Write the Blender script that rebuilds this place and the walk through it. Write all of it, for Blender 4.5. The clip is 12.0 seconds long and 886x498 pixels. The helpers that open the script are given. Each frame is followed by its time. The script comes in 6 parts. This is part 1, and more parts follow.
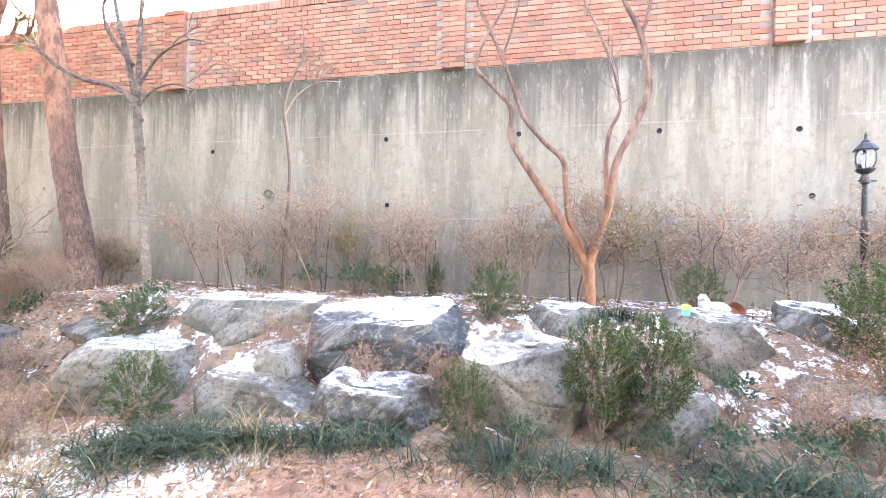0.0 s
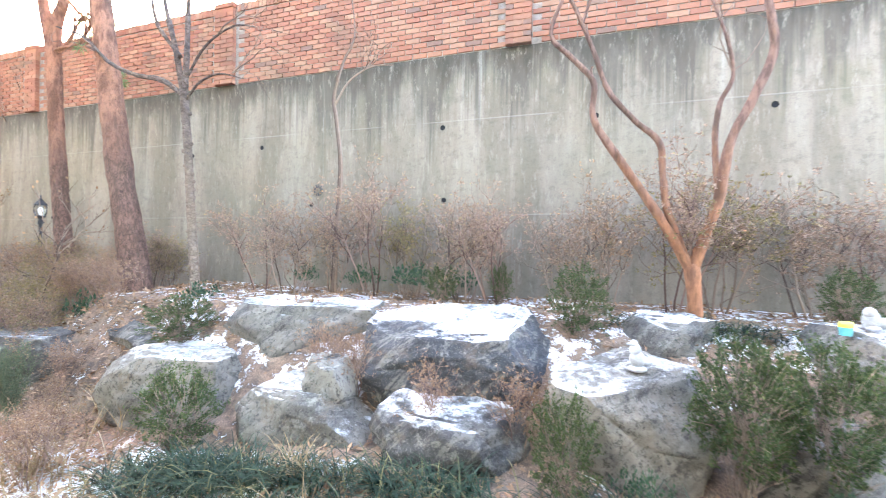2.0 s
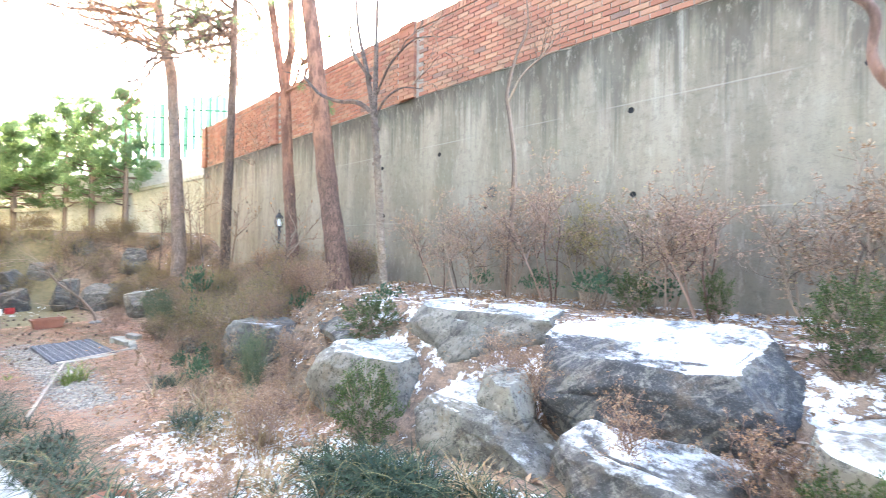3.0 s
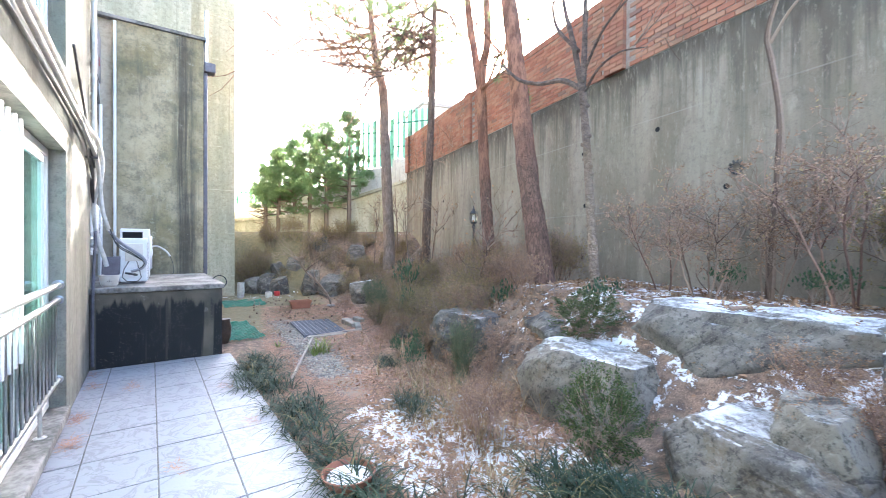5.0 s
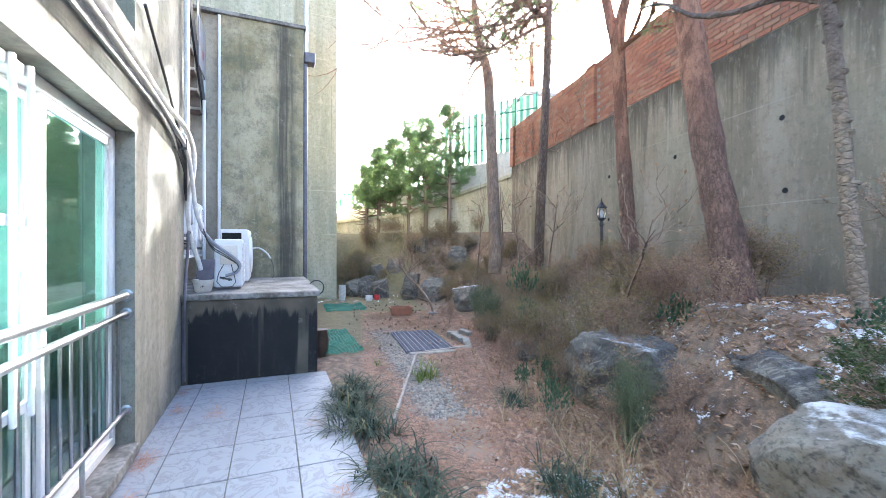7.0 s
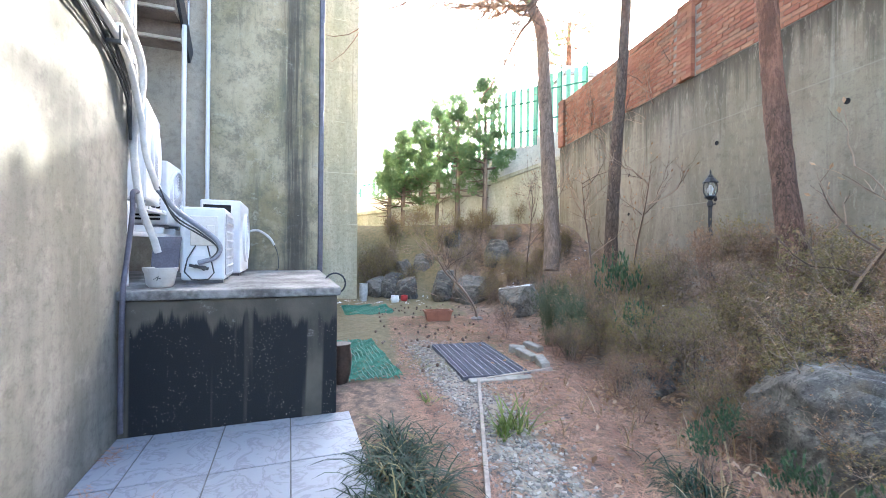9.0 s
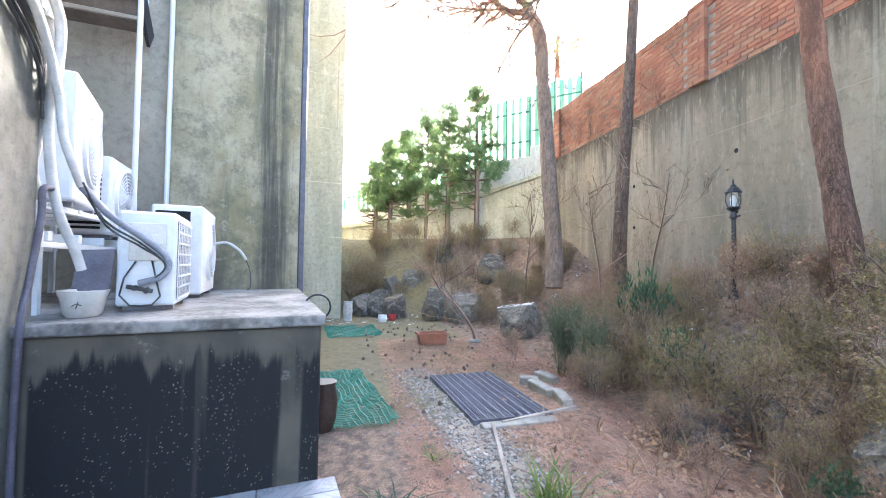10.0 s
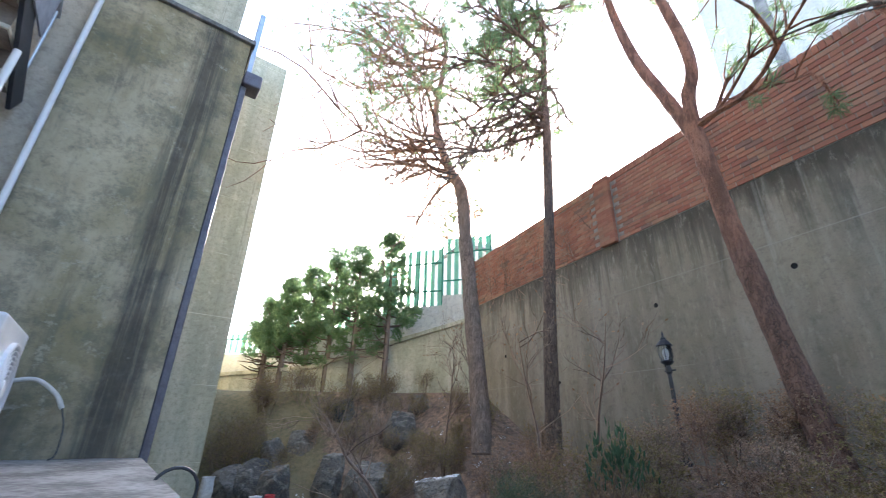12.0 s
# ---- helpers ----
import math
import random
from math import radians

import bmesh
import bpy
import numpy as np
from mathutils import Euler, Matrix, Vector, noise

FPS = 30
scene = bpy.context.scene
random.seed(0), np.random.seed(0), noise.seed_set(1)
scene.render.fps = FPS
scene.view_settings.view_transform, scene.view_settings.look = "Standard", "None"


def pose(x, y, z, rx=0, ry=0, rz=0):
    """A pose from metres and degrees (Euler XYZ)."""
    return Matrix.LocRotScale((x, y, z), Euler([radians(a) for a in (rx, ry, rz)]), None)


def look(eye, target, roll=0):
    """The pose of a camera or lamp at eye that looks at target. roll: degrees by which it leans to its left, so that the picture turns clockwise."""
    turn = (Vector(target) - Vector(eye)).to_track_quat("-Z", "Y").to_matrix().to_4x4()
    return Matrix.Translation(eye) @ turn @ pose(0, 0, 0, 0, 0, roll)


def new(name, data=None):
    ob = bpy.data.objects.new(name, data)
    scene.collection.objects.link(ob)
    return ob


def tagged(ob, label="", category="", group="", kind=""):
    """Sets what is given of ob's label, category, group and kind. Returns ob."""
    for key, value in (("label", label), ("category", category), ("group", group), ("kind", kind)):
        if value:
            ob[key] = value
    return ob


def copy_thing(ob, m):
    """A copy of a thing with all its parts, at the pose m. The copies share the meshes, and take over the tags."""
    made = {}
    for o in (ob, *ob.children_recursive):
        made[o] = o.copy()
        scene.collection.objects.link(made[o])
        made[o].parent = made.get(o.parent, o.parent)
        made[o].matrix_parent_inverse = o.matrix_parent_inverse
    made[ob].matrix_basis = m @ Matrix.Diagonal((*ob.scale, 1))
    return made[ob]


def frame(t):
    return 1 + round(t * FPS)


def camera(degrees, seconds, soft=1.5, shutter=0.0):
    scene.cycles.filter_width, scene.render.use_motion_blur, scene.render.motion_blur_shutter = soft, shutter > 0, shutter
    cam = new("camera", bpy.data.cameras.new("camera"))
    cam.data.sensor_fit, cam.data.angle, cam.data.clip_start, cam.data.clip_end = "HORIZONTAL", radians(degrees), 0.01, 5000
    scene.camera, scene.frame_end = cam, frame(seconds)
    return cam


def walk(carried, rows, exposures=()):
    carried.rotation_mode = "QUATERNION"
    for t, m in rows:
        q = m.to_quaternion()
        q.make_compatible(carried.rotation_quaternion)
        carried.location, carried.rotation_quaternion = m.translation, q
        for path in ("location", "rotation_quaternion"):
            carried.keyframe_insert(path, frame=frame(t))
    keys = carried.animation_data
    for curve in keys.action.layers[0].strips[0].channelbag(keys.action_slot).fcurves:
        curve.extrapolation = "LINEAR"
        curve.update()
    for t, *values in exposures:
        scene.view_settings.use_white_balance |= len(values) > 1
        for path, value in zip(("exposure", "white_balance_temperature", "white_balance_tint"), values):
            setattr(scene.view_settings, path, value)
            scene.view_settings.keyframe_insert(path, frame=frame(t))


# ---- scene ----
cam = camera(93.4, 12.0, 0.75, 0.25)
PATH = [
    (0, (0.142, 0.694, 1.552), (-0.29, 2.647, 1.56), 1.1),
    (0.5, (0.039, 0.841, 1.56), (-0.443, 2.782, 1.564), 1.1),
    (1, (-0.005, 0.943, 1.553), (-0.528, 2.874, 1.553), 1.1),
    (1.5, (-0.075, 1.017, 1.537), (-0.623, 2.94, 1.547), 1.1),
    (2, (-0.202, 1.192, 1.555), (-0.838, 3.088, 1.555), 1.0),
    (2.5, (-0.325, 1.41, 1.599), (-1.346, 3.13, 1.588), 0.7),
    (3, (-0.383, 1.445, 1.579), (-1.719, 2.933, 1.571), 0.5),
    (3.5, (-0.445, 1.437, 1.558), (-2.003, 2.691, 1.551), 0.3),
    (3.7, (-0.494, 1.432, 1.554), (-2.096, 2.629, 1.537), 0.5),
    (5.3, (-0.972, 1.404, 1.462), (-2.836, 2.129, 1.453), 0.2),
    (5.5, (-1.061, 1.441, 1.459), (-2.945, 2.111, 1.452), 0.2),
    (6, (-1.342, 1.475, 1.43), (-3.266, 2.021, 1.425), 0.3),
    (6.5, (-1.717, 1.444, 1.446), (-3.665, 1.897, 1.437), 0.2),
    (7, (-2.121, 1.464, 1.468), (-4.083, 1.853, 1.458), 0.2),
    (7.2, (-2.301, 1.463, 1.471), (-4.267, 1.831, 1.462), 0.2),
    (8.8, (-3.835, 1.276, 1.247), (-5.81, 1.593, 1.237), 0.7),
    (9, (-3.962, 1.26, 1.252), (-5.937, 1.577, 1.248), 0.6),
    (9.5, (-4.316, 1.208, 1.251), (-6.289, 1.539, 1.253), 0.7),
    (10, (-4.648, 1.182, 1.262), (-6.607, 1.578, 1.329), 0.7),
    (10.5, (-4.912, 1.136, 1.244), (-6.85, 1.544, 1.522), 0.6),
    (11, (-5.138, 1.135, 1.243), (-7.039, 1.58, 1.681), 0.3),
    (11.5, (-5.34, 1.133, 1.2), (-7.133, 1.68, 1.898), 0.8),
    (12, (-5.516, 1.023, 1.202), (-7.177, 1.814, 1.988), 1.2),
]
EXPOSURE = [(0, 5.0, 6750, 21), (1, 4.9, 6750, 19), (2, 4.85, 6500, 15), (2.5, 4.85, 6450, 14), (3.5, 4.55, 6300, 13), (5.5, 4.0, 6000, 14), (7, 3.85, 5830, 12), (9.5, 4.15, 5920, 13), (10.5, 4.25, 5920, 13), (11.2, 4.0, 5880, 13), (12, 3.08, 5720, 12)]
walk(cam, [(t, look(eye, target, roll)) for t, eye, target, roll in PATH], EXPOSURE)
# ---- exposure is keyed with the walk above; world and sun ----
SUN_AZ, SUN_EL = radians(144.3), radians(22.5)
world = bpy.data.worlds.new("sky")
scene.world = world
world.use_nodes = True
wn = world.node_tree.nodes
sky = wn.new("ShaderNodeTexSky")
sky.sky_type, sky.sun_disc = "NISHITA", False
sky.sun_elevation, sky.sun_rotation = SUN_EL, radians(90) - SUN_AZ
sky.air_density, sky.dust_density, sky.ozone_density = 1.0, 3.0, 1.0
world.node_tree.links.new(sky.outputs[0], wn["Background"].inputs[0])
wn["Background"].inputs[1].default_value = 0.15
sun_data = bpy.data.lights.new("sun", "SUN")
sun_data.energy, sun_data.angle, sun_data.color = 2.2, radians(0.5), (1.0, 0.94, 0.84)
sun = new("sun", sun_data)
sun_dir = Vector((math.cos(SUN_EL) * math.cos(SUN_AZ), math.cos(SUN_EL) * math.sin(SUN_AZ), math.sin(SUN_EL)))
sun.matrix_world = look(sun_dir * 40, (0, 0, 0))


# ---- materials ----
class Nodes:
    """A short way to write a material's nodes."""

    def __init__(self, name):
        self.mat = bpy.data.materials.new(name)
        self.mat.use_nodes = True
        self.t = self.mat.node_tree
        self.bsdf = self.t.nodes["Principled BSDF"]
        self.co = self.t.nodes.new("ShaderNodeTexCoord").outputs["Object"]

    def put(self, socket, value):
        if hasattr(value, "links"):
            self.t.links.new(value, socket)
        elif isinstance(value, (tuple, list)) and len(value) == 3 and socket.type == "RGBA":
            socket.default_value = (*value, 1)
        else:
            socket.default_value = value

    def scaled(self, s, offset=None, co=None):
        n = self.t.nodes.new("ShaderNodeMapping")
        self.put(n.inputs["Vector"], co or self.co)
        n.inputs["Scale"].default_value = s
        if offset is not None:
            self.put(n.inputs["Location"], offset)
        return n.outputs[0]

    def noise(self, scale, detail=4, rough=0.55, co=None, warp=0.0):
        n = self.t.nodes.new("ShaderNodeTexNoise")
        self.put(n.inputs["Vector"], co or self.co)
        n.inputs["Scale"].default_value, n.inputs["Detail"].default_value = scale, detail
        n.inputs["Roughness"].default_value, n.inputs["Distortion"].default_value = rough, warp
        return n.outputs["Fac"]

    def cells(self, scale, feature="F1", co=None, out="Distance"):
        n = self.t.nodes.new("ShaderNodeTexVoronoi")
        n.feature = feature
        self.put(n.inputs["Vector"], co or self.co)
        n.inputs["Scale"].default_value = scale
        return n.outputs[out]

    def ramp(self, fac, a, b):
        n = self.t.nodes.new("ShaderNodeMapRange")
        n.interpolation_type = "SMOOTHSTEP"
        self.put(n.inputs["Value"], fac)
        n.inputs["From Min"].default_value, n.inputs["From Max"].default_value = a, b
        return n.outputs["Result"]

    def mix(self, fac, a, b):
        n = self.t.nodes.new("ShaderNodeMix")
        n.data_type = "RGBA"
        self.put(n.inputs[0], fac)
        self.put(n.inputs[6], a)
        self.put(n.inputs[7], b)
        return n.outputs[2]

    def math(self, op, a, b=0.0):
        n = self.t.nodes.new("ShaderNodeMath")
        n.operation = op
        self.put(n.inputs[0], a)
        self.put(n.inputs[1], b)
        return n.outputs[0]

    def axis(self, name, co=None):
        n = self.t.nodes.new("ShaderNodeSeparateXYZ")
        self.put(n.inputs[0], co or self.co)
        return n.outputs[name]

    def random(self):
        return self.t.nodes.new("ShaderNodeObjectInfo").outputs["Random"]

    def island(self):
        return self.t.nodes.new("ShaderNodeNewGeometry").outputs["Random Per Island"]

    def world(self):
        """World position, so that grain keeps its size on stretched stones."""
        return self.t.nodes.new("ShaderNodeNewGeometry").outputs["Position"]

    def up(self):
        n = self.t.nodes.new("ShaderNodeNewGeometry")
        return self.axis("Z", n.outputs["Normal"])

    def attribute(self, name, channel):
        n = self.t.nodes.new("ShaderNodeAttribute")
        n.attribute_name = name
        s = self.t.nodes.new("ShaderNodeSeparateColor")
        self.put(s.inputs[0], n.outputs["Color"])
        return s.outputs[channel]

    def done(self, colour, rough=0.8, height=None, strength=0.3, depth=0.01, metal=0.0):
        self.put(self.bsdf.inputs["Base Color"], colour)
        self.put(self.bsdf.inputs["Roughness"], rough)
        self.bsdf.inputs["Metallic"].default_value = metal
        if height is not None:
            b = self.t.nodes.new("ShaderNodeBump")
            b.inputs["Strength"].default_value, b.inputs["Distance"].default_value = strength, depth
            self.put(b.inputs["Height"], height)
            self.put(self.bsdf.inputs["Normal"], b.outputs[0])
        return self.mat


def plain(name, a, b, scale=6.0, rough=0.7, strength=0.2, metal=0.0, fine=None, depth=0.005):
    """Two colours that mingle at two scales, with a fine relief."""
    n = Nodes(name)
    big, small = n.noise(scale), n.noise(fine or scale * 9, 6)
    f = n.ramp(n.math("ADD", n.math("MULTIPLY", big, 0.6), n.math("MULTIPLY", small, 0.4)), 0.35, 0.65)
    return n.done(n.mix(f, a, b), n.math("ADD", rough - 0.08, n.math("MULTIPLY", small, 0.16)), small, strength, depth, metal)


def concrete(name, light, dark, stain, lines=True, streak=5.0):
    n = Nodes(name)
    streaks = n.noise(1.0, 6, 0.6, n.scaled((streak, streak, 0.28)))
    blot = n.noise(0.8, 5)
    grain = n.noise(45, 5, 0.7)
    pits = n.ramp(n.cells(38), 0.0, 0.12)
    c = n.mix(n.ramp(streaks, 0.35, 0.68), light, dark)
    c = n.mix(n.math("MULTIPLY", n.ramp(blot, 0.45, 0.7), 0.6), c, stain)
    run = n.noise(1.0, 5, 0.7, n.scaled((9, 9, 0.12), (3, 1, 7)))
    c = n.mix(n.math("MULTIPLY", n.ramp(run, 0.6, 0.74), 0.55), c, tuple(v * 0.42 for v in dark))
    lime = n.noise(1.0, 5, 0.7, n.scaled((7, 7, 0.2), (13, 5, 2)))
    c = n.mix(n.math("MULTIPLY", n.ramp(lime, 0.62, 0.78), 0.5), c, tuple(min(0.75, v * 1.5) for v in light))
    c = n.mix(n.math("MULTIPLY", n.ramp(n.noise(13, 8, 0.75), 0.45, 0.68), 0.55), c, tuple(v * 0.55 for v in dark))
    c = n.mix(n.math("MULTIPLY", n.ramp(n.noise(5, 8, 0.7), 0.52, 0.7), 0.5), c, tuple(min(0.75, v * 1.3) for v in light))
    c = n.mix(n.math("MULTIPLY", n.ramp(n.noise(90, 4, 0.8), 0.5, 0.7), 0.5), c, tuple(v * 0.5 for v in dark))
    h = n.math("ADD", n.math("MULTIPLY", grain, 0.5), n.math("MULTIPLY", pits, 0.3))
    if lines:
        z = n.math("FRACT", n.math("DIVIDE", n.axis("Z"), 1.22))
        joint = n.math("SUBTRACT", 1.0, n.ramp(n.math("ABSOLUTE", n.math("SUBTRACT", z, 0.48)), 0.003, 0.009))
        joint = n.math("MULTIPLY", joint, n.ramp(n.noise(1.5), 0.4, 0.6))
        c = n.mix(n.math("MULTIPLY", joint, 0.5), c, tuple(min(0.8, v * 1.35) for v in light))
        h = n.math("ADD", h, joint)
    return n.done(c, 0.9, h, 0.35, 0.006)


def retaining():
    """Weathered concrete with a dark, mossy band under the coping, drips and long pale runs."""
    n = Nodes("weathered_concrete")
    streaks = n.noise(1.0, 6, 0.62, n.scaled((1.6, 1, 0.30)), 0.5)
    fine = n.noise(1.0, 6, 0.7, n.scaled((7, 1, 0.35), (4, 0, 9)), 0.4)
    blot, grain = n.noise(0.55, 5), n.noise(55, 5, 0.7)
    c = n.mix(n.ramp(streaks, 0.33, 0.66), (0.325, 0.285, 0.23), (0.20, 0.172, 0.13))
    c = n.mix(n.math("MULTIPLY", n.ramp(fine, 0.5, 0.8), 0.5), c, (0.105, 0.095, 0.08))
    c = n.mix(n.math("MULTIPLY", n.ramp(blot, 0.5, 0.7), 0.4), c, (0.235, 0.21, 0.15))
    drips = n.noise(1.0, 6, 0.72, n.scaled((4.2, 1, 0.10), (21, 8, 3)), 0.25)
    hang = n.math("ADD", n.axis("Z"), n.math("MULTIPLY", n.math("SUBTRACT", drips, 0.5), 4.6))
    c = n.mix(n.math("MULTIPLY", n.ramp(hang, 3.1, 3.9), 0.72), c, (0.085, 0.075, 0.058))
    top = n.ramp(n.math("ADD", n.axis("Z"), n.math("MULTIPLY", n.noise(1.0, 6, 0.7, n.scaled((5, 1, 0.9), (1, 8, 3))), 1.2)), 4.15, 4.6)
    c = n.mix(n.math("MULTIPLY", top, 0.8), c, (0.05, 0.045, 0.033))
    lime = n.noise(1.0, 5, 0.7, n.scaled((6, 1, 0.16), (13, 5, 2)))
    c = n.mix(n.math("MULTIPLY", n.ramp(lime, 0.6, 0.76), 0.6), c, (0.43, 0.41, 0.36))
    moss = n.noise(1.0, 5, 0.7, n.scaled((2.0, 1, 0.8), (7, 5, 20)))
    c = n.mix(n.math("MULTIPLY", n.ramp(moss, 0.55, 0.75), 0.4), c, (0.15, 0.145, 0.08))
    c = n.mix(n.math("MULTIPLY", n.ramp(n.noise(9, 9, 0.8), 0.48, 0.66), 0.42), c, (0.10, 0.09, 0.072))
    c = n.mix(n.math("MULTIPLY", n.ramp(n.noise(1.0, 8, 0.8, n.scaled((14, 1, 4), (2, 0, 5))), 0.52, 0.66), 0.5), c, (0.38, 0.345, 0.285))
    c = n.mix(n.math("MULTIPLY", n.ramp(n.noise(85, 4, 0.8), 0.5, 0.72), 0.4), c, (0.08, 0.072, 0.06))
    z = n.math("FRACT", n.math("DIVIDE", n.axis("Z"), 1.16))
    joint = n.math("SUBTRACT", 1.0, n.ramp(n.math("ABSOLUTE", n.math("SUBTRACT", z, 0.70)), 0.003, 0.010))
    joint = n.math("MULTIPLY", joint, n.ramp(n.noise(0.9, 6), 0.38, 0.6))
    c = n.mix(n.math("MULTIPLY", joint, 0.3), c, (0.40, 0.375, 0.335))
    return n.done(c, 0.9, n.math("ADD", n.math("MULTIPLY", grain, 0.6), joint), 0.4, 0.006)


def pier_render():
    """Grey render with green patches, pale scars and one black run near the garden edge."""
    n = Nodes("mossy_grey_render")
    patch, fine, grain = n.noise(0.9, 7, 0.65, None, 0.5), n.noise(1.0, 7, 0.7, n.scaled((6, 6, 0.8))), n.noise(60, 6, 0.75)
    c = n.mix(n.ramp(patch, 0.34, 0.64), (0.46, 0.385, 0.255), (0.24, 0.203, 0.108))
    c = n.mix(n.math("MULTIPLY", n.ramp(fine, 0.5, 0.72), 0.6), c, (0.11, 0.105, 0.08))
    c = n.mix(n.math("MULTIPLY", n.ramp(n.noise(4.5, 9, 0.78), 0.46, 0.62), 0.55), c, (0.12, 0.115, 0.085))
    c = n.mix(n.math("MULTIPLY", n.ramp(n.noise(7.5, 9, 0.8), 0.54, 0.66), 0.55), c, (0.49, 0.445, 0.325))
    ragged = n.math("MULTIPLY", n.math("SUBTRACT", n.noise(1.0, 6, 0.65, n.scaled((3, 3, 0.6), (5, 2, 1))), 0.5), 0.5)
    far = n.math("ABSOLUTE", n.math("ADD", n.math("SUBTRACT", n.axis("Y"), 1.08), ragged))
    run = n.math("MULTIPLY", n.ramp(far, 0.26, 0.06), n.ramp(n.noise(1.0, 5, 0.7, n.scaled((16, 16, 0.5))), 0.28, 0.55))
    c = n.mix(n.math("MULTIPLY", run, 0.8), c, (0.045, 0.042, 0.038))
    foot = n.ramp(n.math("ADD", n.axis("Z"), n.math("MULTIPLY", n.noise(1.0, 6, 0.7, n.scaled((4, 4, 1.0), (9, 1, 3))), 1.8)), 2.5, 1.6)
    c = n.mix(n.math("MULTIPLY", foot, 0.55), c, (0.07, 0.066, 0.055))
    scar = n.noise(1.0, 7, 0.75, n.scaled((2.5, 2.5, 5), (3, 7, 1)))
    c = n.mix(n.math("MULTIPLY", n.ramp(scar, 0.62, 0.72), 0.7), c, (0.47, 0.445, 0.37))
    c = n.mix(n.math("MULTIPLY", n.ramp(n.noise(22, 8, 0.8), 0.5, 0.68), 0.5), c, (0.13, 0.125, 0.10))
    return n.done(c, 0.92, n.math("ADD", n.math("MULTIPLY", grain, 0.6), fine), 0.5, 0.008)


def stained_block():
    """A concrete plinth with black water stains that hang from a ragged edge."""
    n = Nodes("stained_plinth_concrete")
    edge = n.noise(1.0, 6, 0.65, n.scaled((9, 9, 0.5)))
    bands = n.noise(1.0, 3, 0.5, n.scaled((4.5, 4.5, 0.15), (2.2, 4, 0)))
    grain = n.noise(60, 5, 0.7)
    c = n.mix(n.ramp(n.noise(2.5, 6), 0.3, 0.7), (0.115, 0.10, 0.076), (0.055, 0.05, 0.04))
    c = n.mix(n.math("MULTIPLY", n.ramp(n.noise(7, 6, 0.7), 0.6, 0.75), 0.6), c, (0.42, 0.40, 0.36))
    low = n.ramp(n.math("ADD", n.axis("Z"), n.math("MULTIPLY", edge, 0.55)), 1.06, 0.98)
    wet = n.math("MULTIPLY", low, n.ramp(bands, 0.44, 0.49))
    specks = n.math("SUBTRACT", 1.0, n.ramp(n.cells(55), 0.12, 0.2))
    dark = n.mix(n.math("MULTIPLY", specks, n.ramp(n.noise(5), 0.45, 0.55)), (0.012, 0.012, 0.013), (0.25, 0.23, 0.18))
    return n.done(n.mix(wet, c, dark), 0.88, grain, 0.4, 0.006)


def bricks():
    n = Nodes("fired_red_brick")
    r = n.math("FRACT", n.math("ADD", n.random(), n.math("MULTIPLY", n.island(), 7.31)))
    c = n.mix(n.ramp(r, 0.0, 0.6), (0.30, 0.125, 0.08), (0.38, 0.18, 0.115))
    c = n.mix(n.ramp(r, 0.62, 0.86), c, (0.40, 0.235, 0.155))
    c = n.mix(n.ramp(r, 0.95, 0.97), c, (0.21, 0.14, 0.11))
    dirt = n.noise(2.2, 6, 0.65)
    c = n.mix(n.math("MULTIPLY", n.ramp(dirt, 0.44, 0.72), 0.6), c, (0.16, 0.115, 0.08))
    g = n.noise(70, 5, 0.7)
    c = n.mix(n.math("MULTIPLY", g, 0.35), c, (0.2, 0.07, 0.04))
    return n.done(c, 0.9, g, 0.4, 0.004)


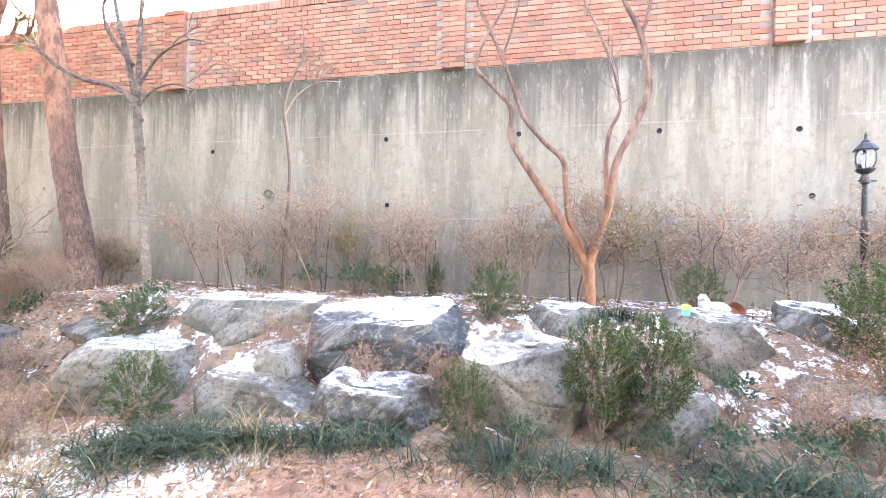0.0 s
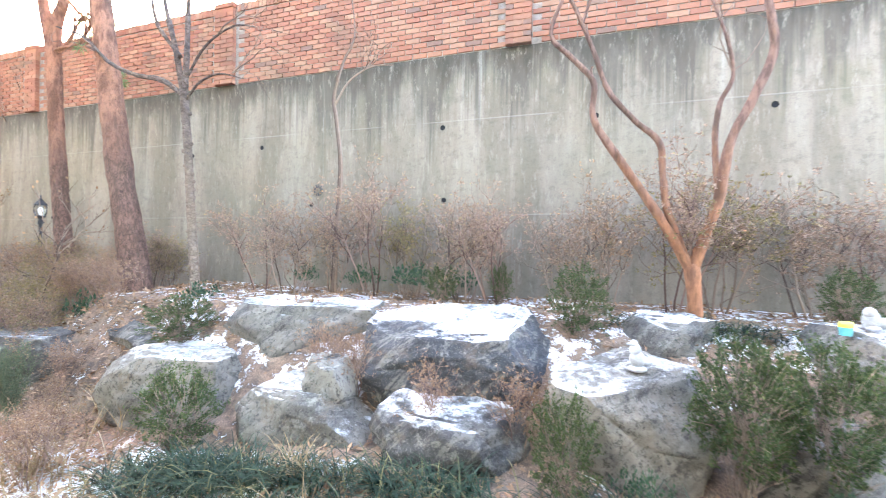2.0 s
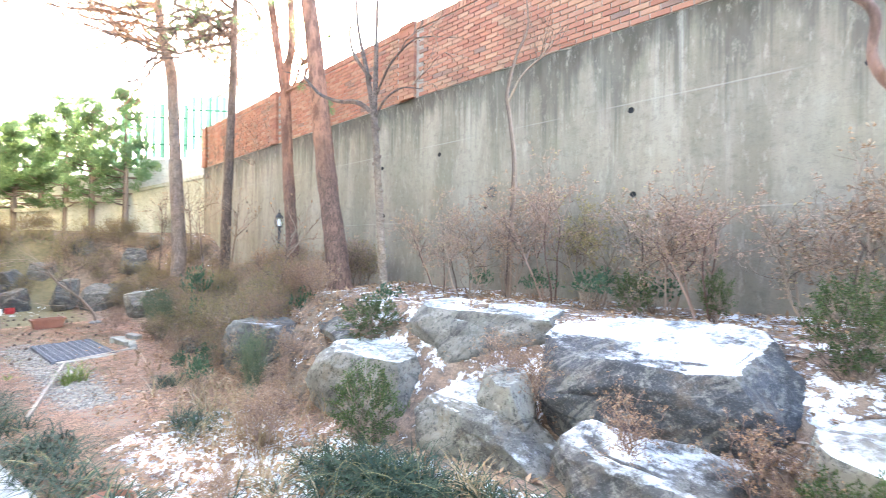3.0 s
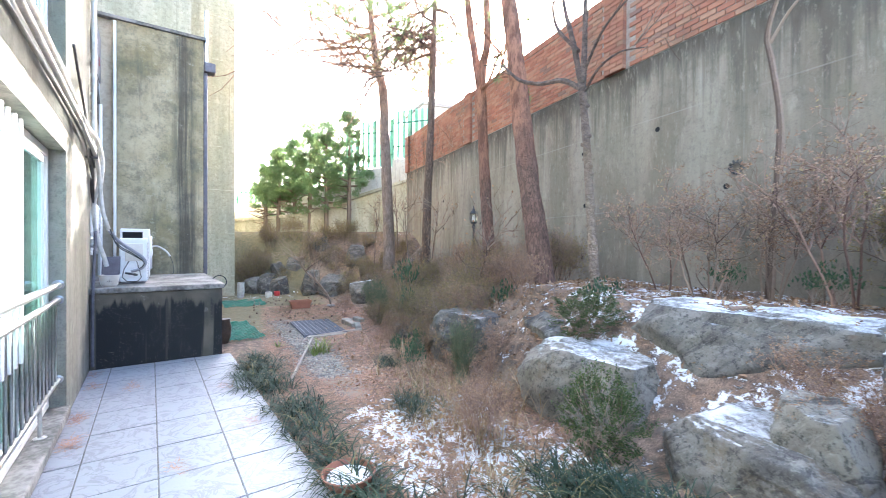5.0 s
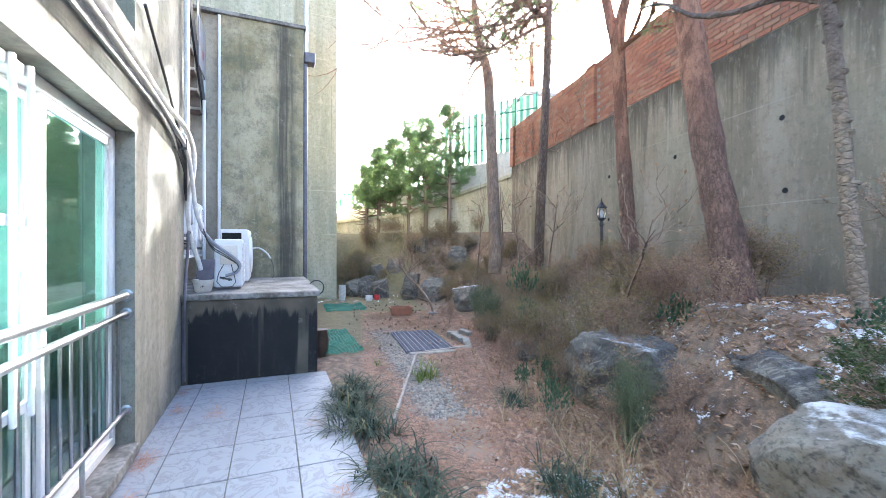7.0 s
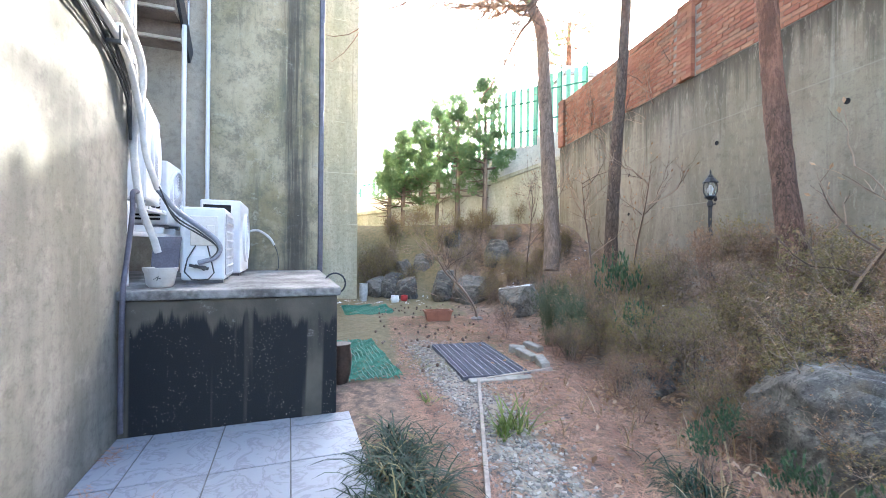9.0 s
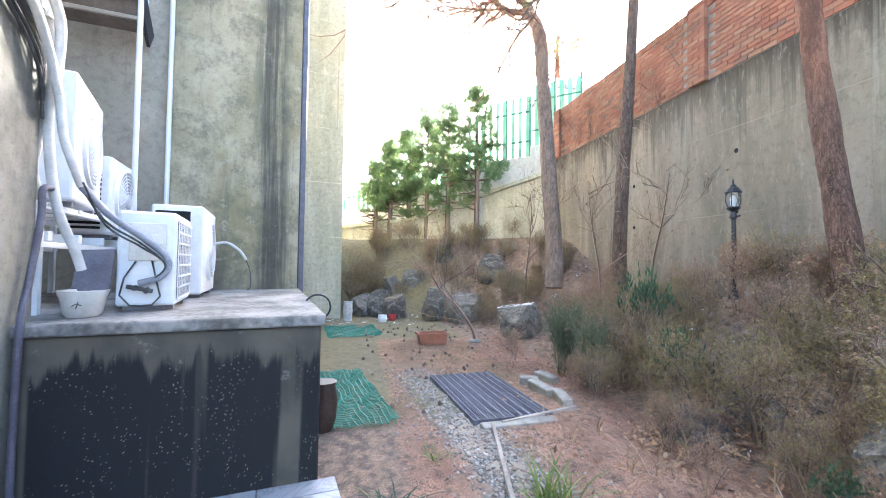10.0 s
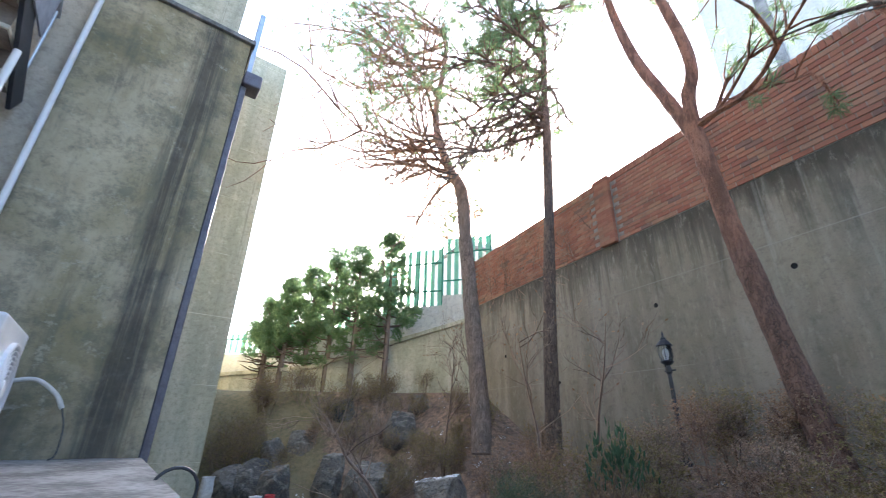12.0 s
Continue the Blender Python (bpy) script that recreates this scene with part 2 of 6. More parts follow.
def snow_rock(name, bare, dark=(0.11, 0.105, 0.098), pale=(0.20, 0.182, 0.152), bands=0.6):
    """Mottled grey stone with slanting veins, rust and lichen, and snow on its flat tops."""
    n = Nodes(name)
    r = n.random()
    co = n.scaled((1, 1, 1), n.math("MULTIPLY", r, 40), n.world())
    tilt = n.t.nodes.new("ShaderNodeMapping")
    n.put(tilt.inputs["Vector"], co)
    tilt.inputs["Rotation"].default_value = (0.5, 0.75, 0.3)
    vein = n.noise(1.0, 9, 0.72, n.scaled((1.6, 1.9, 8.0), None, tilt.outputs[0]), 1.1)
    cloud, grain = n.noise(1.7, 7, 0.62, co, 0.4), n.noise(90, 6, 0.8, co)
    tone = n.mix(n.ramp(r, 0.1, 0.9), dark, pale)
    c = n.mix(n.ramp(cloud, 0.36, 0.62), n.mix(0.6, tone, (0.03, 0.03, 0.033)), tone)
    c = n.mix(n.math("MULTIPLY", n.ramp(vein, 0.52, 0.60), bands), c, (0.26, 0.24, 0.21))
    c = n.mix(n.math("MULTIPLY", n.ramp(vein, 0.47, 0.36), 0.75), c, (0.032, 0.031, 0.03))
    c = n.mix(n.math("MULTIPLY", n.ramp(n.noise(3.1, 7, 0.7, co), 0.52, 0.66), 0.55), c, (0.17, 0.12, 0.072))
    c = n.mix(n.math("MULTIPLY", n.ramp(n.noise(9, 8, 0.8, co), 0.53, 0.62), 0.7), c, (0.27, 0.255, 0.22))
    c = n.mix(n.math("MULTIPLY", n.ramp(n.noise(26, 7, 0.82, co), 0.50, 0.60), 0.75), c, (0.035, 0.033, 0.03))
    c = n.mix(n.math("MULTIPLY", n.ramp(grain, 0.52, 0.64), 0.45), c, (0.31, 0.29, 0.26))
    lies = n.math("ADD", n.up(), n.math("MULTIPLY", n.math("SUBTRACT", n.noise(1.9, 8, 0.68, co), 0.5), 0.9))
    thinned = n.math("ADD", lies, n.math("MULTIPLY", n.math("SUBTRACT", n.noise(24, 8, 0.85, co), 0.5), 0.6))
    snow = n.ramp(thinned, 0.86 + bare, 1.06 + bare)
    c = n.mix(n.math("MULTIPLY", snow, 0.94), c, (0.80, 0.81, 0.83))
    h = n.math("ADD", n.math("ADD", n.math("MULTIPLY", vein, 0.9), n.math("MULTIPLY", grain, 0.4)), n.math("MULTIPLY", snow, 0.4))
    return n.done(c, 0.9, h, 0.8, 0.022)


def bark(name, low, crack, high, from_z, to_z, scale=30.0, stretch=0.36):
    """Plated bark; pines turn from grey plates to thin orange bark higher up."""
    n = Nodes(name)
    co = n.scaled((1, 1, stretch))
    wob = n.t.nodes.new("ShaderNodeVectorMath")
    wob.operation = "ADD"
    warp = n.t.nodes.new("ShaderNodeTexNoise")
    warp.inputs["Scale"].default_value, warp.inputs["Detail"].default_value = 11, 3
    n.put(warp.inputs["Vector"], n.co)
    shift = n.t.nodes.new("ShaderNodeVectorMath")
    shift.operation = "SCALE"
    n.put(shift.inputs[0], warp.outputs["Color"])
    shift.inputs["Scale"].default_value = 0.05
    n.put(wob.inputs[0], co)
    n.put(wob.inputs[1], shift.outputs[0])
    plates = n.cells(scale, "DISTANCE_TO_EDGE", wob.outputs[0])
    rough = n.noise(30, 6, 0.7, co)
    c = n.mix(n.ramp(n.math("ADD", plates, n.math("MULTIPLY", n.math("SUBTRACT", rough, 0.5), 0.14)), 0.0, 0.10), crack, low)
    c = n.mix(n.math("MULTIPLY", n.ramp(n.noise(14, 6, 0.7, co), 0.4, 0.65), 0.6), c, tuple(v * 1.5 for v in low))
    c = n.mix(n.math("MULTIPLY", n.ramp(rough, 0.42, 0.62), 0.6), c, crack)
    up = n.ramp(n.math("ADD", n.axis("Z"), n.math("MULTIPLY", n.noise(4, 5), 1.2)), from_z, to_z)
    flakes = n.mix(n.ramp(n.noise(9, 6, 0.7, co), 0.4, 0.62), high, tuple(v * 0.42 for v in high))
    flakes = n.mix(n.math("MULTIPLY", n.ramp(n.noise(26, 6, 0.75, co), 0.5, 0.62), 0.6), flakes, tuple(v * 0.3 for v in high))
    c = n.mix(up, c, flakes)
    h = n.math("ADD", n.math("MULTIPLY", n.ramp(plates, 0.0, 0.2), 1.0), n.math("MULTIPLY", rough, 0.5))
    return n.done(c, 0.9, h, 0.8, 0.015)


def ground_mat():
    """Pine litter, gravel, moss and thin snow, spread by the masks of the ground mesh."""
    n = Nodes("garden_ground")
    fine, mid = n.noise(75, 6, 0.75), n.noise(11, 6, 0.65)
    needles = n.noise(1.0, 4, 0.7, n.scaled((120, 35, 60)), 2.0)
    c = n.mix(n.ramp(needles, 0.38, 0.62), (0.12, 0.078, 0.054), (0.40, 0.265, 0.182))
    c = n.mix(n.math("MULTIPLY", n.ramp(mid, 0.40, 0.62), 0.85), c, (0.085, 0.064, 0.048))
    c = n.mix(n.math("MULTIPLY", n.ramp(n.noise(2.1, 7, 0.7), 0.5, 0.66), 0.5), c, (0.30, 0.235, 0.17))
    stones = n.mix(n.cells(42, out="Color"), (0.24, 0.225, 0.20), (0.42, 0.39, 0.34))
    stones = n.mix(n.ramp(n.cells(42), 0.25, 0.6), stones, (0.10, 0.095, 0.09))
    gravel = n.ramp(n.math("ADD", n.attribute("mask", "Green"), n.math("MULTIPLY", n.math("SUBTRACT", mid, 0.5), 0.9)), 0.40, 0.60)
    c = n.mix(gravel, c, n.mix(n.ramp(n.noise(3.2, 6, 0.7), 0.42, 0.56), stones, (0.33, 0.275, 0.21)))
    moss = n.ramp(n.math("ADD", n.attribute("mask", "Blue"), n.math("MULTIPLY", n.math("SUBTRACT", n.noise(6, 6), 0.5), 1.2)), 0.55, 0.75)
    c = n.mix(n.math("MULTIPLY", moss, 0.6), c, (0.14, 0.135, 0.055))
    lies = n.math("ADD", n.attribute("mask", "Red"), n.math("MULTIPLY", n.math("SUBTRACT", n.noise(5.5, 9, 0.78), 0.5), 2.8))
    snow = n.ramp(lies, 0.62, 0.70)
    c = n.mix(snow, c, (0.86, 0.87, 0.90))
    h = n.math("ADD", n.math("ADD", needles, n.math("MULTIPLY", fine, 0.5)), n.math("MULTIPLY", snow, 0.8))
    return n.done(c, 0.9, h, 0.7, 0.012)


def marble_tile():
    n = Nodes("pale_grey_paving_tile")
    co = n.scaled((1, 1, 1), n.math("MULTIPLY", n.random(), 30))
    vein = n.math("ABSOLUTE", n.math("SUBTRACT", n.noise(4.5, 7, 0.6, co, 1.6), 0.5))
    c = n.mix(n.ramp(vein, 0.0, 0.05), (0.21, 0.215, 0.235), (0.285, 0.295, 0.32))
    c = n.mix(n.math("MULTIPLY", n.ramp(n.noise(1.8, 6, 0.7), 0.5, 0.75), 0.5), c, (0.24, 0.225, 0.20))
    frost = n.ramp(n.noise(2.4, 8, 0.75), 0.56, 0.68)
    c = n.mix(n.math("MULTIPLY", frost, 0.25), c, (0.50, 0.51, 0.54))
    return n.done(c, 0.45, n.math("ADD", vein, n.noise(40, 4)), 0.25, 0.004)


def leafy(name, a, b, c3, rough=0.5, thin=0.0):
    n = Nodes(name)
    r = n.math("FRACT", n.math("ADD", n.island(), n.random()))
    c = n.mix(n.ramp(r, 0.1, 0.8), a, b)
    c = n.mix(n.ramp(r, 0.86, 0.98), c, c3)
    m = n.done(n.mix(n.math("MULTIPLY", n.noise(60), 0.4), c, a), rough)
    n.bsdf.inputs["Specular IOR Level"].default_value = 0.2
    if thin:
        t = n.t.nodes.new("ShaderNodeBsdfTranslucent")
        n.put(t.inputs["Color"], n.mix(0.5, c, tuple(min(1, v * 2.2) for v in b)))
        mix = n.t.nodes.new("ShaderNodeMixShader")
        mix.inputs[0].default_value = thin
        n.t.links.new(n.bsdf.outputs[0], mix.inputs[1])
        n.t.links.new(t.outputs[0], mix.inputs[2])
        n.t.links.new(mix.outputs[0], n.t.nodes["Material Output"].inputs["Surface"])
    return m


def twig_mat(name, dark, pale):
    """Thin bark whose tone goes from twig to twig."""
    n = Nodes(name)
    f = n.math("ADD", n.math("MULTIPLY", n.island(), 0.75), n.math("MULTIPLY", n.noise(35, 4, 0.7), 0.3))
    return n.done(n.mix(n.ramp(f, 0.1, 1.0), dark, pale), 0.85, n.noise(120, 4), 0.3, 0.002)


def glass_mat(name, tint, rough=0.02):
    n = Nodes(name)
    n.bsdf.inputs["Transmission Weight"].default_value = 1.0
    n.bsdf.inputs["IOR"].default_value = 1.45
    return n.done(tint, rough)


M_WALL = retaining()
M_HOUSE = concrete("house_render_concrete", (0.28, 0.27, 0.23), (0.165, 0.162, 0.135), (0.19, 0.19, 0.13), False, 3.0)
M_PIER = pier_render()
M_RECESS = concrete("grey_beige_render", (0.47, 0.42, 0.335), (0.38, 0.335, 0.265), (0.42, 0.37, 0.29), False, 1.5)
M_YELLOW = concrete("yellowed_render", (0.58, 0.535, 0.40), (0.38, 0.355, 0.25), (0.46, 0.42, 0.27), True, 2.5)
M_BEIGE = concrete("beige_render", (0.66, 0.59, 0.48), (0.55, 0.49, 0.40), (0.58, 0.51, 0.41), False, 1.5)
M_PLINTH = stained_block()
M_SLAB = plain("weathered_slab_concrete", (0.085, 0.08, 0.072), (0.30, 0.285, 0.265), 3, 0.8)
M_BRICK = bricks()
M_MORTAR = plain("grey_mortar", (0.20, 0.175, 0.15), (0.36, 0.33, 0.29), 9, 0.95, 0.5)
M_ROCK = snow_rock("grey_boulder_stone", 0.0)
M_ROCKBARE = snow_rock("swept_boulder_stone", 0.16, bands=0.9)
M_ROCKPALE = snow_rock("pale_granite_stone", 0.03, (0.235, 0.215, 0.178), (0.30, 0.27, 0.22))
M_ROCKBLUE = snow_rock("dark_slate_stone", -0.02, (0.055, 0.058, 0.065), (0.08, 0.082, 0.09))
M_PINE = bark("pine_bark", (0.185, 0.105, 0.076), (0.05, 0.03, 0.023), (0.40, 0.19, 0.118), 2.8, 4.3, 44.0, 0.30)
M_MYRTLE = bark("tan_peeling_bark", (0.36, 0.165, 0.085), (0.15, 0.075, 0.045), (0.24, 0.145, 0.11), 2.0, 3.6, 4, 0.25)
M_KNOT = bark("grey_knotted_bark", (0.25, 0.19, 0.14), (0.14, 0.105, 0.08), (0.16, 0.118, 0.095), 2.4, 4.0, 18, 1.4)
M_GROUND = ground_mat()
M_TILE = marble_tile()
M_GROUT = plain("grey_grout", (0.10, 0.095, 0.09), (0.18, 0.175, 0.17), 12, 0.95)
M_TWIG = twig_mat("dry_twig", (0.085, 0.056, 0.042), (0.36, 0.27, 0.205))
M_TWIGRED = twig_mat("reddish_twig", (0.085, 0.045, 0.034), (0.36, 0.24, 0.185))
M_DRYLEAF = leafy("dry_brown_leaf", (0.20, 0.115, 0.065), (0.46, 0.29, 0.175), (0.52, 0.42, 0.31), 0.7)
M_BUD = leafy("pinkish_tan_buds", (0.24, 0.155, 0.11), (0.42, 0.285, 0.205), (0.40, 0.32, 0.15), 0.7)
M_OLIVE = leafy("olive_bronze_leaf", (0.17, 0.145, 0.06), (0.32, 0.245, 0.11), (0.40, 0.25, 0.13), 0.6)
M_LEAF = leafy("evergreen_leaf", (0.028, 0.050, 0.020), (0.085, 0.12, 0.042), (0.17, 0.18, 0.065), 0.45, 0.3)
M_BROOM = leafy("grey_green_broom_stem", (0.075, 0.095, 0.055), (0.15, 0.175, 0.10), (0.24, 0.21, 0.12), 0.6)
M_BROAD = leafy("glossy_broad_leaf", (0.028, 0.060, 0.036), (0.068, 0.118, 0.066), (0.14, 0.18, 0.09), 0.35, 0.4)
M_NEEDLE = leafy("pine_needles", (0.075, 0.125, 0.06), (0.16, 0.215, 0.10), (0.28, 0.17, 0.08), 0.55, 0.6)
M_JUNIPER = leafy("juniper_foliage", (0.085, 0.145, 0.07), (0.165, 0.235, 0.112), (0.24, 0.26, 0.12), 0.6, 0.55)
M_GRASS = leafy("lilyturf_blade", (0.014, 0.030, 0.019), (0.042, 0.070, 0.040), (0.25, 0.21, 0.09), 0.6)
M_STRAW = leafy("dry_straw", (0.22, 0.15, 0.08), (0.40, 0.29, 0.16), (0.55, 0.46, 0.32), 0.8)
M_STEEL = plain("brushed_steel", (0.36, 0.365, 0.37), (0.50, 0.505, 0.51), 5, 0.32, 0.03, 1.0)
M_WHITE = plain("white_painted_metal", (0.74, 0.74, 0.74), (0.82, 0.82, 0.82), 5, 0.4, 0.05)
M_ACWHITE = plain("off_white_enamel", (0.66, 0.67, 0.68), (0.76, 0.77, 0.77), 3, 0.42, 0.05)
M_BLACK = plain("black_painted_iron", (0.012, 0.013, 0.017), (0.03, 0.032, 0.04), 9, 0.45, 0.2)
M_DARK = plain("dark_void", (0.004, 0.004, 0.005), (0.012, 0.012, 0.013), 9, 0.9)
M_HOSE = plain("white_pipe_wrap", (0.52, 0.50, 0.46), (0.68, 0.66, 0.61), 16, 0.65, 0.3)
M_CABLE = plain("black_cable", (0.03, 0.03, 0.03), (0.09, 0.09, 0.085), 9, 0.6)
M_PVC = plain("grey_conduit", (0.20, 0.21, 0.24), (0.32, 0.33, 0.37), 9, 0.5)
M_DOWN = plain("dark_mauve_pipe_paint", (0.075, 0.068, 0.085), (0.13, 0.12, 0.145), 9, 0.5)
M_VENT = plain("dusty_blue_grey_vent", (0.06, 0.068, 0.085), (0.12, 0.13, 0.155), 9, 0.6)
M_TERRA = plain("terracotta_plastic", (0.23, 0.085, 0.048), (0.33, 0.13, 0.075), 7, 0.6)
M_URN = plain("dark_brown_glaze", (0.035, 0.022, 0.016), (0.08, 0.05, 0.036), 6, 0.35)
M_WOOD = plain("weathered_plank", (0.24, 0.20, 0.165), (0.42, 0.36, 0.30), 5, 0.85, 0.4)
M_GREEN = plain("green_plastic_net", (0.02, 0.14, 0.085), (0.05, 0.24, 0.155), 8, 0.6)
M_IRON = plain("galvanised_grating", (0.17, 0.18, 0.21), (0.30, 0.31, 0.35), 9, 0.5, 0.2, 0.6)
M_GRATE = plain("dull_dark_steel", (0.085, 0.09, 0.11), (0.15, 0.155, 0.18), 9, 0.6, 0.2, 0.4)
M_KERB = plain("pale_kerb_concrete", (0.19, 0.175, 0.145), (0.34, 0.315, 0.27), 12, 0.9, 0.4)
M_SPROUT = leafy("young_yellow_green_blade", (0.10, 0.14, 0.04), (0.20, 0.25, 0.075), (0.40, 0.36, 0.14), 0.5, 0.3)
M_STATUE = plain("pale_carved_stone", (0.36, 0.36, 0.355), (0.58, 0.58, 0.57), 14, 0.75, 0.3)
M_CERAMIC = plain("cream_glazed_ceramic", (0.58, 0.54, 0.48), (0.68, 0.65, 0.60), 6, 0.3, 0.03)
M_CURTAIN = plain("pale_curtain", (0.62, 0.68, 0.66), (0.74, 0.78, 0.76), 3, 0.9)
M_GLASS = glass_mat("green_tinted_glass", (0.42, 0.78, 0.72))
M_CLEAR = glass_mat("clear_glass", (0.9, 0.93, 0.95))
def sheet_mat():
    """Thin green plastic sheet that lets light through."""
    n = Nodes("green_fence_sheet")
    t = n.t.nodes.new("ShaderNodeBsdfTranslucent")
    c = n.mix(n.noise(3), (0.16, 0.42, 0.33), (0.36, 0.55, 0.42))
    n.put(t.inputs["Color"], c)
    mix = n.t.nodes.new("ShaderNodeMixShader")
    mix.inputs[0].default_value = 0.5
    n.done(c, 0.4)
    n.t.links.new(n.bsdf.outputs[0], mix.inputs[1])
    n.t.links.new(t.outputs[0], mix.inputs[2])
    n.t.links.new(mix.outputs[0], n.t.nodes["Material Output"].inputs["Surface"])
    return n.mat


M_SHEET = sheet_mat()
M_CREAM = concrete("cream_wall_paint", (0.66, 0.63, 0.56), (0.52, 0.50, 0.44), (0.50, 0.46, 0.38), False, 2.0)
M_BROWN = plain("brown_primer_steel", (0.16, 0.12, 0.095), (0.25, 0.20, 0.165), 6, 0.7)
M_CREAMST = plain("cream_painted_steel", (0.48, 0.44, 0.36), (0.60, 0.56, 0.47), 6, 0.6)
M_YELP = plain("yellow_plastic", (0.66, 0.62, 0.10), (0.75, 0.70, 0.14), 7, 0.5)
M_CYAN = plain("turquoise_plastic", (0.12, 0.50, 0.52), (0.18, 0.58, 0.60), 7, 0.5)
M_RED = plain("red_plastic", (0.42, 0.03, 0.035), (0.55, 0.05, 0.05), 7, 0.5)


# ---- mesh helpers ----
class Mesh:
    """Vertices and faces gathered in lists, then made into one mesh."""

    def __init__(self):
        self.v, self.f = [], []

    def box(self, x0, x1, y0, y1, z0, z1, m=None):
        c = [Vector((x, y, z)) for z in (z0, z1) for x, y in ((x0, y0), (x1, y0), (x1, y1), (x0, y1))]
        if m is not None:
            c = [m @ p for p in c]
        k = len(self.v)
        self.v += [tuple(p) for p in c]
        self.f += [tuple(k + i for i in q) for q in ((3, 2, 1, 0), (4, 5, 6, 7), (0, 1, 5, 4), (1, 2, 6, 5), (2, 3, 7, 6), (3, 0, 4, 7))]
        return self

    def slab(self, x0, x1, y0, y1, z0, z1, b=0.01, m=None):
        """A box with chamfered edges all round."""
        bm = bmesh.new()
        bmesh.ops.create_cube(bm, size=1)
        bmesh.ops.scale(bm, vec=(x1 - x0, y1 - y0, z1 - z0), verts=bm.verts)
        bmesh.ops.translate(bm, vec=((x0 + x1) / 2, (y0 + y1) / 2, (z0 + z1) / 2), verts=bm.verts)
        bmesh.ops.bevel(bm, geom=bm.edges[:], offset=min(b, 0.45 * min(x1 - x0, y1 - y0, z1 - z0)), segments=2, profile=0.5, affect="EDGES")
        return self.take(bm, m)

    def take(self, bm, m=None):
        k = len(self.v)
        bm.verts.index_update()
        self.v += [tuple(m @ p.co) if m is not None else tuple(p.co) for p in bm.verts]
        self.f += [tuple(k + p.index for p in q.verts) for q in bm.faces]
        bm.free()
        return self

    def tube(self, pts, r, sides=6, caps=True):
        """A tube along points; r is one radius or one for each point."""
        pts = [Vector(p) for p in pts]
        rr = r if isinstance(r, (list, tuple)) else [r] * len(pts)
        k, ref = len(self.v), None
        for i, p in enumerate(pts):
            d = (pts[min(i + 1, len(pts) - 1)] - pts[max(i - 1, 0)]).normalized()
            if ref is None:
                ref = d.orthogonal().normalized()
            ref = (ref - d * ref.dot(d)).normalized()
            side = d.cross(ref)
            for j in range(sides):
                a = 2 * math.pi * j / sides
                self.v.append(tuple(p + (ref * math.cos(a) + side * math.sin(a)) * rr[i]))
        for i in range(len(pts) - 1):
            for j in range(sides):
                j2 = (j + 1) % sides
                self.f.append((k + i * sides + j, k + i * sides + j2, k + (i + 1) * sides + j2, k + (i + 1) * sides + j))
        if caps:
            self.f.append(tuple(k + j for j in reversed(range(sides))))
            self.f.append(tuple(k + (len(pts) - 1) * sides + j for j in range(sides)))
        return self

    def lathe(self, profile, sides=20, at=(0, 0, 0)):
        """A turned body from (radius, height) pairs."""
        k = len(self.v)
        for r, z in profile:
            for j in range(sides):
                a = 2 * math.pi * j / sides
                self.v.append((at[0] + r * math.cos(a), at[1] + r * math.sin(a), at[2] + z))
        for i in range(len(profile) - 1):
            for j in range(sides):
                j2 = (j + 1) % sides
                self.f.append((k + i * sides + j, k + i * sides + j2, k + (i + 1) * sides + j2, k + (i + 1) * sides + j))
        self.f.append(tuple(k + j for j in reversed(range(sides))))
        self.f.append(tuple(k + (len(profile) - 1) * sides + j for j in range(sides)))
        return self

    def leaf(self, p, d, up, length, width):
        """A small leaf, folded along its middle."""
        d = d.normalized()
        s = d.cross(up)
        s = s.normalized() if s.length > 1e-4 else d.orthogonal().normalized()
        n = s.cross(d)
        k = len(self.v)
        mid = p + d * length * 0.5
        self.v += [tuple(p), tuple(mid + s * width * 0.5 + n * width * 0.15), tuple(p + d * length), tuple(mid - s * width * 0.5 + n * width * 0.15)]
        self.f += [(k, k + 1, k + 2), (k, k + 2, k + 3)]

    def mesh(self, name, material, smooth=False):
        me = bpy.data.meshes.new(name)
        me.from_pydata(self.v, [], self.f)
        me.materials.append(material)
        if smooth:
            me.polygons.foreach_set("use_smooth", [True] * len(me.polygons))
            me.set_sharp_from_angle(angle=radians(38))
        me.update()
        return me


def thing(name, label, category, m=None, group="", mesh=None, kind=""):
    ob = new(name, mesh)
    ob.matrix_world = m if m is not None else Matrix()
    return tagged(ob, label, category, group, kind)


def part(name, mesh, material, parent, label="", smooth=False, m=None, kind=""):
    me = mesh.mesh(name, material, smooth) if isinstance(mesh, Mesh) else mesh
    ob = new(name, me)
    ob.parent = parent
    if m is not None:
        ob.matrix_basis = m
    return tagged(ob, label, kind=kind)


def solid(name, label, category, mesh, material, m=None, group="", kind="", smooth=False):
    return thing(name, label, category, m, group, mesh.mesh(name, material, smooth), kind)


def step(a, b, x):
    t = min(1.0, max(0.0, (x - a) / (b - a)))
    return t * t * (3 - 2 * t)


rng = random.Random(7)


def rand_dir(r=rng):
    while True:
        v = Vector((r.uniform(-1, 1), r.uniform(-1, 1), r.uniform(-1, 1)))
        if 0.05 < v.length < 1:
            return v.normalized()


HOUSE = pose(-6.95, -0.38, 0, 0, 0, 11)
WALL_Y, COPING, BRICK_TOP = 6.1, 3.95, 5.15

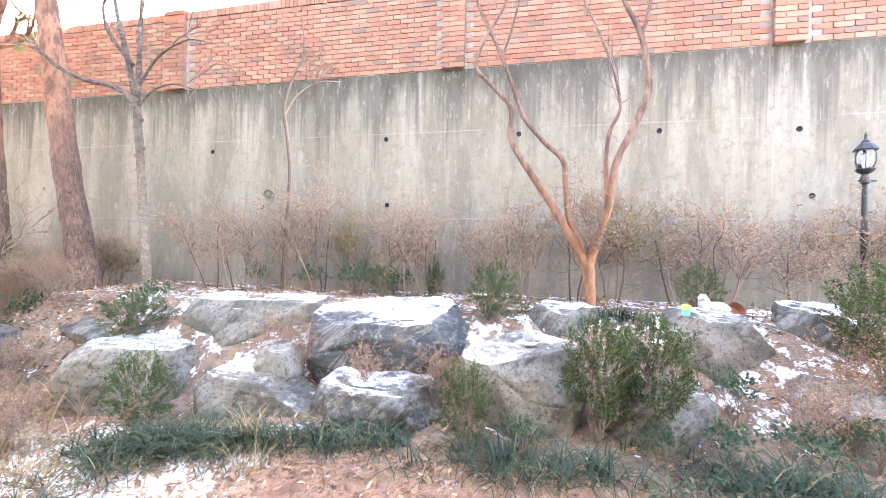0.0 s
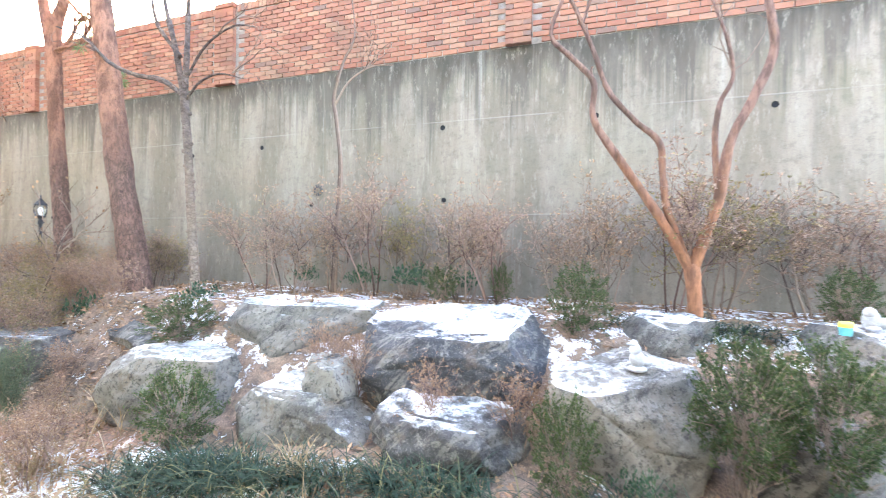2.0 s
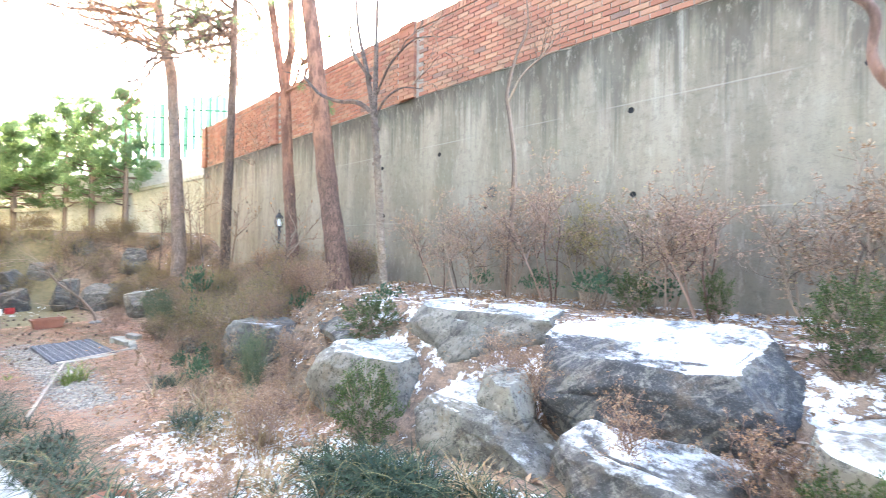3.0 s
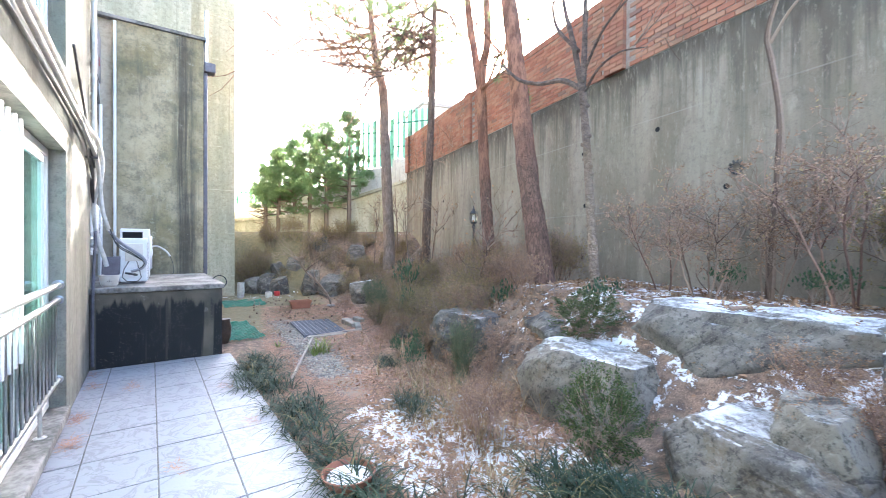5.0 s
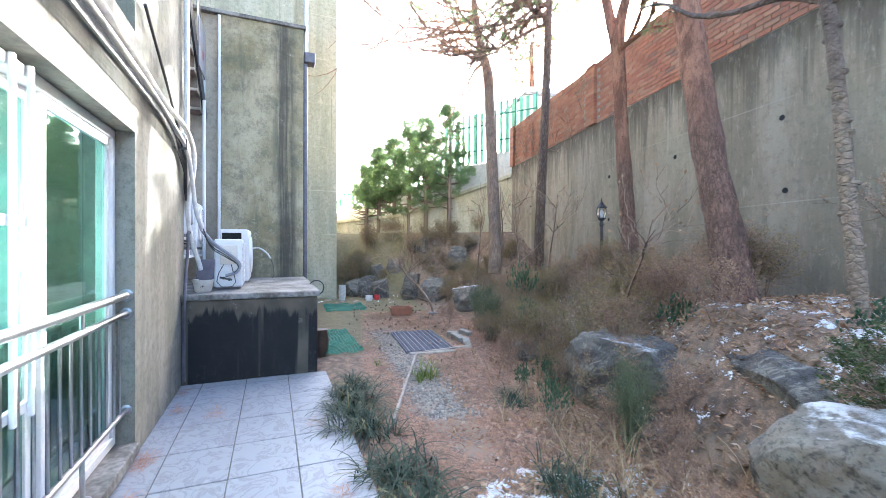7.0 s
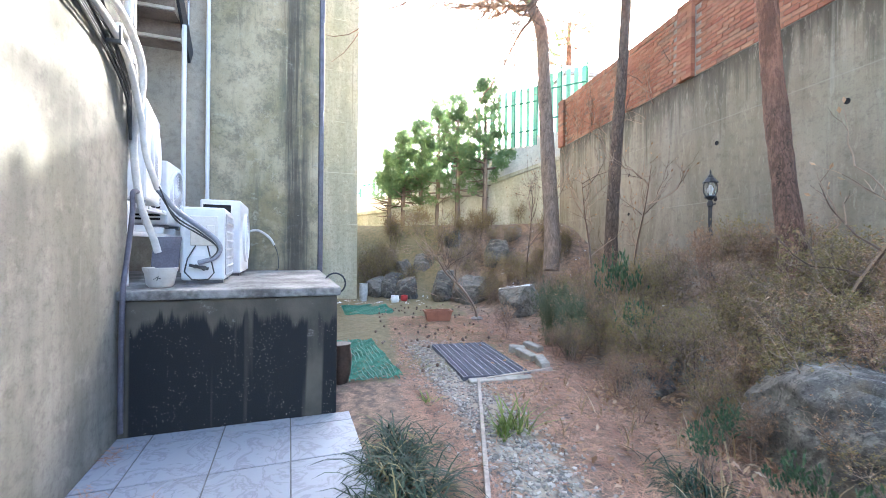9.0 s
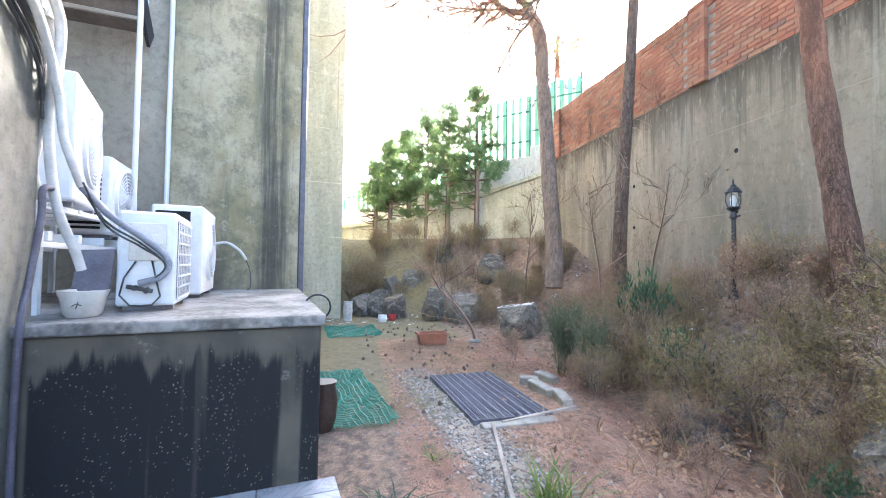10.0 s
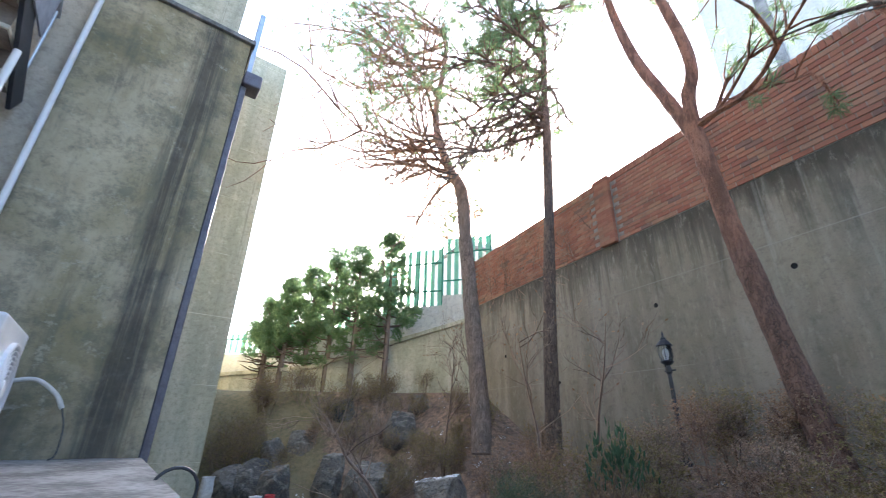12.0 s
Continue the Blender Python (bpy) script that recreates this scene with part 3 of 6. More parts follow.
# ---- the ground: one sheet ----
FRONT = [(60, 4.2), (8, 4.0), (2, 3.9), (-4, 3.55), (-6.5, 3.6), (-11.3, 3.9), (-13.6, 3.3), (-14.9, 0.9), (-16, -4), (-20, -60)]


def bank_distance(x, y):
    """How far a point lies behind the foot of the bank; negative in front of it."""
    best, sign = 1e9, -1.0
    for (ax, ay), (bx, by) in zip(FRONT, FRONT[1:]):
        dx, dy = bx - ax, by - ay
        t = min(1.0, max(0.0, ((x - ax) * dx + (y - ay) * dy) / (dx * dx + dy * dy)))
        d = math.hypot(x - ax - t * dx, y - ay - t * dy)
        if d < best:
            best, sign = d, (1.0 if (x - ax) * dy - (y - ay) * dx > 0 else -1.0)
    return best * sign


def ground_z(x, y):
    d = bank_distance(x, y)
    far, mid = step(-11.5, -14.5, x), step(-5.0, -7.0, x)
    height = 1.0 * (1 - mid) + 0.85 * mid
    height = height * (1 - far) + 1.95 * far
    width = 1.0 * (1 - mid) + 1.9 * mid
    width = width * (1 - far) + 2.6 * far
    slope = 0.30 * step(-4.2, -1.5, x) * step(1.6, 3.3, y)
    z = slope + (height - slope) * step(-0.2, width, d)
    wob = noise.noise((x * 1.3, y * 1.3, 0)) * 0.04 + noise.noise((x * 5, y * 5, 3)) * 0.015
    yard = Vector((x + 6.95, y + 0.38, 0))
    q = -math.sin(radians(11)) * yard.x + math.cos(radians(11)) * yard.y
    return z + wob * step(1.5, 2.2, q) - 0.03 * (1 - step(1.35, 1.7, q))


def build_ground():
    xs = [-400, -150, -70, -40, -30, -26] + list(np.arange(-24, 6.01, 0.12)) + [8, 12, 20, 40, 90, 200, 400]
    ys = [-400, -150, -60, -30, -15, -8, -5] + list(np.arange(-3, 6.61, 0.12)) + [7.5, 10, 15, 25, 45, 90, 200, 400]
    me_v, me_f, masks = [], [], []
    for y in ys:
        for x in xs:
            me_v.append((x, y, ground_z(x, y)))
            near = step(3.2, 4.2, y) * step(-5.0, -4.0, x) * (0.35 if 0.2 < x < 1.5 and y < 4.4 else 1.0)
            strip = step(1.9, 2.3, y) * (1 - step(3.2, 3.6, y)) * step(-5.3, -4.3, x) * (1 - step(-1.6, -0.9, x))
            far = step(-12.3, -13.5, x) * (1 - step(-14.2, -14.6, x)) * (1 - step(2.2, 3.0, y))
            snow = max(0.60 * near, 0.78 * strip, 0.45 * far, 0.30 * step(-5.6, -4.8, x), 0.42 * step(3.3, 4.0, y) * step(-8.0, -6.5, x), 0.30 * step(3.4, 4.2, y), 0.55 * step(4.1, 4.6, y) * step(-6.6, -5.4, x))
            gravel = max(0, 1 - abs((y - (2.0 + 0.10 * (x + 8))) / 0.38)) * step(-4.4, -5.2, x) * (1 - step(-9.6, -10.6, x))
            moss = 0.7 * step(-7.0, -9.0, x) * (1 - step(2.6, 3.4, y)) + 0.25
            masks.append((snow, 0.95 * gravel, moss, 1))
    w = len(xs)
    for j in range(len(ys) - 1):
        for i in range(w - 1):
            k = j * w + i
            me_f.append((k, k + 1, k + w + 1, k + w))
    me = bpy.data.meshes.new("ground")
    me.from_pydata(me_v, [], me_f)
    me.materials.append(M_GROUND)
    layer = me.color_attributes.new("mask", "FLOAT_COLOR", "POINT")
    layer.data.foreach_set("color", [c for m in masks for c in m])
    me.polygons.foreach_set("use_smooth", [True] * len(me.polygons))
    return thing("ground", "garden soil with pine litter, gravel and thin snow", "ground", None, "", me, "structure")


build_ground()

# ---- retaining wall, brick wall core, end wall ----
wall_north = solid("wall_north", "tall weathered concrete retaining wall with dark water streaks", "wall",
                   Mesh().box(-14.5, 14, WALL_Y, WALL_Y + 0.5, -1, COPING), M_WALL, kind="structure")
brick_wall = solid("wall_brick", "red brick garden wall on top of the concrete", "wall",
                   Mesh().box(-14.43, 14, WALL_Y, WALL_Y + 0.22, COPING - 0.002, BRICK_TOP - 0.01), M_MORTAR, kind="structure")
# No recess: a near-black disc stands for the shade inside each hole.
hole = Mesh()
hole.lathe([(0.032, -0.02), (0.032, 0.004), (0.029, 0.004), (0.027, 0.002), (0.0005, 0.002)], 14)
hole_mesh = hole.mesh("weep_hole", M_DARK)
for x, z in ((-4.65, 2.98), (-1.88, 3.06), (-0.09, 3.06), (1.56, 3.03), (3.0, 2.99), (-1.85, 2.16), (-3.78, 2.14), (3.13, 2.24), (-5.94, 2.11),
             (-5.98, 2.93), (-9.29, 2.81), (-7.6, 2.83), (-9.3, 2.0), (-11.4, 2.7), (-11.4, 1.95), (-6.0, 1.3), (-13.0, 2.6)):
    part("weep_hole", hole_mesh, M_DARK, wall_north, m=pose(x, WALL_Y, z, 90))
ring = Mesh()
for k in range(36):
    a = 2 * math.pi * k / 36
    ring.tube([(math.cos(a + i * 0.16) * (0.06 + 0.018 * math.cos(k * 1.7 + i)), -0.02 + 0.016 * math.sin(k * 1.7 + i), math.sin(a + i * 0.16) * (0.06 + 0.018 * math.cos(k * 1.7 + i))) for i in range(4)], 0.007, 4)
solid("twig_wreath", "small dark round wreath hung on the concrete wall", "wreath", ring, M_CABLE, pose(-3.66, WALL_Y - 0.012, 2.33))

E0, E1 = Vector((-14.5, 6.1, 0)), Vector((-26.5, -7.2, 0))
end_len = (E1 - E0).length
END = pose(E0.x, E0.y, 0, 0, 0, math.degrees(math.atan2(E1.y - E0.y, E1.x - E0.x)))
class Slope(Mesh):
    """Prisms whose top falls along their length, first fast and then slowly."""

    def fall(self, x, top):
        return top - 0.25 * min(x, 4.4) - 0.05 * max(0.0, x - 4.4)

    def run(self, x0, x1, y0, y1, top, low):
        for a, b in ((x0, 4.4), (4.4, x1)):
            k = len(self.v)
            for x in (a, b):
                z = self.fall(x, top)
                self.v += [(x, y0, low if low < 0 else z), (x, y1, low if low < 0 else z), (x, y1, z + max(0.0, low)), (x, y0, z + max(0.0, low))]
            self.f += [tuple(k + i for i in q) for q in ((0, 1, 5, 4), (1, 2, 6, 5), (2, 3, 7, 6), (3, 0, 4, 7), (3, 2, 1, 0), (4, 5, 6, 7))]
        return self


# The yellowed tone carries the end wall's shade in its colour.
wall_west = solid("wall_west", "pale concrete end wall below a green fence", "wall",
                  Slope().run(0, end_len, -0.5, 0, 3.65, -1).run(0, end_len, -0.56, 0.06, 3.652, 0.10), M_YELLOW, END, kind="structure")
tier = Mesh()
for k in range(-3, 12):
    tier.box(-0.4 + k * 1.5, 1.1 + k * 1.5, -1.8, -1.2, 1.5, 4.75 - 0.30 * max(0, k))
# Cream puts the sunlit look of this terrace into its colour.
solid("wall_terrace", "pale upper terrace wall behind the end wall", "wall", tier, M_CREAM, END, kind="structure")
fence = thing("sheet_fence", "green translucent sheet fence behind the junipers", "fence", END)
for k in range(22):
    x = -0.3 + k * 0.75
    base = 4.75 - 0.30 * int((x + 0.4) / 1.5)
    top = base + (1.9 if k < 5 else 0.7)
    for j in range(3):
        part("panel", Mesh().box(x + 0.23 * j, x + 0.23 * j + 0.13, -1.45, -1.44, base + 0.06, top), M_SHEET, fence)
    part("post", Mesh().box(x - 0.05, x - 0.005, -1.46, -1.41, base, top + 0.1), M_GREEN, fence)
    for z in (0.5, 1.4, 2.2):
        if base + z < top:
            part("rail", Mesh().box(x, x + 0.68, -1.435, -1.41, base + z, base + z + 0.04), M_GREEN, fence)
villa = thing("neighbour_house", "cream neighbouring house behind the brick wall", "house", pose(-23.0, 8.9, 0))
part("wall", Mesh().box(0, 2.8, 0, 6, 0, 8.45), M_CREAM, villa)
part("roof", Mesh().slab(-0.1, 2.9, -0.1, 6.1, 8.45, 8.6, 0.03), M_SLAB, villa)
part("parapet", Mesh().box(2.68, 2.8, 0, 6, 8.6, 8.85), M_CREAM, villa)
tower = thing("neighbour_block", "pale apartment block above the brick wall", "building", pose(-11.3, 14.3, 0, 0, 0, 0))
part("wall", Mesh().box(0, 14, 0, 8, 0, 19.0), M_CREAM, tower)
part("pilaster_strip", Mesh().box(1.6, 1.9, -0.06, 0, 0, 18.9), M_SLAB, tower, "grey joint strip")
part("roof", Mesh().slab(-0.2, 14.2, -0.2, 8.2, 19.0, 19.3, 0.03), M_SLAB, tower)

# ---- the house ----
house = solid("wall_house", "grey rendered house facade with water stains", "wall",
              Mesh().box(-0.15, 1.58, -0.30, 0, -0.2, 9.0).box(1.58, 5.3, -0.30, 0, 2.26, 2.96).box(1.58, 5.3, -0.30, 0, -0.2, 0.02)
              .box(1.58, 5.3, -0.30, 0, 5.1, 9.0), M_HOUSE, HOUSE, kind="structure")
solid("wall_house_side", "grey rendered return wall of the house", "wall", Mesh().box(5.3, 5.6, -2.5, 0, -0.2, 9.0), M_HOUSE, HOUSE, kind="structure")
solid("wall_house_rear", "grey rendered rear wall beside the patio", "wall", Mesh().box(5.6, 14, -2.8, -2.5, -0.2, 9.0), M_HOUSE, HOUSE, kind="structure")
solid("roof_house", "flat house roof", "roof", Mesh().box(-0.15, 5.6, -6, 0.0, 9.0, 9.2), M_SLAB, HOUSE, kind="structure")
solid("wall_room", "plain inner walls of the room behind the window", "wall",
      Mesh().box(1.2, 5.3, -2.6, -2.5, 0.05, 2.9).box(1.2, 1.3, -2.5, -0.30, 0.05, 2.9).box(1.2, 5.3, -2.5, -0.3, 2.9, 2.94), M_BEIGE, HOUSE, kind="structure")
solid("floor_room", "plain floor of the room behind the window", "floor", Mesh().box(1.3, 5.3, -2.5, -0.31, 0.02, 0.05), M_SLAB, HOUSE, kind="structure")
solid("ledge", "low concrete window ledge along the patio", "ledge", Mesh().slab(1.585, 5.3, -0.29, 0.03, 0.022, 0.10, 0.012), M_SLAB, HOUSE, kind="structure")


def window(name, label, p0, p1, z0, z1, q, sashes):
    w = thing(name, label, "window", HOUSE @ pose(0, q, 0), kind="structure")
    f = Mesh().slab(p0, p1, -0.05, 0.05, z1 - 0.06, z1, 0.006).slab(p0, p1, -0.05, 0.05, z0, z0 + 0.06, 0.006)
    f.slab(p0, p0 + 0.06, -0.05, 0.05, z0 + 0.061, z1 - 0.061, 0.006).slab(p1 - 0.06, p1, -0.05, 0.05, z0 + 0.061, z1 - 0.061, 0.006)
    part("window_frame", f, M_WHITE, w)
    n = (p1 - p0 - 0.12) / sashes
    for k in range(sashes):
        a, b, y = p0 + 0.062 + k * n, p0 + 0.058 + (k + 1) * n, 0.018 - 0.036 * (k % 2)
        s = Mesh().slab(a, b, y - 0.016, y + 0.016, z0 + 0.062, z0 + 0.12, 0.004).slab(a, b, y - 0.016, y + 0.016, z1 - 0.12, z1 - 0.062, 0.004)
        s.slab(a, a + 0.05, y - 0.016, y + 0.016, z0 + 0.121, z1 - 0.121, 0.004).slab(b - 0.05, b, y - 0.016, y + 0.016, z0 + 0.121, z1 - 0.121, 0.004)
        sash = part("sash", s, M_WHITE, w)
        g = part("pane", Mesh().box(a + 0.05, b - 0.05, y - 0.003, y + 0.003, z0 + 0.12, z1 - 0.12), M_GLASS, sash)
        g.visible_shadow = False
    return w


window("window_1", "green tinted sliding window with a white frame", 1.585, 5.295, 0.105, 2.255, -0.16, 4)
window("window_2", "upper window with a white frame", 1.585, 5.295, 2.965, 5.095, -0.16, 4)
cur = Mesh()
cpts = [(1.75 + 0.05 * i, -0.55 + 0.05 * math.sin(i * 1.1) + 0.02 * math.sin(i * 2.7)) for i in range(70)]
for (x, y), (x2, y2) in zip(cpts, cpts[1:]):
    k = len(cur.v)
    cur.v += [(x, y, 0.97), (x2, y2, 0.97), (x2, y2, 2.7), (x, y, 2.7)]
    cur.f.append((k, k + 1, k + 2, k + 3))
# Added low wall in dark slab colour, so the lower glass looks dim.
solid("wall_low", "added dark low wall inside that dims the lower glass", "wall", Mesh().box(1.6, 5.28, -0.52, -0.40, 0.0, 0.96), M_SLAB, HOUSE, kind="structure")
c_ob = solid("curtain", "pale pleated curtain behind the window glass", "curtain", cur, M_CURTAIN, HOUSE, smooth=True)

rail = thing("balcony_rail", "stainless steel window guard rail with upright bars", "railing", HOUSE @ pose(0, -0.05, 0))
for z, r, nm in ((1.125, 0.026, "top_rail"), (1.0, 0.021, "middle_rail"), (0.33, 0.017, "bottom_rail")):
    part(nm, Mesh().tube([(1.60, 0, z), (5.28, 0, z)], r, 14), M_STEEL, rail, smooth=True)
    part("end_cap", Mesh().lathe([(r + 0.016, 0), (r + 0.018, 0.006), (r + 0.004, 0.014)], 16), M_STEEL, rail, m=pose(1.583, 0, z, 0, 90, 0))
for k in range(30):
    part("bar", Mesh().tube([(1.72 + k * 0.12, 0, 0.34), (1.72 + k * 0.12, 0, 0.99)], 0.0085, 8), M_STEEL, rail, smooth=True)
for p in (2.31, 3.6, 4.9):
    post = part("post", Mesh().tube([(p, 0, 0.10), (p, 0, 0.33)], 0.013, 10), M_STEEL, rail, smooth=True)
    part("foot_plate", Mesh().lathe([(0.04, 0), (0.04, 0.006), (0.018, 0.014)], 14), M_STEEL, post, m=pose(p, 0, 0.102))
    part("spacer", Mesh().tube([(p, 0, 1.02), (p, 0, 1.10)], 0.012, 8), M_STEEL, rail)


def grille(name, label, p0, p1, z0, z1):
    g = thing(name, label, "window grille", HOUSE @ pose(0, -0.075, 0))
    for z in (z0 + 0.02, (z0 + z1) / 2 + 0.06, z1 - 0.05):
        part("cross_bar", Mesh().slab(p0, p1, -0.012, 0.012, z, z + 0.045, 0.004), M_WHITE, g)
    k = 0
    while p0 + 0.02 + k * 0.135 < p1 - 0.03:
        a = p0 + 0.02 + k * 0.135
        part("bar", Mesh().slab(a, a + 0.026, 0.013, 0.034, z0, z1, 0.006), M_WHITE, g)
        k += 1


grille("security_grille", "white metal security bars before the lower window", 2.78, 5.25, 0.75, 2.22)
grille("security_grille", "white metal security bars before the upper window", 2.45, 5.25, 3.0, 4.6)

# recess, platform, pier and rear building
solid("wall_recess", "beige rendered wall at the back of the equipment recess", "wall",
      Mesh().box(-2.49, -0.15, -1.10, -0.92, 0.96, 9.0), M_BEIGE, HOUSE, kind="structure")
solid("wall_pier", "dark mossy rendered pier beside the plinth", "wall", Mesh().box(-4.6, -2.5, 0.06, 1.38, -0.2, 5.20), M_PIER, HOUSE, kind="structure")
solid("wall_recess_end", "grey beige rendered wall under the stair", "wall", Mesh().box(-4.6, -2.56, -1.25, 0.057, -0.2, 5.20), M_RECESS, HOUSE, kind="structure")
solid("pier_cap", "thin concrete cap on the pier", "trim", Mesh().slab(-4.6, -2.46, -1.25, 1.42, 5.202, 5.26, 0.008), M_SLAB, HOUSE, kind="structure")
solid("wall_upper", "light rendered upper wall behind the pier", "wall", Mesh().box(-7.0, -3.4, -2.5, 1.25, 5.265, 9.0), M_YELLOW, HOUSE, kind="structure")
solid("wall_rear", "yellowed rendered wall of the rear wing", "wall", Mesh().box(-15, -7.0, -2.5, 2.57, -0.2, 9.3).box(-7.0, -4.6, -2.5, 1.3, -0.2, 5.2), M_YELLOW, HOUSE, kind="structure")
stair = thing("steel_stair", "steel outdoor stair seen from below with brown risers", "stair", HOUSE)
for k in range(9):
    p, z = -2.40 + 0.26 * k, 3.52 + 0.20 * k
    part("tread", Mesh().slab(p, p + 0.28, -0.91, -0.12, z, z + 0.035, 0.004), M_CREAMST, stair)
    part("riser", Mesh().box(p + 0.262, p + 0.278, -0.91, -0.125, z + 0.036, z + 0.199), M_BROWN, stair)
    part("soffit", Mesh().box(p + 0.03, p + 0.26, -0.91, -0.13, z - 0.012, z - 0.001), M_BROWN, stair)
part("stringer", Mesh().slab(-0.1, 3.0, -0.015, 0.015, -0.12, 0.12, 0.004, pose(-2.40, -0.095, 3.55, 0, -37.6, 0)), M_BLACK, stair, "dark steel side plate")
part("hand_rail", Mesh().tube([(-2.40, -0.095, 4.4), (-0.2, -0.095, 6.1)], 0.022, 10), M_STEEL, stair, smooth=True)
for k in range(4):
    part("baluster", Mesh().tube([(-2.35 + 0.65 * k, -0.095, 3.6 + 0.5 * k), (-2.35 + 0.65 * k, -0.095, 4.43 + 0.5 * k)], 0.012, 8), M_STEEL, stair)
part("side_sheet", Mesh().slab(-2.2, -1.6, -0.075, -0.06, 4.0, 4.7, 0.004), M_PVC, stair, "grey side panel")
part("sticker", Mesh().lathe([(0.07, 0), (0.07, 0.004)], 20), M_RED, stair, "round red sticker", m=pose(-1.9, -0.055, 4.25, -90) @ Matrix.Diagonal((0.6, 1, 1, 1)))
for p, q, z0 in ((-1.9, -0.04, 0.96), (-2.43, 0.10, 0.96)):
    solid("support_pole", "white painted vertical pipe up the recess", "pipe", Mesh().tube([(p, q, z0), (p, q, 3.6 if q < 0 else 5.15)], 0.023, 12), M_WHITE, HOUSE, smooth=True)
gut = thing("downpipe", "dark metal rain downpipe with a hopper on the pier", "downpipe", HOUSE)
part("pipe", Mesh().slab(-2.62, -2.54, 1.385, 1.45, 0.4, 4.65, 0.01), M_DOWN, gut)
part("hopper", Mesh().slab(-2.70, -2.48, 1.39, 1.58, 4.65, 4.83, 0.02), M_DOWN, gut)
part("upper_pipe", Mesh().slab(-2.62, -2.55, 1.40, 1.46, 4.84, 5.8, 0.01), M_STEEL, gut)
part("shoe", Mesh().tube([(-2.58, 1.42, 0.42), (-2.58, 1.43, 0.30), (-2.5, 1.5, 0.2)], 0.04, 8), M_WHITE, gut)

# plinth
plinth = thing("plinth", "concrete equipment plinth with black water stains", "plinth", HOUSE)
part("body", Mesh().slab(-2.49, 0, -1.24, 1.38, -0.1, 0.885, 0.012), M_PLINTH, plinth)
part("top_slab", Mesh().slab(-2.49, 0.025, -1.24, 1.405, 0.887, 0.95, 0.012), M_SLAB, plinth, "thin grey top slab with frost")


def aircon(m, w, d, h, label, grid):
    """An outdoor unit: w along its face, d deep, face towards local +y."""
    a = thing("air_conditioner", label, "air conditioner", m, "outdoor units")
    part("casing", Mesh().slab(0, w, 0, d, 0.03, h, 0.018), M_ACWHITE, a)
    for x in (0.08, w - 0.14):
        part("foot", Mesh().box(x, x + 0.06, 0.02, d - 0.02, 0, 0.03), M_PVC, a)
    if grid:
        part("fan_opening", Mesh().box(0.04, w - 0.03, d + 0.001, d + 0.004, 0.07, h - 0.05), M_VENT, a, "dark fan opening")
        for k in range(9):
            x = 0.045 + (w - 0.08) * k / 8
            part("grille_bar", Mesh().box(x - 0.006, x + 0.006, d + 0.005, d + 0.010, 0.06, h - 0.04), M_WHITE, a)
        for k in range(8):
            z = 0.07 + (h - 0.12) * k / 7
            part("grille_bar", Mesh().box(0.035, w - 0.025, d + 0.008, d + 0.013, z - 0.006, z + 0.006), M_WHITE, a)
    else:
        c = pose(w * 0.45, d, h * 0.52, -90)
        part("fan_opening", Mesh().lathe([(0.235, 0.001), (0.235, 0.008)], 32), M_PVC, a, "dark fan opening", m=c)
        part("fan_ring", Mesh().lathe([(0.262, 0), (0.262, 0.022), (0.245, 0.026), (0.238, 0.018), (0.238, 0.0)], 32), M_WHITE, a, m=c)
        for k in range(1, 9):
            rr = 0.027 * k
            part("grille_ring", Mesh().tube([(rr * math.cos(i * math.pi / 12), rr * math.sin(i * math.pi / 12), 0.022) for i in range(25)], 0.004, 4), M_WHITE, a, m=c)
        part("hub", Mesh().lathe([(0.05, 0.018), (0.05, 0.03), (0.03, 0.036)], 16), M_WHITE, a, m=c)
        for k in range(8):
            an = k * math.pi / 4
            part("spoke", Mesh().tube([(0.05 * math.cos(an), 0.05 * math.sin(an), 0.02), (0.24 * math.cos(an + 0.3), 0.24 * math.sin(an + 0.3), 0.02)], 0.004, 4), M_WHITE, a, m=c)
    return a


TOPZ = 0.952
ac1 = aircon(HOUSE @ pose(-1.06, 0.235, TOPZ, 0, 0, 2), 0.62, 0.30, 0.60, "off-white outdoor unit with a square grid grille on the plinth", True)
sd = Mesh().slab(0.621, 0.634, 0.06, 0.25, 0.30, 0.53, 0.006).slab(0.634, 0.642, 0.17, 0.23, 0.40, 0.46, 0.004)
part("service_panel", sd, M_CERAMIC, ac1, "beige service cover with a recess")
part("label_plate", Mesh().box(0.6205, 0.623, 0.06, 0.16, 0.22, 0.27), M_WHITE, ac1, "small printed rating plate")
part("valve", Mesh().tube([(0.620, 0.10, 0.14), (0.660, 0.10, 0.14)], 0.016, 8).tube([(0.620, 0.16, 0.13), (0.670, 0.16, 0.12)], 0.014, 8).tube([(0.650, 0.06, 0.15), (0.650, 0.19, 0.12)], 0.012, 6), M_CABLE, ac1, "dark copper valves")
part("cable_loop", Mesh().tube([(0.635, 0.10, 0.30), (0.660, 0.05, 0.2), (0.660, 0.03, 0.10), (0.660, 0.08, 0.04), (0.660, 0.14, 0.035)], 0.005, 6).tube(
    [(0.635, 0.18, 0.30), (0.660, 0.21, 0.18), (0.660, 0.23, 0.09), (0.660, 0.19, 0.04), (0.660, 0.13, 0.035)], 0.005, 6), M_CABLE, ac1, "thin black cables")
ac2 = aircon(HOUSE @ pose(-2.13, 0.22, TOPZ, 0, 0, 0), 0.80, 0.36, 0.75, "off-white outdoor unit with a round fan grille on the plinth", False)
part("coil_guard", Mesh().box(0.801, 0.806, 0.03, 0.27, 0.06, 0.70), M_DARK, ac2, "dark coil mesh")
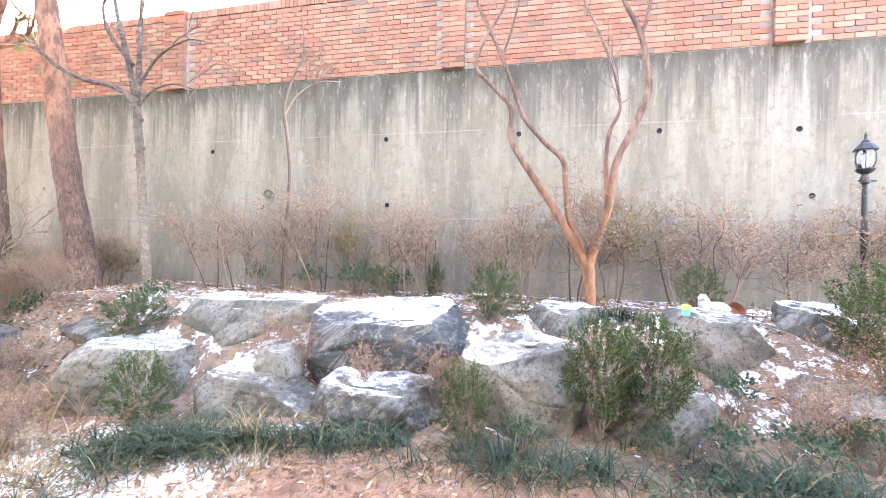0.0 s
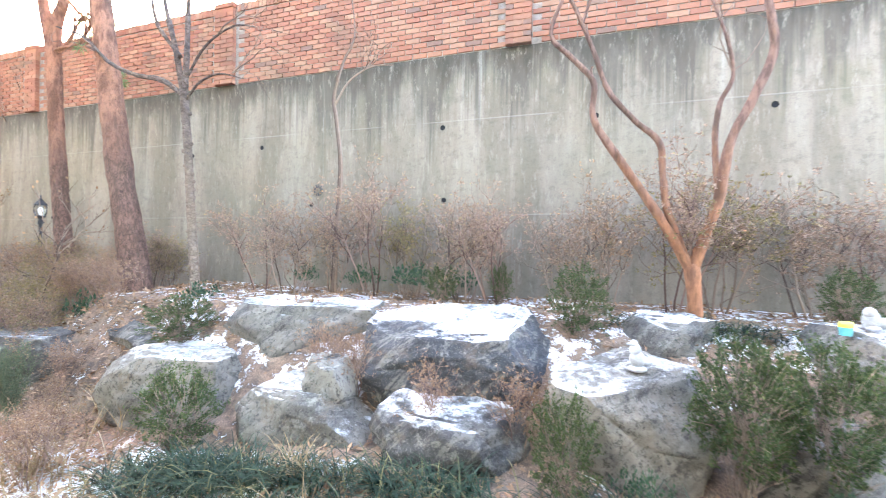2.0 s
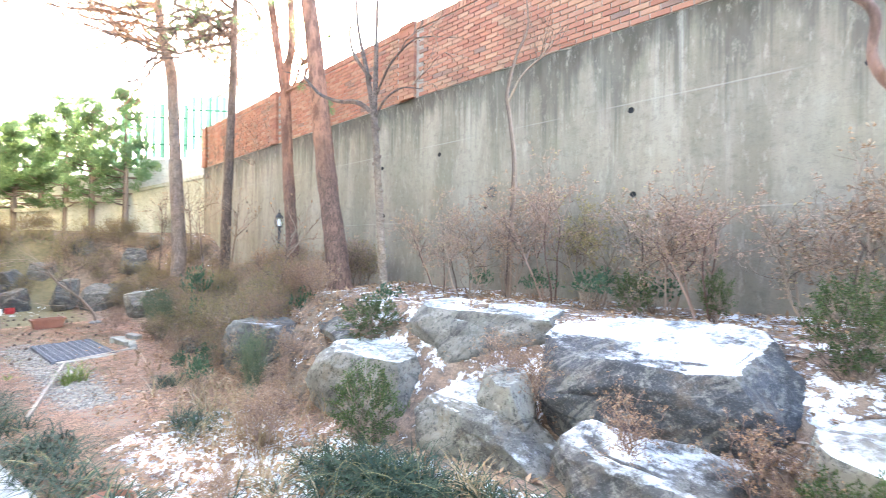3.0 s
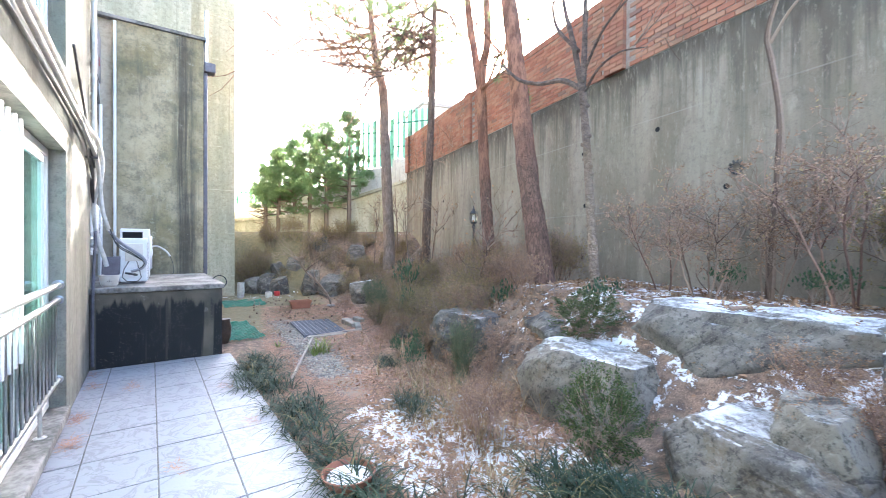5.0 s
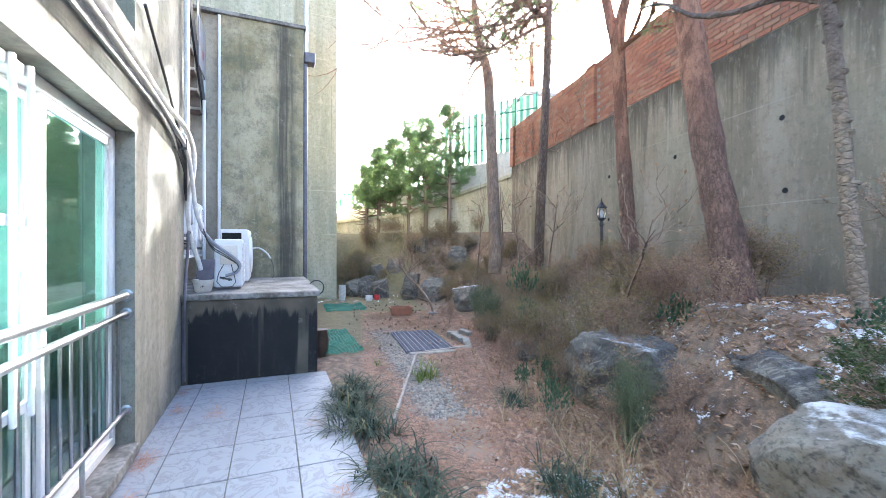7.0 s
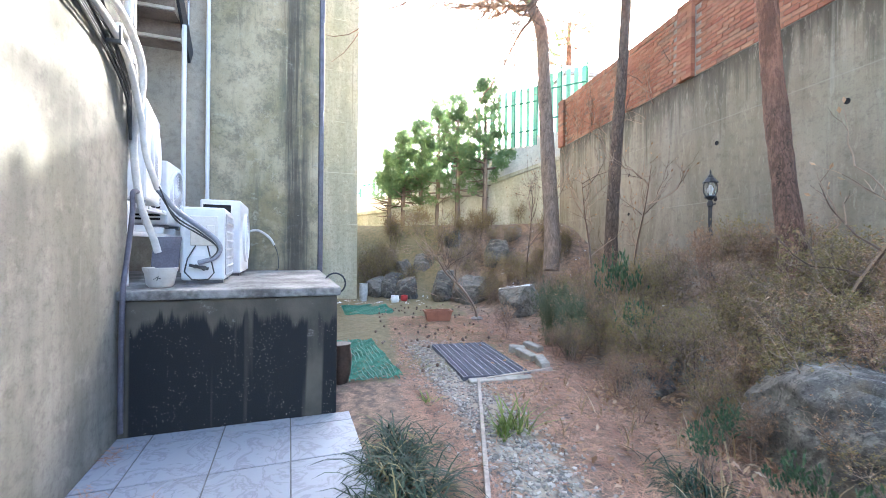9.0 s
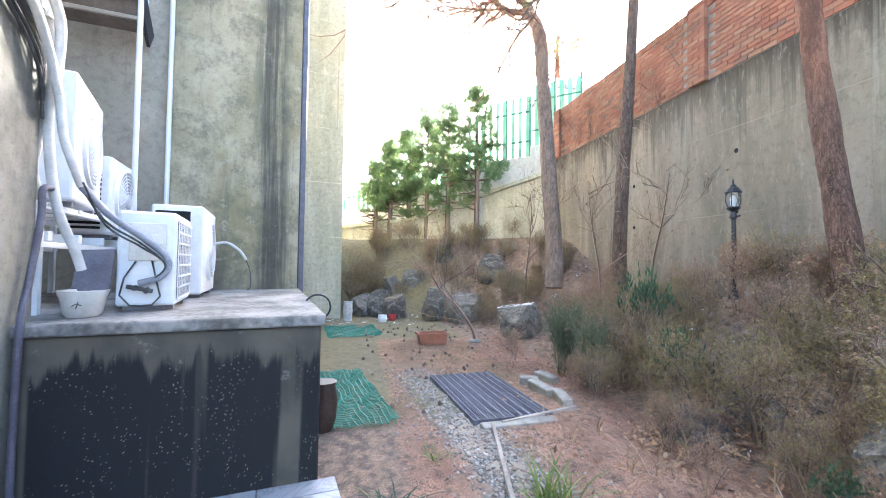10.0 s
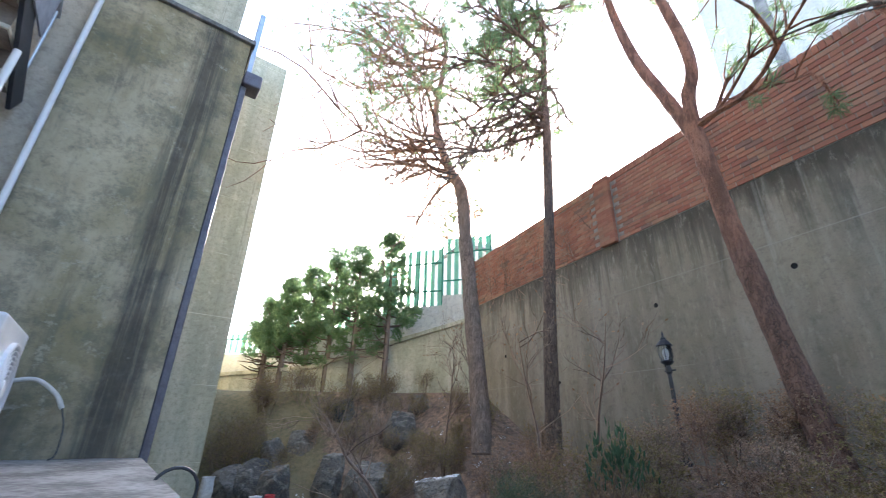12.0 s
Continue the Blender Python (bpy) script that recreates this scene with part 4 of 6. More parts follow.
ac3 = aircon(HOUSE @ pose(-1.35, -0.42, 1.58, 0, 0, 8), 0.80, 0.30, 0.82, "white outdoor unit with a round fan on a wall rack", False)
ac4 = aircon(HOUSE @ pose(-2.02, -0.36, 1.42, 0, 0, 0), 0.62, 0.30, 0.64, "white outdoor unit with side slats on a rack", False)
sl = Mesh()
for k in range(14):
    sl.box(0.621, 0.626, 0.03, 0.24, 0.07 + k * 0.037, 0.09 + k * 0.037)
part("side_slats", sl, M_DARK, ac4)
rack = thing("equipment_rack", "white steel rack carrying the upper units", "rack", HOUSE)
for z in (1.32, 1.54):
    part("beam", Mesh().slab(-2.3, -0.35, -0.12, -0.07, z, z + 0.035, 0.004), M_WHITE, rack)
    part("beam", Mesh().slab(-2.3, -0.35, -0.75, -0.70, z, z + 0.035, 0.004), M_WHITE, rack)
for p in (-0.5, -0.9, -1.3, -1.7, -2.1):
    part("slat", Mesh().slab(p, p + 0.05, -0.76, -0.06, 1.555, 1.578, 0.003), M_WHITE, rack)
    part("slat", Mesh().slab(p, p + 0.05, -0.76, -0.06, 1.36, 1.415, 0.003), M_WHITE, rack)
for p, q in ((-0.4, -0.10), (-0.4, -0.73), (-2.25, -0.10), (-2.25, -0.73)):
    part("leg", Mesh().slab(p, p + 0.04, q, q + 0.04, TOPZ, 1.55, 0.004), M_WHITE, rack)

pot = thing("flower_pot", "cream glazed ceramic pot with a painted twig", "pot", HOUSE @ pose(-0.26, 0.17, TOPZ))
part("body", Mesh().lathe([(0.068, 0), (0.085, 0.02), (0.098, 0.10), (0.108, 0.125), (0.112, 0.14), (0.104, 0.142), (0.095, 0.12)], 28), M_CERAMIC, pot, smooth=True)
part("painted_twig", Mesh().tube([(0.091, -0.02, 0.06), (0.096, 0.0, 0.075), (0.094, 0.025, 0.065)], 0.003, 4).tube([(0.093, 0.0, 0.05), (0.095, 0.01, 0.085)], 0.003, 4), M_CABLE, pot)
solid("plastic_cover", "dark grey plastic sheet tucked over the pot", "cover", Mesh().slab(-0.09, 0.10, -0.01, 0.01, 0, 0.27, 0.006, pose(0, 0, 0, 0, -8, 0)), M_DOWN,
      HOUSE @ pose(-0.33, 0.17, TOPZ + 0.10, -14, 6, 74))

# pipes and cables along the house
def curve_pts(ctrl, n=10):
    """A smooth line through the control points."""
    c = [Vector(p) for p in ctrl]
    c = [c[0] * 2 - c[1]] + c + [c[-1] * 2 - c[-2]]
    out = []
    for i in range(1, len(c) - 2):
        for k in range(n):
            t = k / n
            out.append(0.5 * ((2 * c[i]) + (c[i + 1] - c[i - 1]) * t + (2 * c[i - 1] - 5 * c[i] + 4 * c[i + 1] - c[i + 2]) * t * t + (3 * c[i] - c[i - 1] - 3 * c[i + 1] + c[i + 2]) * t ** 3))
    return out + [c[-2]]


def cable(name, label, ctrl, r, material, sides=10):
    return solid(name, label, "cable", Mesh().tube(curve_pts(ctrl), r, sides), material, HOUSE, "pipes along the house", smooth=True)


cable("refrigerant_pipe", "white wrapped pipe from the facade to the grid unit", [(5.3, 0.06, 2.72), (3, 0.06, 2.66), (1.6, 0.06, 2.62), (0.7, 0.06, 2.56), (0.2, 0.09, 2.42), (-0.06, 0.10, 2.1), (-0.10, 0.12, 1.86), (-0.18, 0.17, 1.64)], 0.021, M_HOSE)
cable("refrigerant_pipe", "grey insulated hose end looping to the valves", [(-0.18, 0.17, 1.64), (-0.28, 0.27, 1.50), (-0.36, 0.40, 1.39), (-0.385, 0.50, 1.30), (-0.39, 0.53, 1.23), (-0.395, 0.49, 1.16), (-0.405, 0.38, 1.12)], 0.019, M_PVC)
for k in range(2):
    cable("black_cable", "thin black cable beside the hose", [(-0.16, 0.16 + 0.02 * k, 1.66), (-0.27, 0.25, 1.47 - 0.02 * k), (-0.35, 0.39, 1.36 - 0.02 * k), (-0.37, 0.50, 1.26), (-0.375, 0.51, 1.20), (-0.39, 0.44, 1.13)], 0.006, M_CABLE, 6)
cable("refrigerant_pipe", "white wrapped pipe looping down to the plinth", [(5.3, 0.06, 2.80), (2.2, 0.06, 2.72), (1.0, 0.06, 2.66), (0.35, 0.10, 2.62), (0.02, 0.12, 2.45), (-0.05, 0.10, 2.2), (-0.16, 0.03, 1.95), (-0.2, 0.06, 1.55), (-0.28, 0.12, 1.3), (-0.31, 0.14, 1.2)], 0.024, M_HOSE)
cable("refrigerant_pipe", "white wrapped pipe up to the wall rack", [(0.15, 0.04, 2.60), (-0.05, 0.05, 2.55), (-0.14, 0.04, 2.3), (-0.2, 0.0, 2.0), (-0.22, -0.05, 1.75), (-0.36, -0.08, 1.6)], 0.024, M_HOSE)
for k in range(5):
    cable("black_cable", "black cable strapped along the facade", [(5.3, 0.03 + 0.012 * k, 2.60 - 0.022 * k), (2.6, 0.03 + 0.012 * k, 2.60 - 0.02 * k), (1.2, 0.03 + 0.012 * k, 2.58 - 0.025 * k), (0.35, 0.03, 2.52 - 0.03 * k), (-0.02, 0.035, 2.4 - 0.05 * k), (-0.1, 0.03, 2.2 - 0.06 * k), (-0.18, -0.02, 2.3)], 0.009, M_CABLE, 6)
for p, r in ((0.02, 0.024), (-0.06, 0.02)):
    cable("riser_pipe", "white riser pipe at the house corner", [(p, 0.05, 2.45), (p, 0.05, 4.0), (p + 0.02, 0.05, 6.5), (p + 0.02, 0.05, 8.5)], r, M_HOSE)
cable("conduit", "grey corrugated conduit down to the ground", [(-0.2, 0.05, 1.62), (-0.09, 0.05, 1.60), (-0.08, 0.05, 1.45), (-0.02, 0.04, 1.15), (0.04, 0.04, 0.95), (0.05, 0.035, 0.5), (0.05, 0.035, 0.05)], 0.016, M_DOWN)
cable("fibre_conduit", "dark cable looping along the facade", [(1.5, 0.04, 3.2), (0.6, 0.04, 2.75), (0.1, 0.06, 2.35), (0.0, 0.05, 2.75), (0.0, 0.05, 3.6)], 0.011, M_CABLE)
cable("drain_hose", "white drain hose behind the fan unit", [(-2.2, 0.55, 1.42), (-2.24, 0.68, 1.44), (-2.26, 0.80, 1.36), (-2.25, 0.86, 1.27)], 0.014, M_HOSE)
cable("frayed_cable", "thin black cable end", [(-2.25, 0.86, 1.27), (-2.25, 0.9, 1.15), (-2.2, 0.91, 1.0), (-2.2, 0.88, 0.96)], 0.005, M_CABLE)
cl = Mesh().box(0.30, 0.33, 0.0, 0.10, 2.42, 2.44).box(0.30, 0.33, 0.10, 0.11, 2.42, 2.52)
solid("pipe_bracket", "dark metal bracket holding the pipes", "bracket", cl, M_CABLE, HOUSE)

# ---- boulders ----
def boulder_mesh(seed, cuts=5, flat=0.0):
    """A split boulder about 2 across: a squarish block broken along planes, chipped and worn."""
    r = random.Random(seed + 300)
    bm = bmesh.new()
    bmesh.ops.create_icosphere(bm, subdivisions=6, radius=1.0)
    planes = []
    for k in range(cuts + 6):
        a = 2 * math.pi * (k + r.uniform(-0.3, 0.3)) / (cuts + 6)
        planes.append((Vector((math.cos(a), math.sin(a), r.uniform(-0.25, 0.7))).normalized(), r.uniform(0.74, 1.0)))
    planes.append((Vector((r.uniform(-0.12, 0.12), r.uniform(-0.25, 0.05), 1)).normalized(), 0.74 - flat))
    planes.append((Vector((r.uniform(-0.4, 0.4), r.uniform(-0.7, -0.2), 0.9)).normalized(), 0.86))
    planes.append((Vector((r.uniform(-0.5, 0.5), -1, r.uniform(-0.25, 0.3))).normalized(), 0.78))
    off = Vector((seed * 7.3, seed * 3.1, seed * 1.7))
    for v in bm.verts:
        d = v.co.normalized()
        p = d / (abs(d.x) ** 2.6 + abs(d.y) ** 2.6 + abs(d.z) ** 2.6) ** (1 / 2.6)
        p += 0.18 * d * noise.noise(p * 1.2 + off)
        for n, k in planes:
            k += 0.05 * noise.noise(p * 2.3 + off)
            over = p.dot(n) - k
            if over > 0:
                p = p - n * over * 0.96
        p += d * (0.045 * noise.noise(p * 1.7 - off) + 0.032 * noise.noise(p * 3.7 + off) + 0.02 * noise.noise(p * 8 + off) + 0.011 * noise.noise(p * 19 + off) + 0.006 * noise.noise(p * 41 + off))
        crack = p.dot(Vector((0.5, 0.3, 0.8))) * 2.1 + noise.noise(p * 1.1 + off) * 1.2
        p -= d * 0.035 * max(0.0, 0.5 - abs(crack - round(crack)) * 9)
        v.co = p
    lo = [min(v.co[i] for v in bm.verts) for i in range(3)]
    hi = [max(v.co[i] for v in bm.verts) for i in range(3)]
    for v in bm.verts:
        v.co = Vector([2 * (v.co[i] - lo[i]) / (hi[i] - lo[i]) - 1 for i in range(3)])
    return Mesh().take(bm).mesh("boulder", M_ROCK, True)


ROCK_MESHES = [boulder_mesh(k, 4 + k % 4, 0.06 * (k % 3)) for k in range(8)]
STONE_MESHES = {}


def rock(x0, x1, y0, y1, z0, z1, k, turn=0.0, tilt=0.0, label="grey layered boulder with snow on its top", stone=None):
    stone = stone or (M_ROCK if x0 > -3.7 else M_ROCKBARE)
    if (k % 8, stone.name) not in STONE_MESHES:
        me = ROCK_MESHES[k % 8].copy()
        me.materials[0] = stone
        STONE_MESHES[k % 8, stone.name] = me
    m = pose((x0 + x1) / 2, (y0 + y1) / 2, (z0 + z1) / 2, tilt, 0, turn) @ Matrix.Diagonal(((x1 - x0) / 2, (y1 - y0) / 2, (z1 - z0) / 2, 1))
    return thing("boulder", label, "boulder", m, "garden boulders", STONE_MESHES[k % 8, stone.name])


def top_of(ob, x, y, reach=0.05):
    """The height of a stone above one place of the plan."""
    pts = [ob.matrix_basis @ v.co for v in ob.data.vertices]
    return max(p.z for p in pts if abs(p.x - x) < reach and abs(p.y - y) < reach)


rock(-4.2, -2.8, 3.46, 4.25, -0.1, 0.70, 0, 4, label="pale grey boulder with thin snow on its edge", stone=M_ROCKPALE)
rock(-4.95, -3.6, 3.95, 4.85, 0.1, 0.82, 1, -5)
rock(-3.78, -1.72, 4.06, 5.2, 0.12, 1.06, 2, 3, label="long flat grey boulder with snow on its top", stone=M_ROCK)
rock(-2.72, -1.45, 3.36, 4.15, -0.05, 0.60, 3, -6)
rock(-2.05, -1.68, 3.55, 3.9, 0.3, 0.79, 4, 20, label="small pale pointed boulder", stone=M_ROCKPALE)
rock(-1.88, -0.42, 3.7, 4.9, 0.28, 1.07, 5, -4, 5, label="broad dark boulder with snow on its top", stone=M_ROCKBLUE)
rock(-1.52, -0.42, 3.38, 4.1, 0.02, 0.63, 6, 10, 6, label="low wedge-shaped dark boulder with a snowy slope")
perch = rock(-0.45, 0.53, 3.52, 4.45, 0.05, 0.92, 7, -4, label="squat pale boulder with a flat snowy top", stone=M_ROCKPALE)
rock(0.0, 0.75, 4.4, 5.1, 0.5, 1.10, 0, 30)
rock(0.56, 1.42, 3.58, 4.3, 0.05, 0.71, 6, 40, label="dark mossy boulder at the foot of the bank", stone=M_ROCKBARE)
slab_rock = rock(1.1, 2.0, 4.2, 5.05, 0.35, 1.11, 3, 10, label="pale slab boulder with a flat snowy top")
rock(2.15, 2.75, 4.5, 5.1, 0.6, 1.17, 4, -10)
# Stone with little snow, picked so its darker tone stands for bush shade.
rock(1.85, 2.95, 3.7, 4.7, 0.05, 0.70, 1, 15, stone=M_ROCKBARE)
rock(-6.4, -4.95, 3.45, 4.4, -0.1, 0.66, 2, 6, label="dark striped boulder among dry grass")
rock(-7.5, -6.95, 3.85, 4.4, -0.05, 0.3, 4, 30, label="low mossy stone beneath the twigs")
rock(-7.6, -7.1, 3.4, 3.9, -0.1, 0.22, 3, 10, label="low mossy stone beneath the twigs")
rock(-11.9, -11.1, 3.55, 4.35, -0.1, 0.60, 7, 0, label="rounded grey boulder beside the path", stone=M_ROCKPALE)
rock(-15.1, -14.5, 1.0, 1.7, -0.1, 0.5, 3, 20, 18)
rock(-14.9, -14.3, 1.4, 1.95, -0.1, 0.62, 0, 60, -20, label="upright grey boulder at the path end")
rock(-14.4, -13.9, 1.75, 2.3, -0.1, 0.52, 5, 35, 14)
rock(-14.1, -13.5, 2.6, 3.1, -0.1, 0.78, 4, 0, -12, label="upright grey boulder at the path end")
rock(-13.8, -12.9, 3.0, 3.95, -0.1, 0.58, 2, 50, 22)
rock(-14.6, -13.9, 4.0, 4.65, 0.7, 1.52, 6, 0, -16, label="square grey boulder on the bank")
rock(-15.3, -14.3, 4.6, 5.6, 0.9, 1.85, 1, 70, 20)
rock(-14.7, -14.0, 5.1, 5.7, 0.9, 1.76, 3, 10, -18)
rock(-15.9, -15.2, 3.1, 3.7, 1.0, 1.76, 5, 10, 15)
rock(-15.6, -15.0, 2.3, 2.85, 0.4, 1.14, 7, 80, -22)
rock(-15.4, -14.9, 1.8, 2.3, 0.2, 0.95, 2, 10, 17)


# ---- trees ----
def limb(mesh, pts, radii, sides=10, rough=0.0, seed=0):
    pts = curve_pts(pts, 8)
    n = len(pts) - 1
    rr = []
    for i in range(n + 1):
        t = i / n * (len(radii) - 1)
        k = min(int(t), len(radii) - 2)
        r = radii[k] + (radii[k + 1] - radii[k]) * (t - k)
        rr.append(r * (1 + rough * noise.noise((pts[i].z * 6, seed * 3.7, 0))))
    k0 = len(mesh.v)
    mesh.tube(pts, rr, sides)
    if rough:
        for i in range(k0, len(mesh.v)):
            v = Vector(mesh.v[i])
            c = pts[min(n, (i - k0) // sides)]
            mesh.v[i] = tuple(v + (v - c) * rough * 0.7 * noise.noise(v * 14))
    return pts


def twigs(mesh, start, d, length, radius, depth, r, tips, spread=0.6, kids=4, sides=4, lift=0.15, kink=0.35):
    """A branch that wanders and forks; its ends are gathered in tips."""
    pts, p, dd = [Vector(start)], Vector(start), Vector(d).normalized()
    n = 4 if depth else 3
    for i in range(n):
        dd = (dd + rand_dir(r) * kink + Vector((0, 0, lift * 0.5))).normalized()
        p = p + dd * length / n
        pts.append(p.copy())
    mesh.tube(pts, [radius * (1 - 0.65 * i / n) for i in range(n + 1)], sides if depth else 3, False)
    if depth <= 0:
        tips.append((p, dd))
        tips.append((pts[-2], dd))
        return
    for k in range(kids):
        i = r.randint(1, n)
        nd = (dd + rand_dir(r) * spread * 1.6 + Vector((0, 0, lift))).normalized()
        twigs(mesh, pts[i], nd, length * r.uniform(0.45, 0.75), radius * 0.58, depth - 1, r, tips, spread, kids, sides, lift, kink)


def tuft(mesh, p, d, r, count, length, width=0.004):
    """A tuft of thin needles."""
    for _ in range(count):
        v = (Vector(d) * 0.7 + rand_dir(r)).normalized()
        mesh.leaf(p + rand_dir(r) * length * 0.25, v, rand_dir(r), length * r.uniform(0.7, 1.2), width)


def pine(name_label, trunk_pts, radii, crown, seed, bark_mat, extra=(), spread=1.3, n_limbs=16, needles=26, sides=20, droop=0.0, toward=None, bare=0.0):
    r = random.Random(seed)
    t = thing("pine_tree", name_label, "pine tree", None, "tall pines")
    tm = Mesh()
    line = limb(tm, trunk_pts, radii, sides, 0.10, seed)
    for pts, rad in extra:
        limb(tm, pts, rad, 12, 0.08, seed + 1)
    part("trunk", tm, bark_mat, t, smooth=True)
    bm_, nm = Mesh(), Mesh()
    tips = []
    tops = [p for p in line if p.z > crown] or [line[-1]]
    for pts, rad in extra:
        tops += [p for p in curve_pts(pts, 6) if p.z > crown]
    for k in range(n_limbs):
        b = tops[r.randrange(len(tops))]
        a = r.uniform(0, 2 * math.pi) if toward is None or r.random() < 0.25 else r.gauss(toward, 0.7)
        twigs(bm_, b, (math.cos(a), math.sin(a), r.uniform(-0.15, 0.35) - droop), spread * r.uniform(0.6, 1.2), 0.042, 2, r, tips, 0.55, 5, 5, 0.05, 0.4)
    for p, d in tips:
        if p.z > bare + r.uniform(-0.6, 0.6) and r.random() < 0.85:
            tuft(nm, p, d, r, int(needles * 1.5), 0.11, 0.010)
    part("branchwork", bm_, bark_mat, t, kind="stuff")
    part("crown", nm, M_NEEDLE, t, kind="stuff")
    return t


pine("tall red pine with plated grey bark low on its trunk", [(-5.20, 4.82, 0.45), (-5.28, 4.80, 0.9), (-5.45, 4.80, 1.7), (-5.62, 4.80, 2.4), (-5.85, 4.80, 3.6), (-6.05, 4.80, 4.7), (-6.3, 4.75, 6.2), (-6.2, 4.7, 8.0), (-6.4, 4.7, 9.8)],
     [0.215, 0.175, 0.15, 0.14, 0.128, 0.118, 0.10, 0.08, 0.05], 7.2, 11, M_PINE)
pine("forked red pine with orange upper bark", [(-7.35, 5.25, 0.5), (-7.42, 5.25, 1.2), (-7.55, 5.25, 2.2), (-7.65, 5.25, 3.0), (-7.71, 5.25, 3.7), (-7.76, 5.25, 4.4)],
     [0.15, 0.115, 0.104, 0.098, 0.094, 0.09], 8.3, 12, M_PINE,
     [([(-7.76, 5.25, 4.3), (-7.96, 5.25, 4.95), (-8.32, 5.25, 6.2), (-8.5, 5.2, 7.8), (-8.4, 5.2, 9.6)], [0.085, 0.078, 0.07, 0.055, 0.025]),
      ([(-7.76, 5.25, 4.3), (-7.74, 5.27, 4.85), (-7.63, 5.3, 5.5), (-7.9, 5.3, 7.8), (-7.7, 5.3, 9.4)], [0.085, 0.078, 0.07, 0.055, 0.025])])
# Grey-brown bark, paler than M_PINE because haze is mixed into its colour.
pine("leaning red pine with a thin open crown", [(-11.45, 4.55, 0.85), (-11.55, 4.6, 1.5), (-11.75, 4.6, 2.8), (-12.0, 4.6, 4.4), (-12.2, 4.6, 5.75), (-12.75, 4.6, 6.6), (-13.35, 4.6, 7.8), (-13.65, 4.6, 9.0), (-13.1, 4.6, 10.5), (-13.3, 4.6, 12.0)],
     [0.16, 0.15, 0.14, 0.13, 0.13, 0.115, 0.10, 0.085, 0.06, 0.03], 6.2, 13, bark("hazed_grey_pine_bark", (0.25, 0.185, 0.145), (0.09, 0.065, 0.05), (0.44, 0.24, 0.15), 5.2, 7.2, 44.0, 0.32), spread=2.5, n_limbs=38, needles=26, sides=16, toward=-2.2, bare=8.1)
pine("slender straight pine with a tufted green crown", [(-10.7, 5.3, 0.8), (-10.66, 5.3, 1.7), (-10.55, 5.3, 3.0), (-10.38, 5.3, 4.5), (-10.25, 5.3, 6.0), (-10.2, 5.3, 7.0), (-10.08, 5.3, 8.4), (-10.2, 5.3, 10)],
     [0.12, 0.11, 0.10, 0.085, 0.075, 0.06, 0.045, 0.02], 6.0, 14, bark("dark_thin_bark", (0.15, 0.11, 0.085), (0.05, 0.035, 0.03), (0.28, 0.17, 0.12), 5.0, 7.0), spread=1.4, n_limbs=28, needles=30, sides=14, toward=-2.4, bare=6.5)
pine("tall distant pine behind the brick wall", [(-23.1, 10.5, 0.0), (-23.1, 10.5, 6.0), (-23.0, 10.4, 9.5), (-22.6, 10.2, 12.0)], [0.3, 0.25, 0.18, 0.08], 10.0, 15, M_PINE, spread=1.9, n_limbs=18, needles=26, sides=10)

def juniper(x, y, z, top, seed, wide):
    """A clipped juniper with a bare stem and layered pads of foliage."""
    r = random.Random(seed)
    t = thing("juniper_tree", "clipped juniper with layered green pads on a bare stem", "juniper", None, "row of junipers")
    tm, nm, h = Mesh(), Mesh(), top - z
    line = limb(tm, [(x, y, z - 0.25), (x + 0.05, y, z + h * 0.3), (x - 0.05, y + 0.03, z + h * 0.6), (x, y, top - 0.1)], [0.085, 0.07, 0.05, 0.015], 8, 0.1, seed)
    for k in range(150):
        f = r.uniform(0.24, 1.0)
        b = line[min(len(line) - 1, int(f * len(line)))]
        a = r.uniform(0, 2 * math.pi)
        girth = wide * (0.30 + 0.95 * math.sin(math.pi * min(1.0, 0.12 + f * 0.86)) ** 0.8) * (1.05 - 0.45 * f)
        reach = girth * math.sqrt(r.random()) * 0.8
        c = b + Vector((math.cos(a) * reach, math.sin(a) * reach, r.uniform(-0.1, 0.15) - 0.1 * reach))
        if k % 3 == 0:
            tm.tube([b - Vector((0, 0, 0.12)), (b + c) / 2 + Vector((0, 0, -0.1)), c], [0.026, 0.018, 0.009], 5, False)
        if f < 0.45 and r.random() < 0.8:
            continue
        size = r.uniform(0.09, 0.18)
        for _ in range(62):
            d = rand_dir(r)
            p = c + Vector((d.x * size, d.y * size, d.z * size * 0.8)) * r.uniform(0.4, 1.05)
            for _ in range(3):
                nm.leaf(p, (d * 0.6 + rand_dir(r) * 0.7 + Vector((0, 0, 0.55))), rand_dir(r), r.uniform(0.06, 0.11), 0.02)
    part("trunk", tm, M_TWIG, t, smooth=True)
    part("crown", nm, M_JUNIPER, t, kind="stuff")


for k, (x, y, z, top, wide) in enumerate(((-15.9, 4.4, 1.95, 6.2, 1.05), (-16.5, 3.7, 1.95, 5.9, 0.9), (-17.2, 3.2, 1.95, 5.9, 0.95), (-17.7, 2.7, 1.95, 5.5, 0.9), (-18.1, 2.15, 1.95, 5.1, 0.9), (-18.4, 1.7, 1.95, 4.5, 0.8))):
    juniper(x, y, z, top, 40 + k, wide)

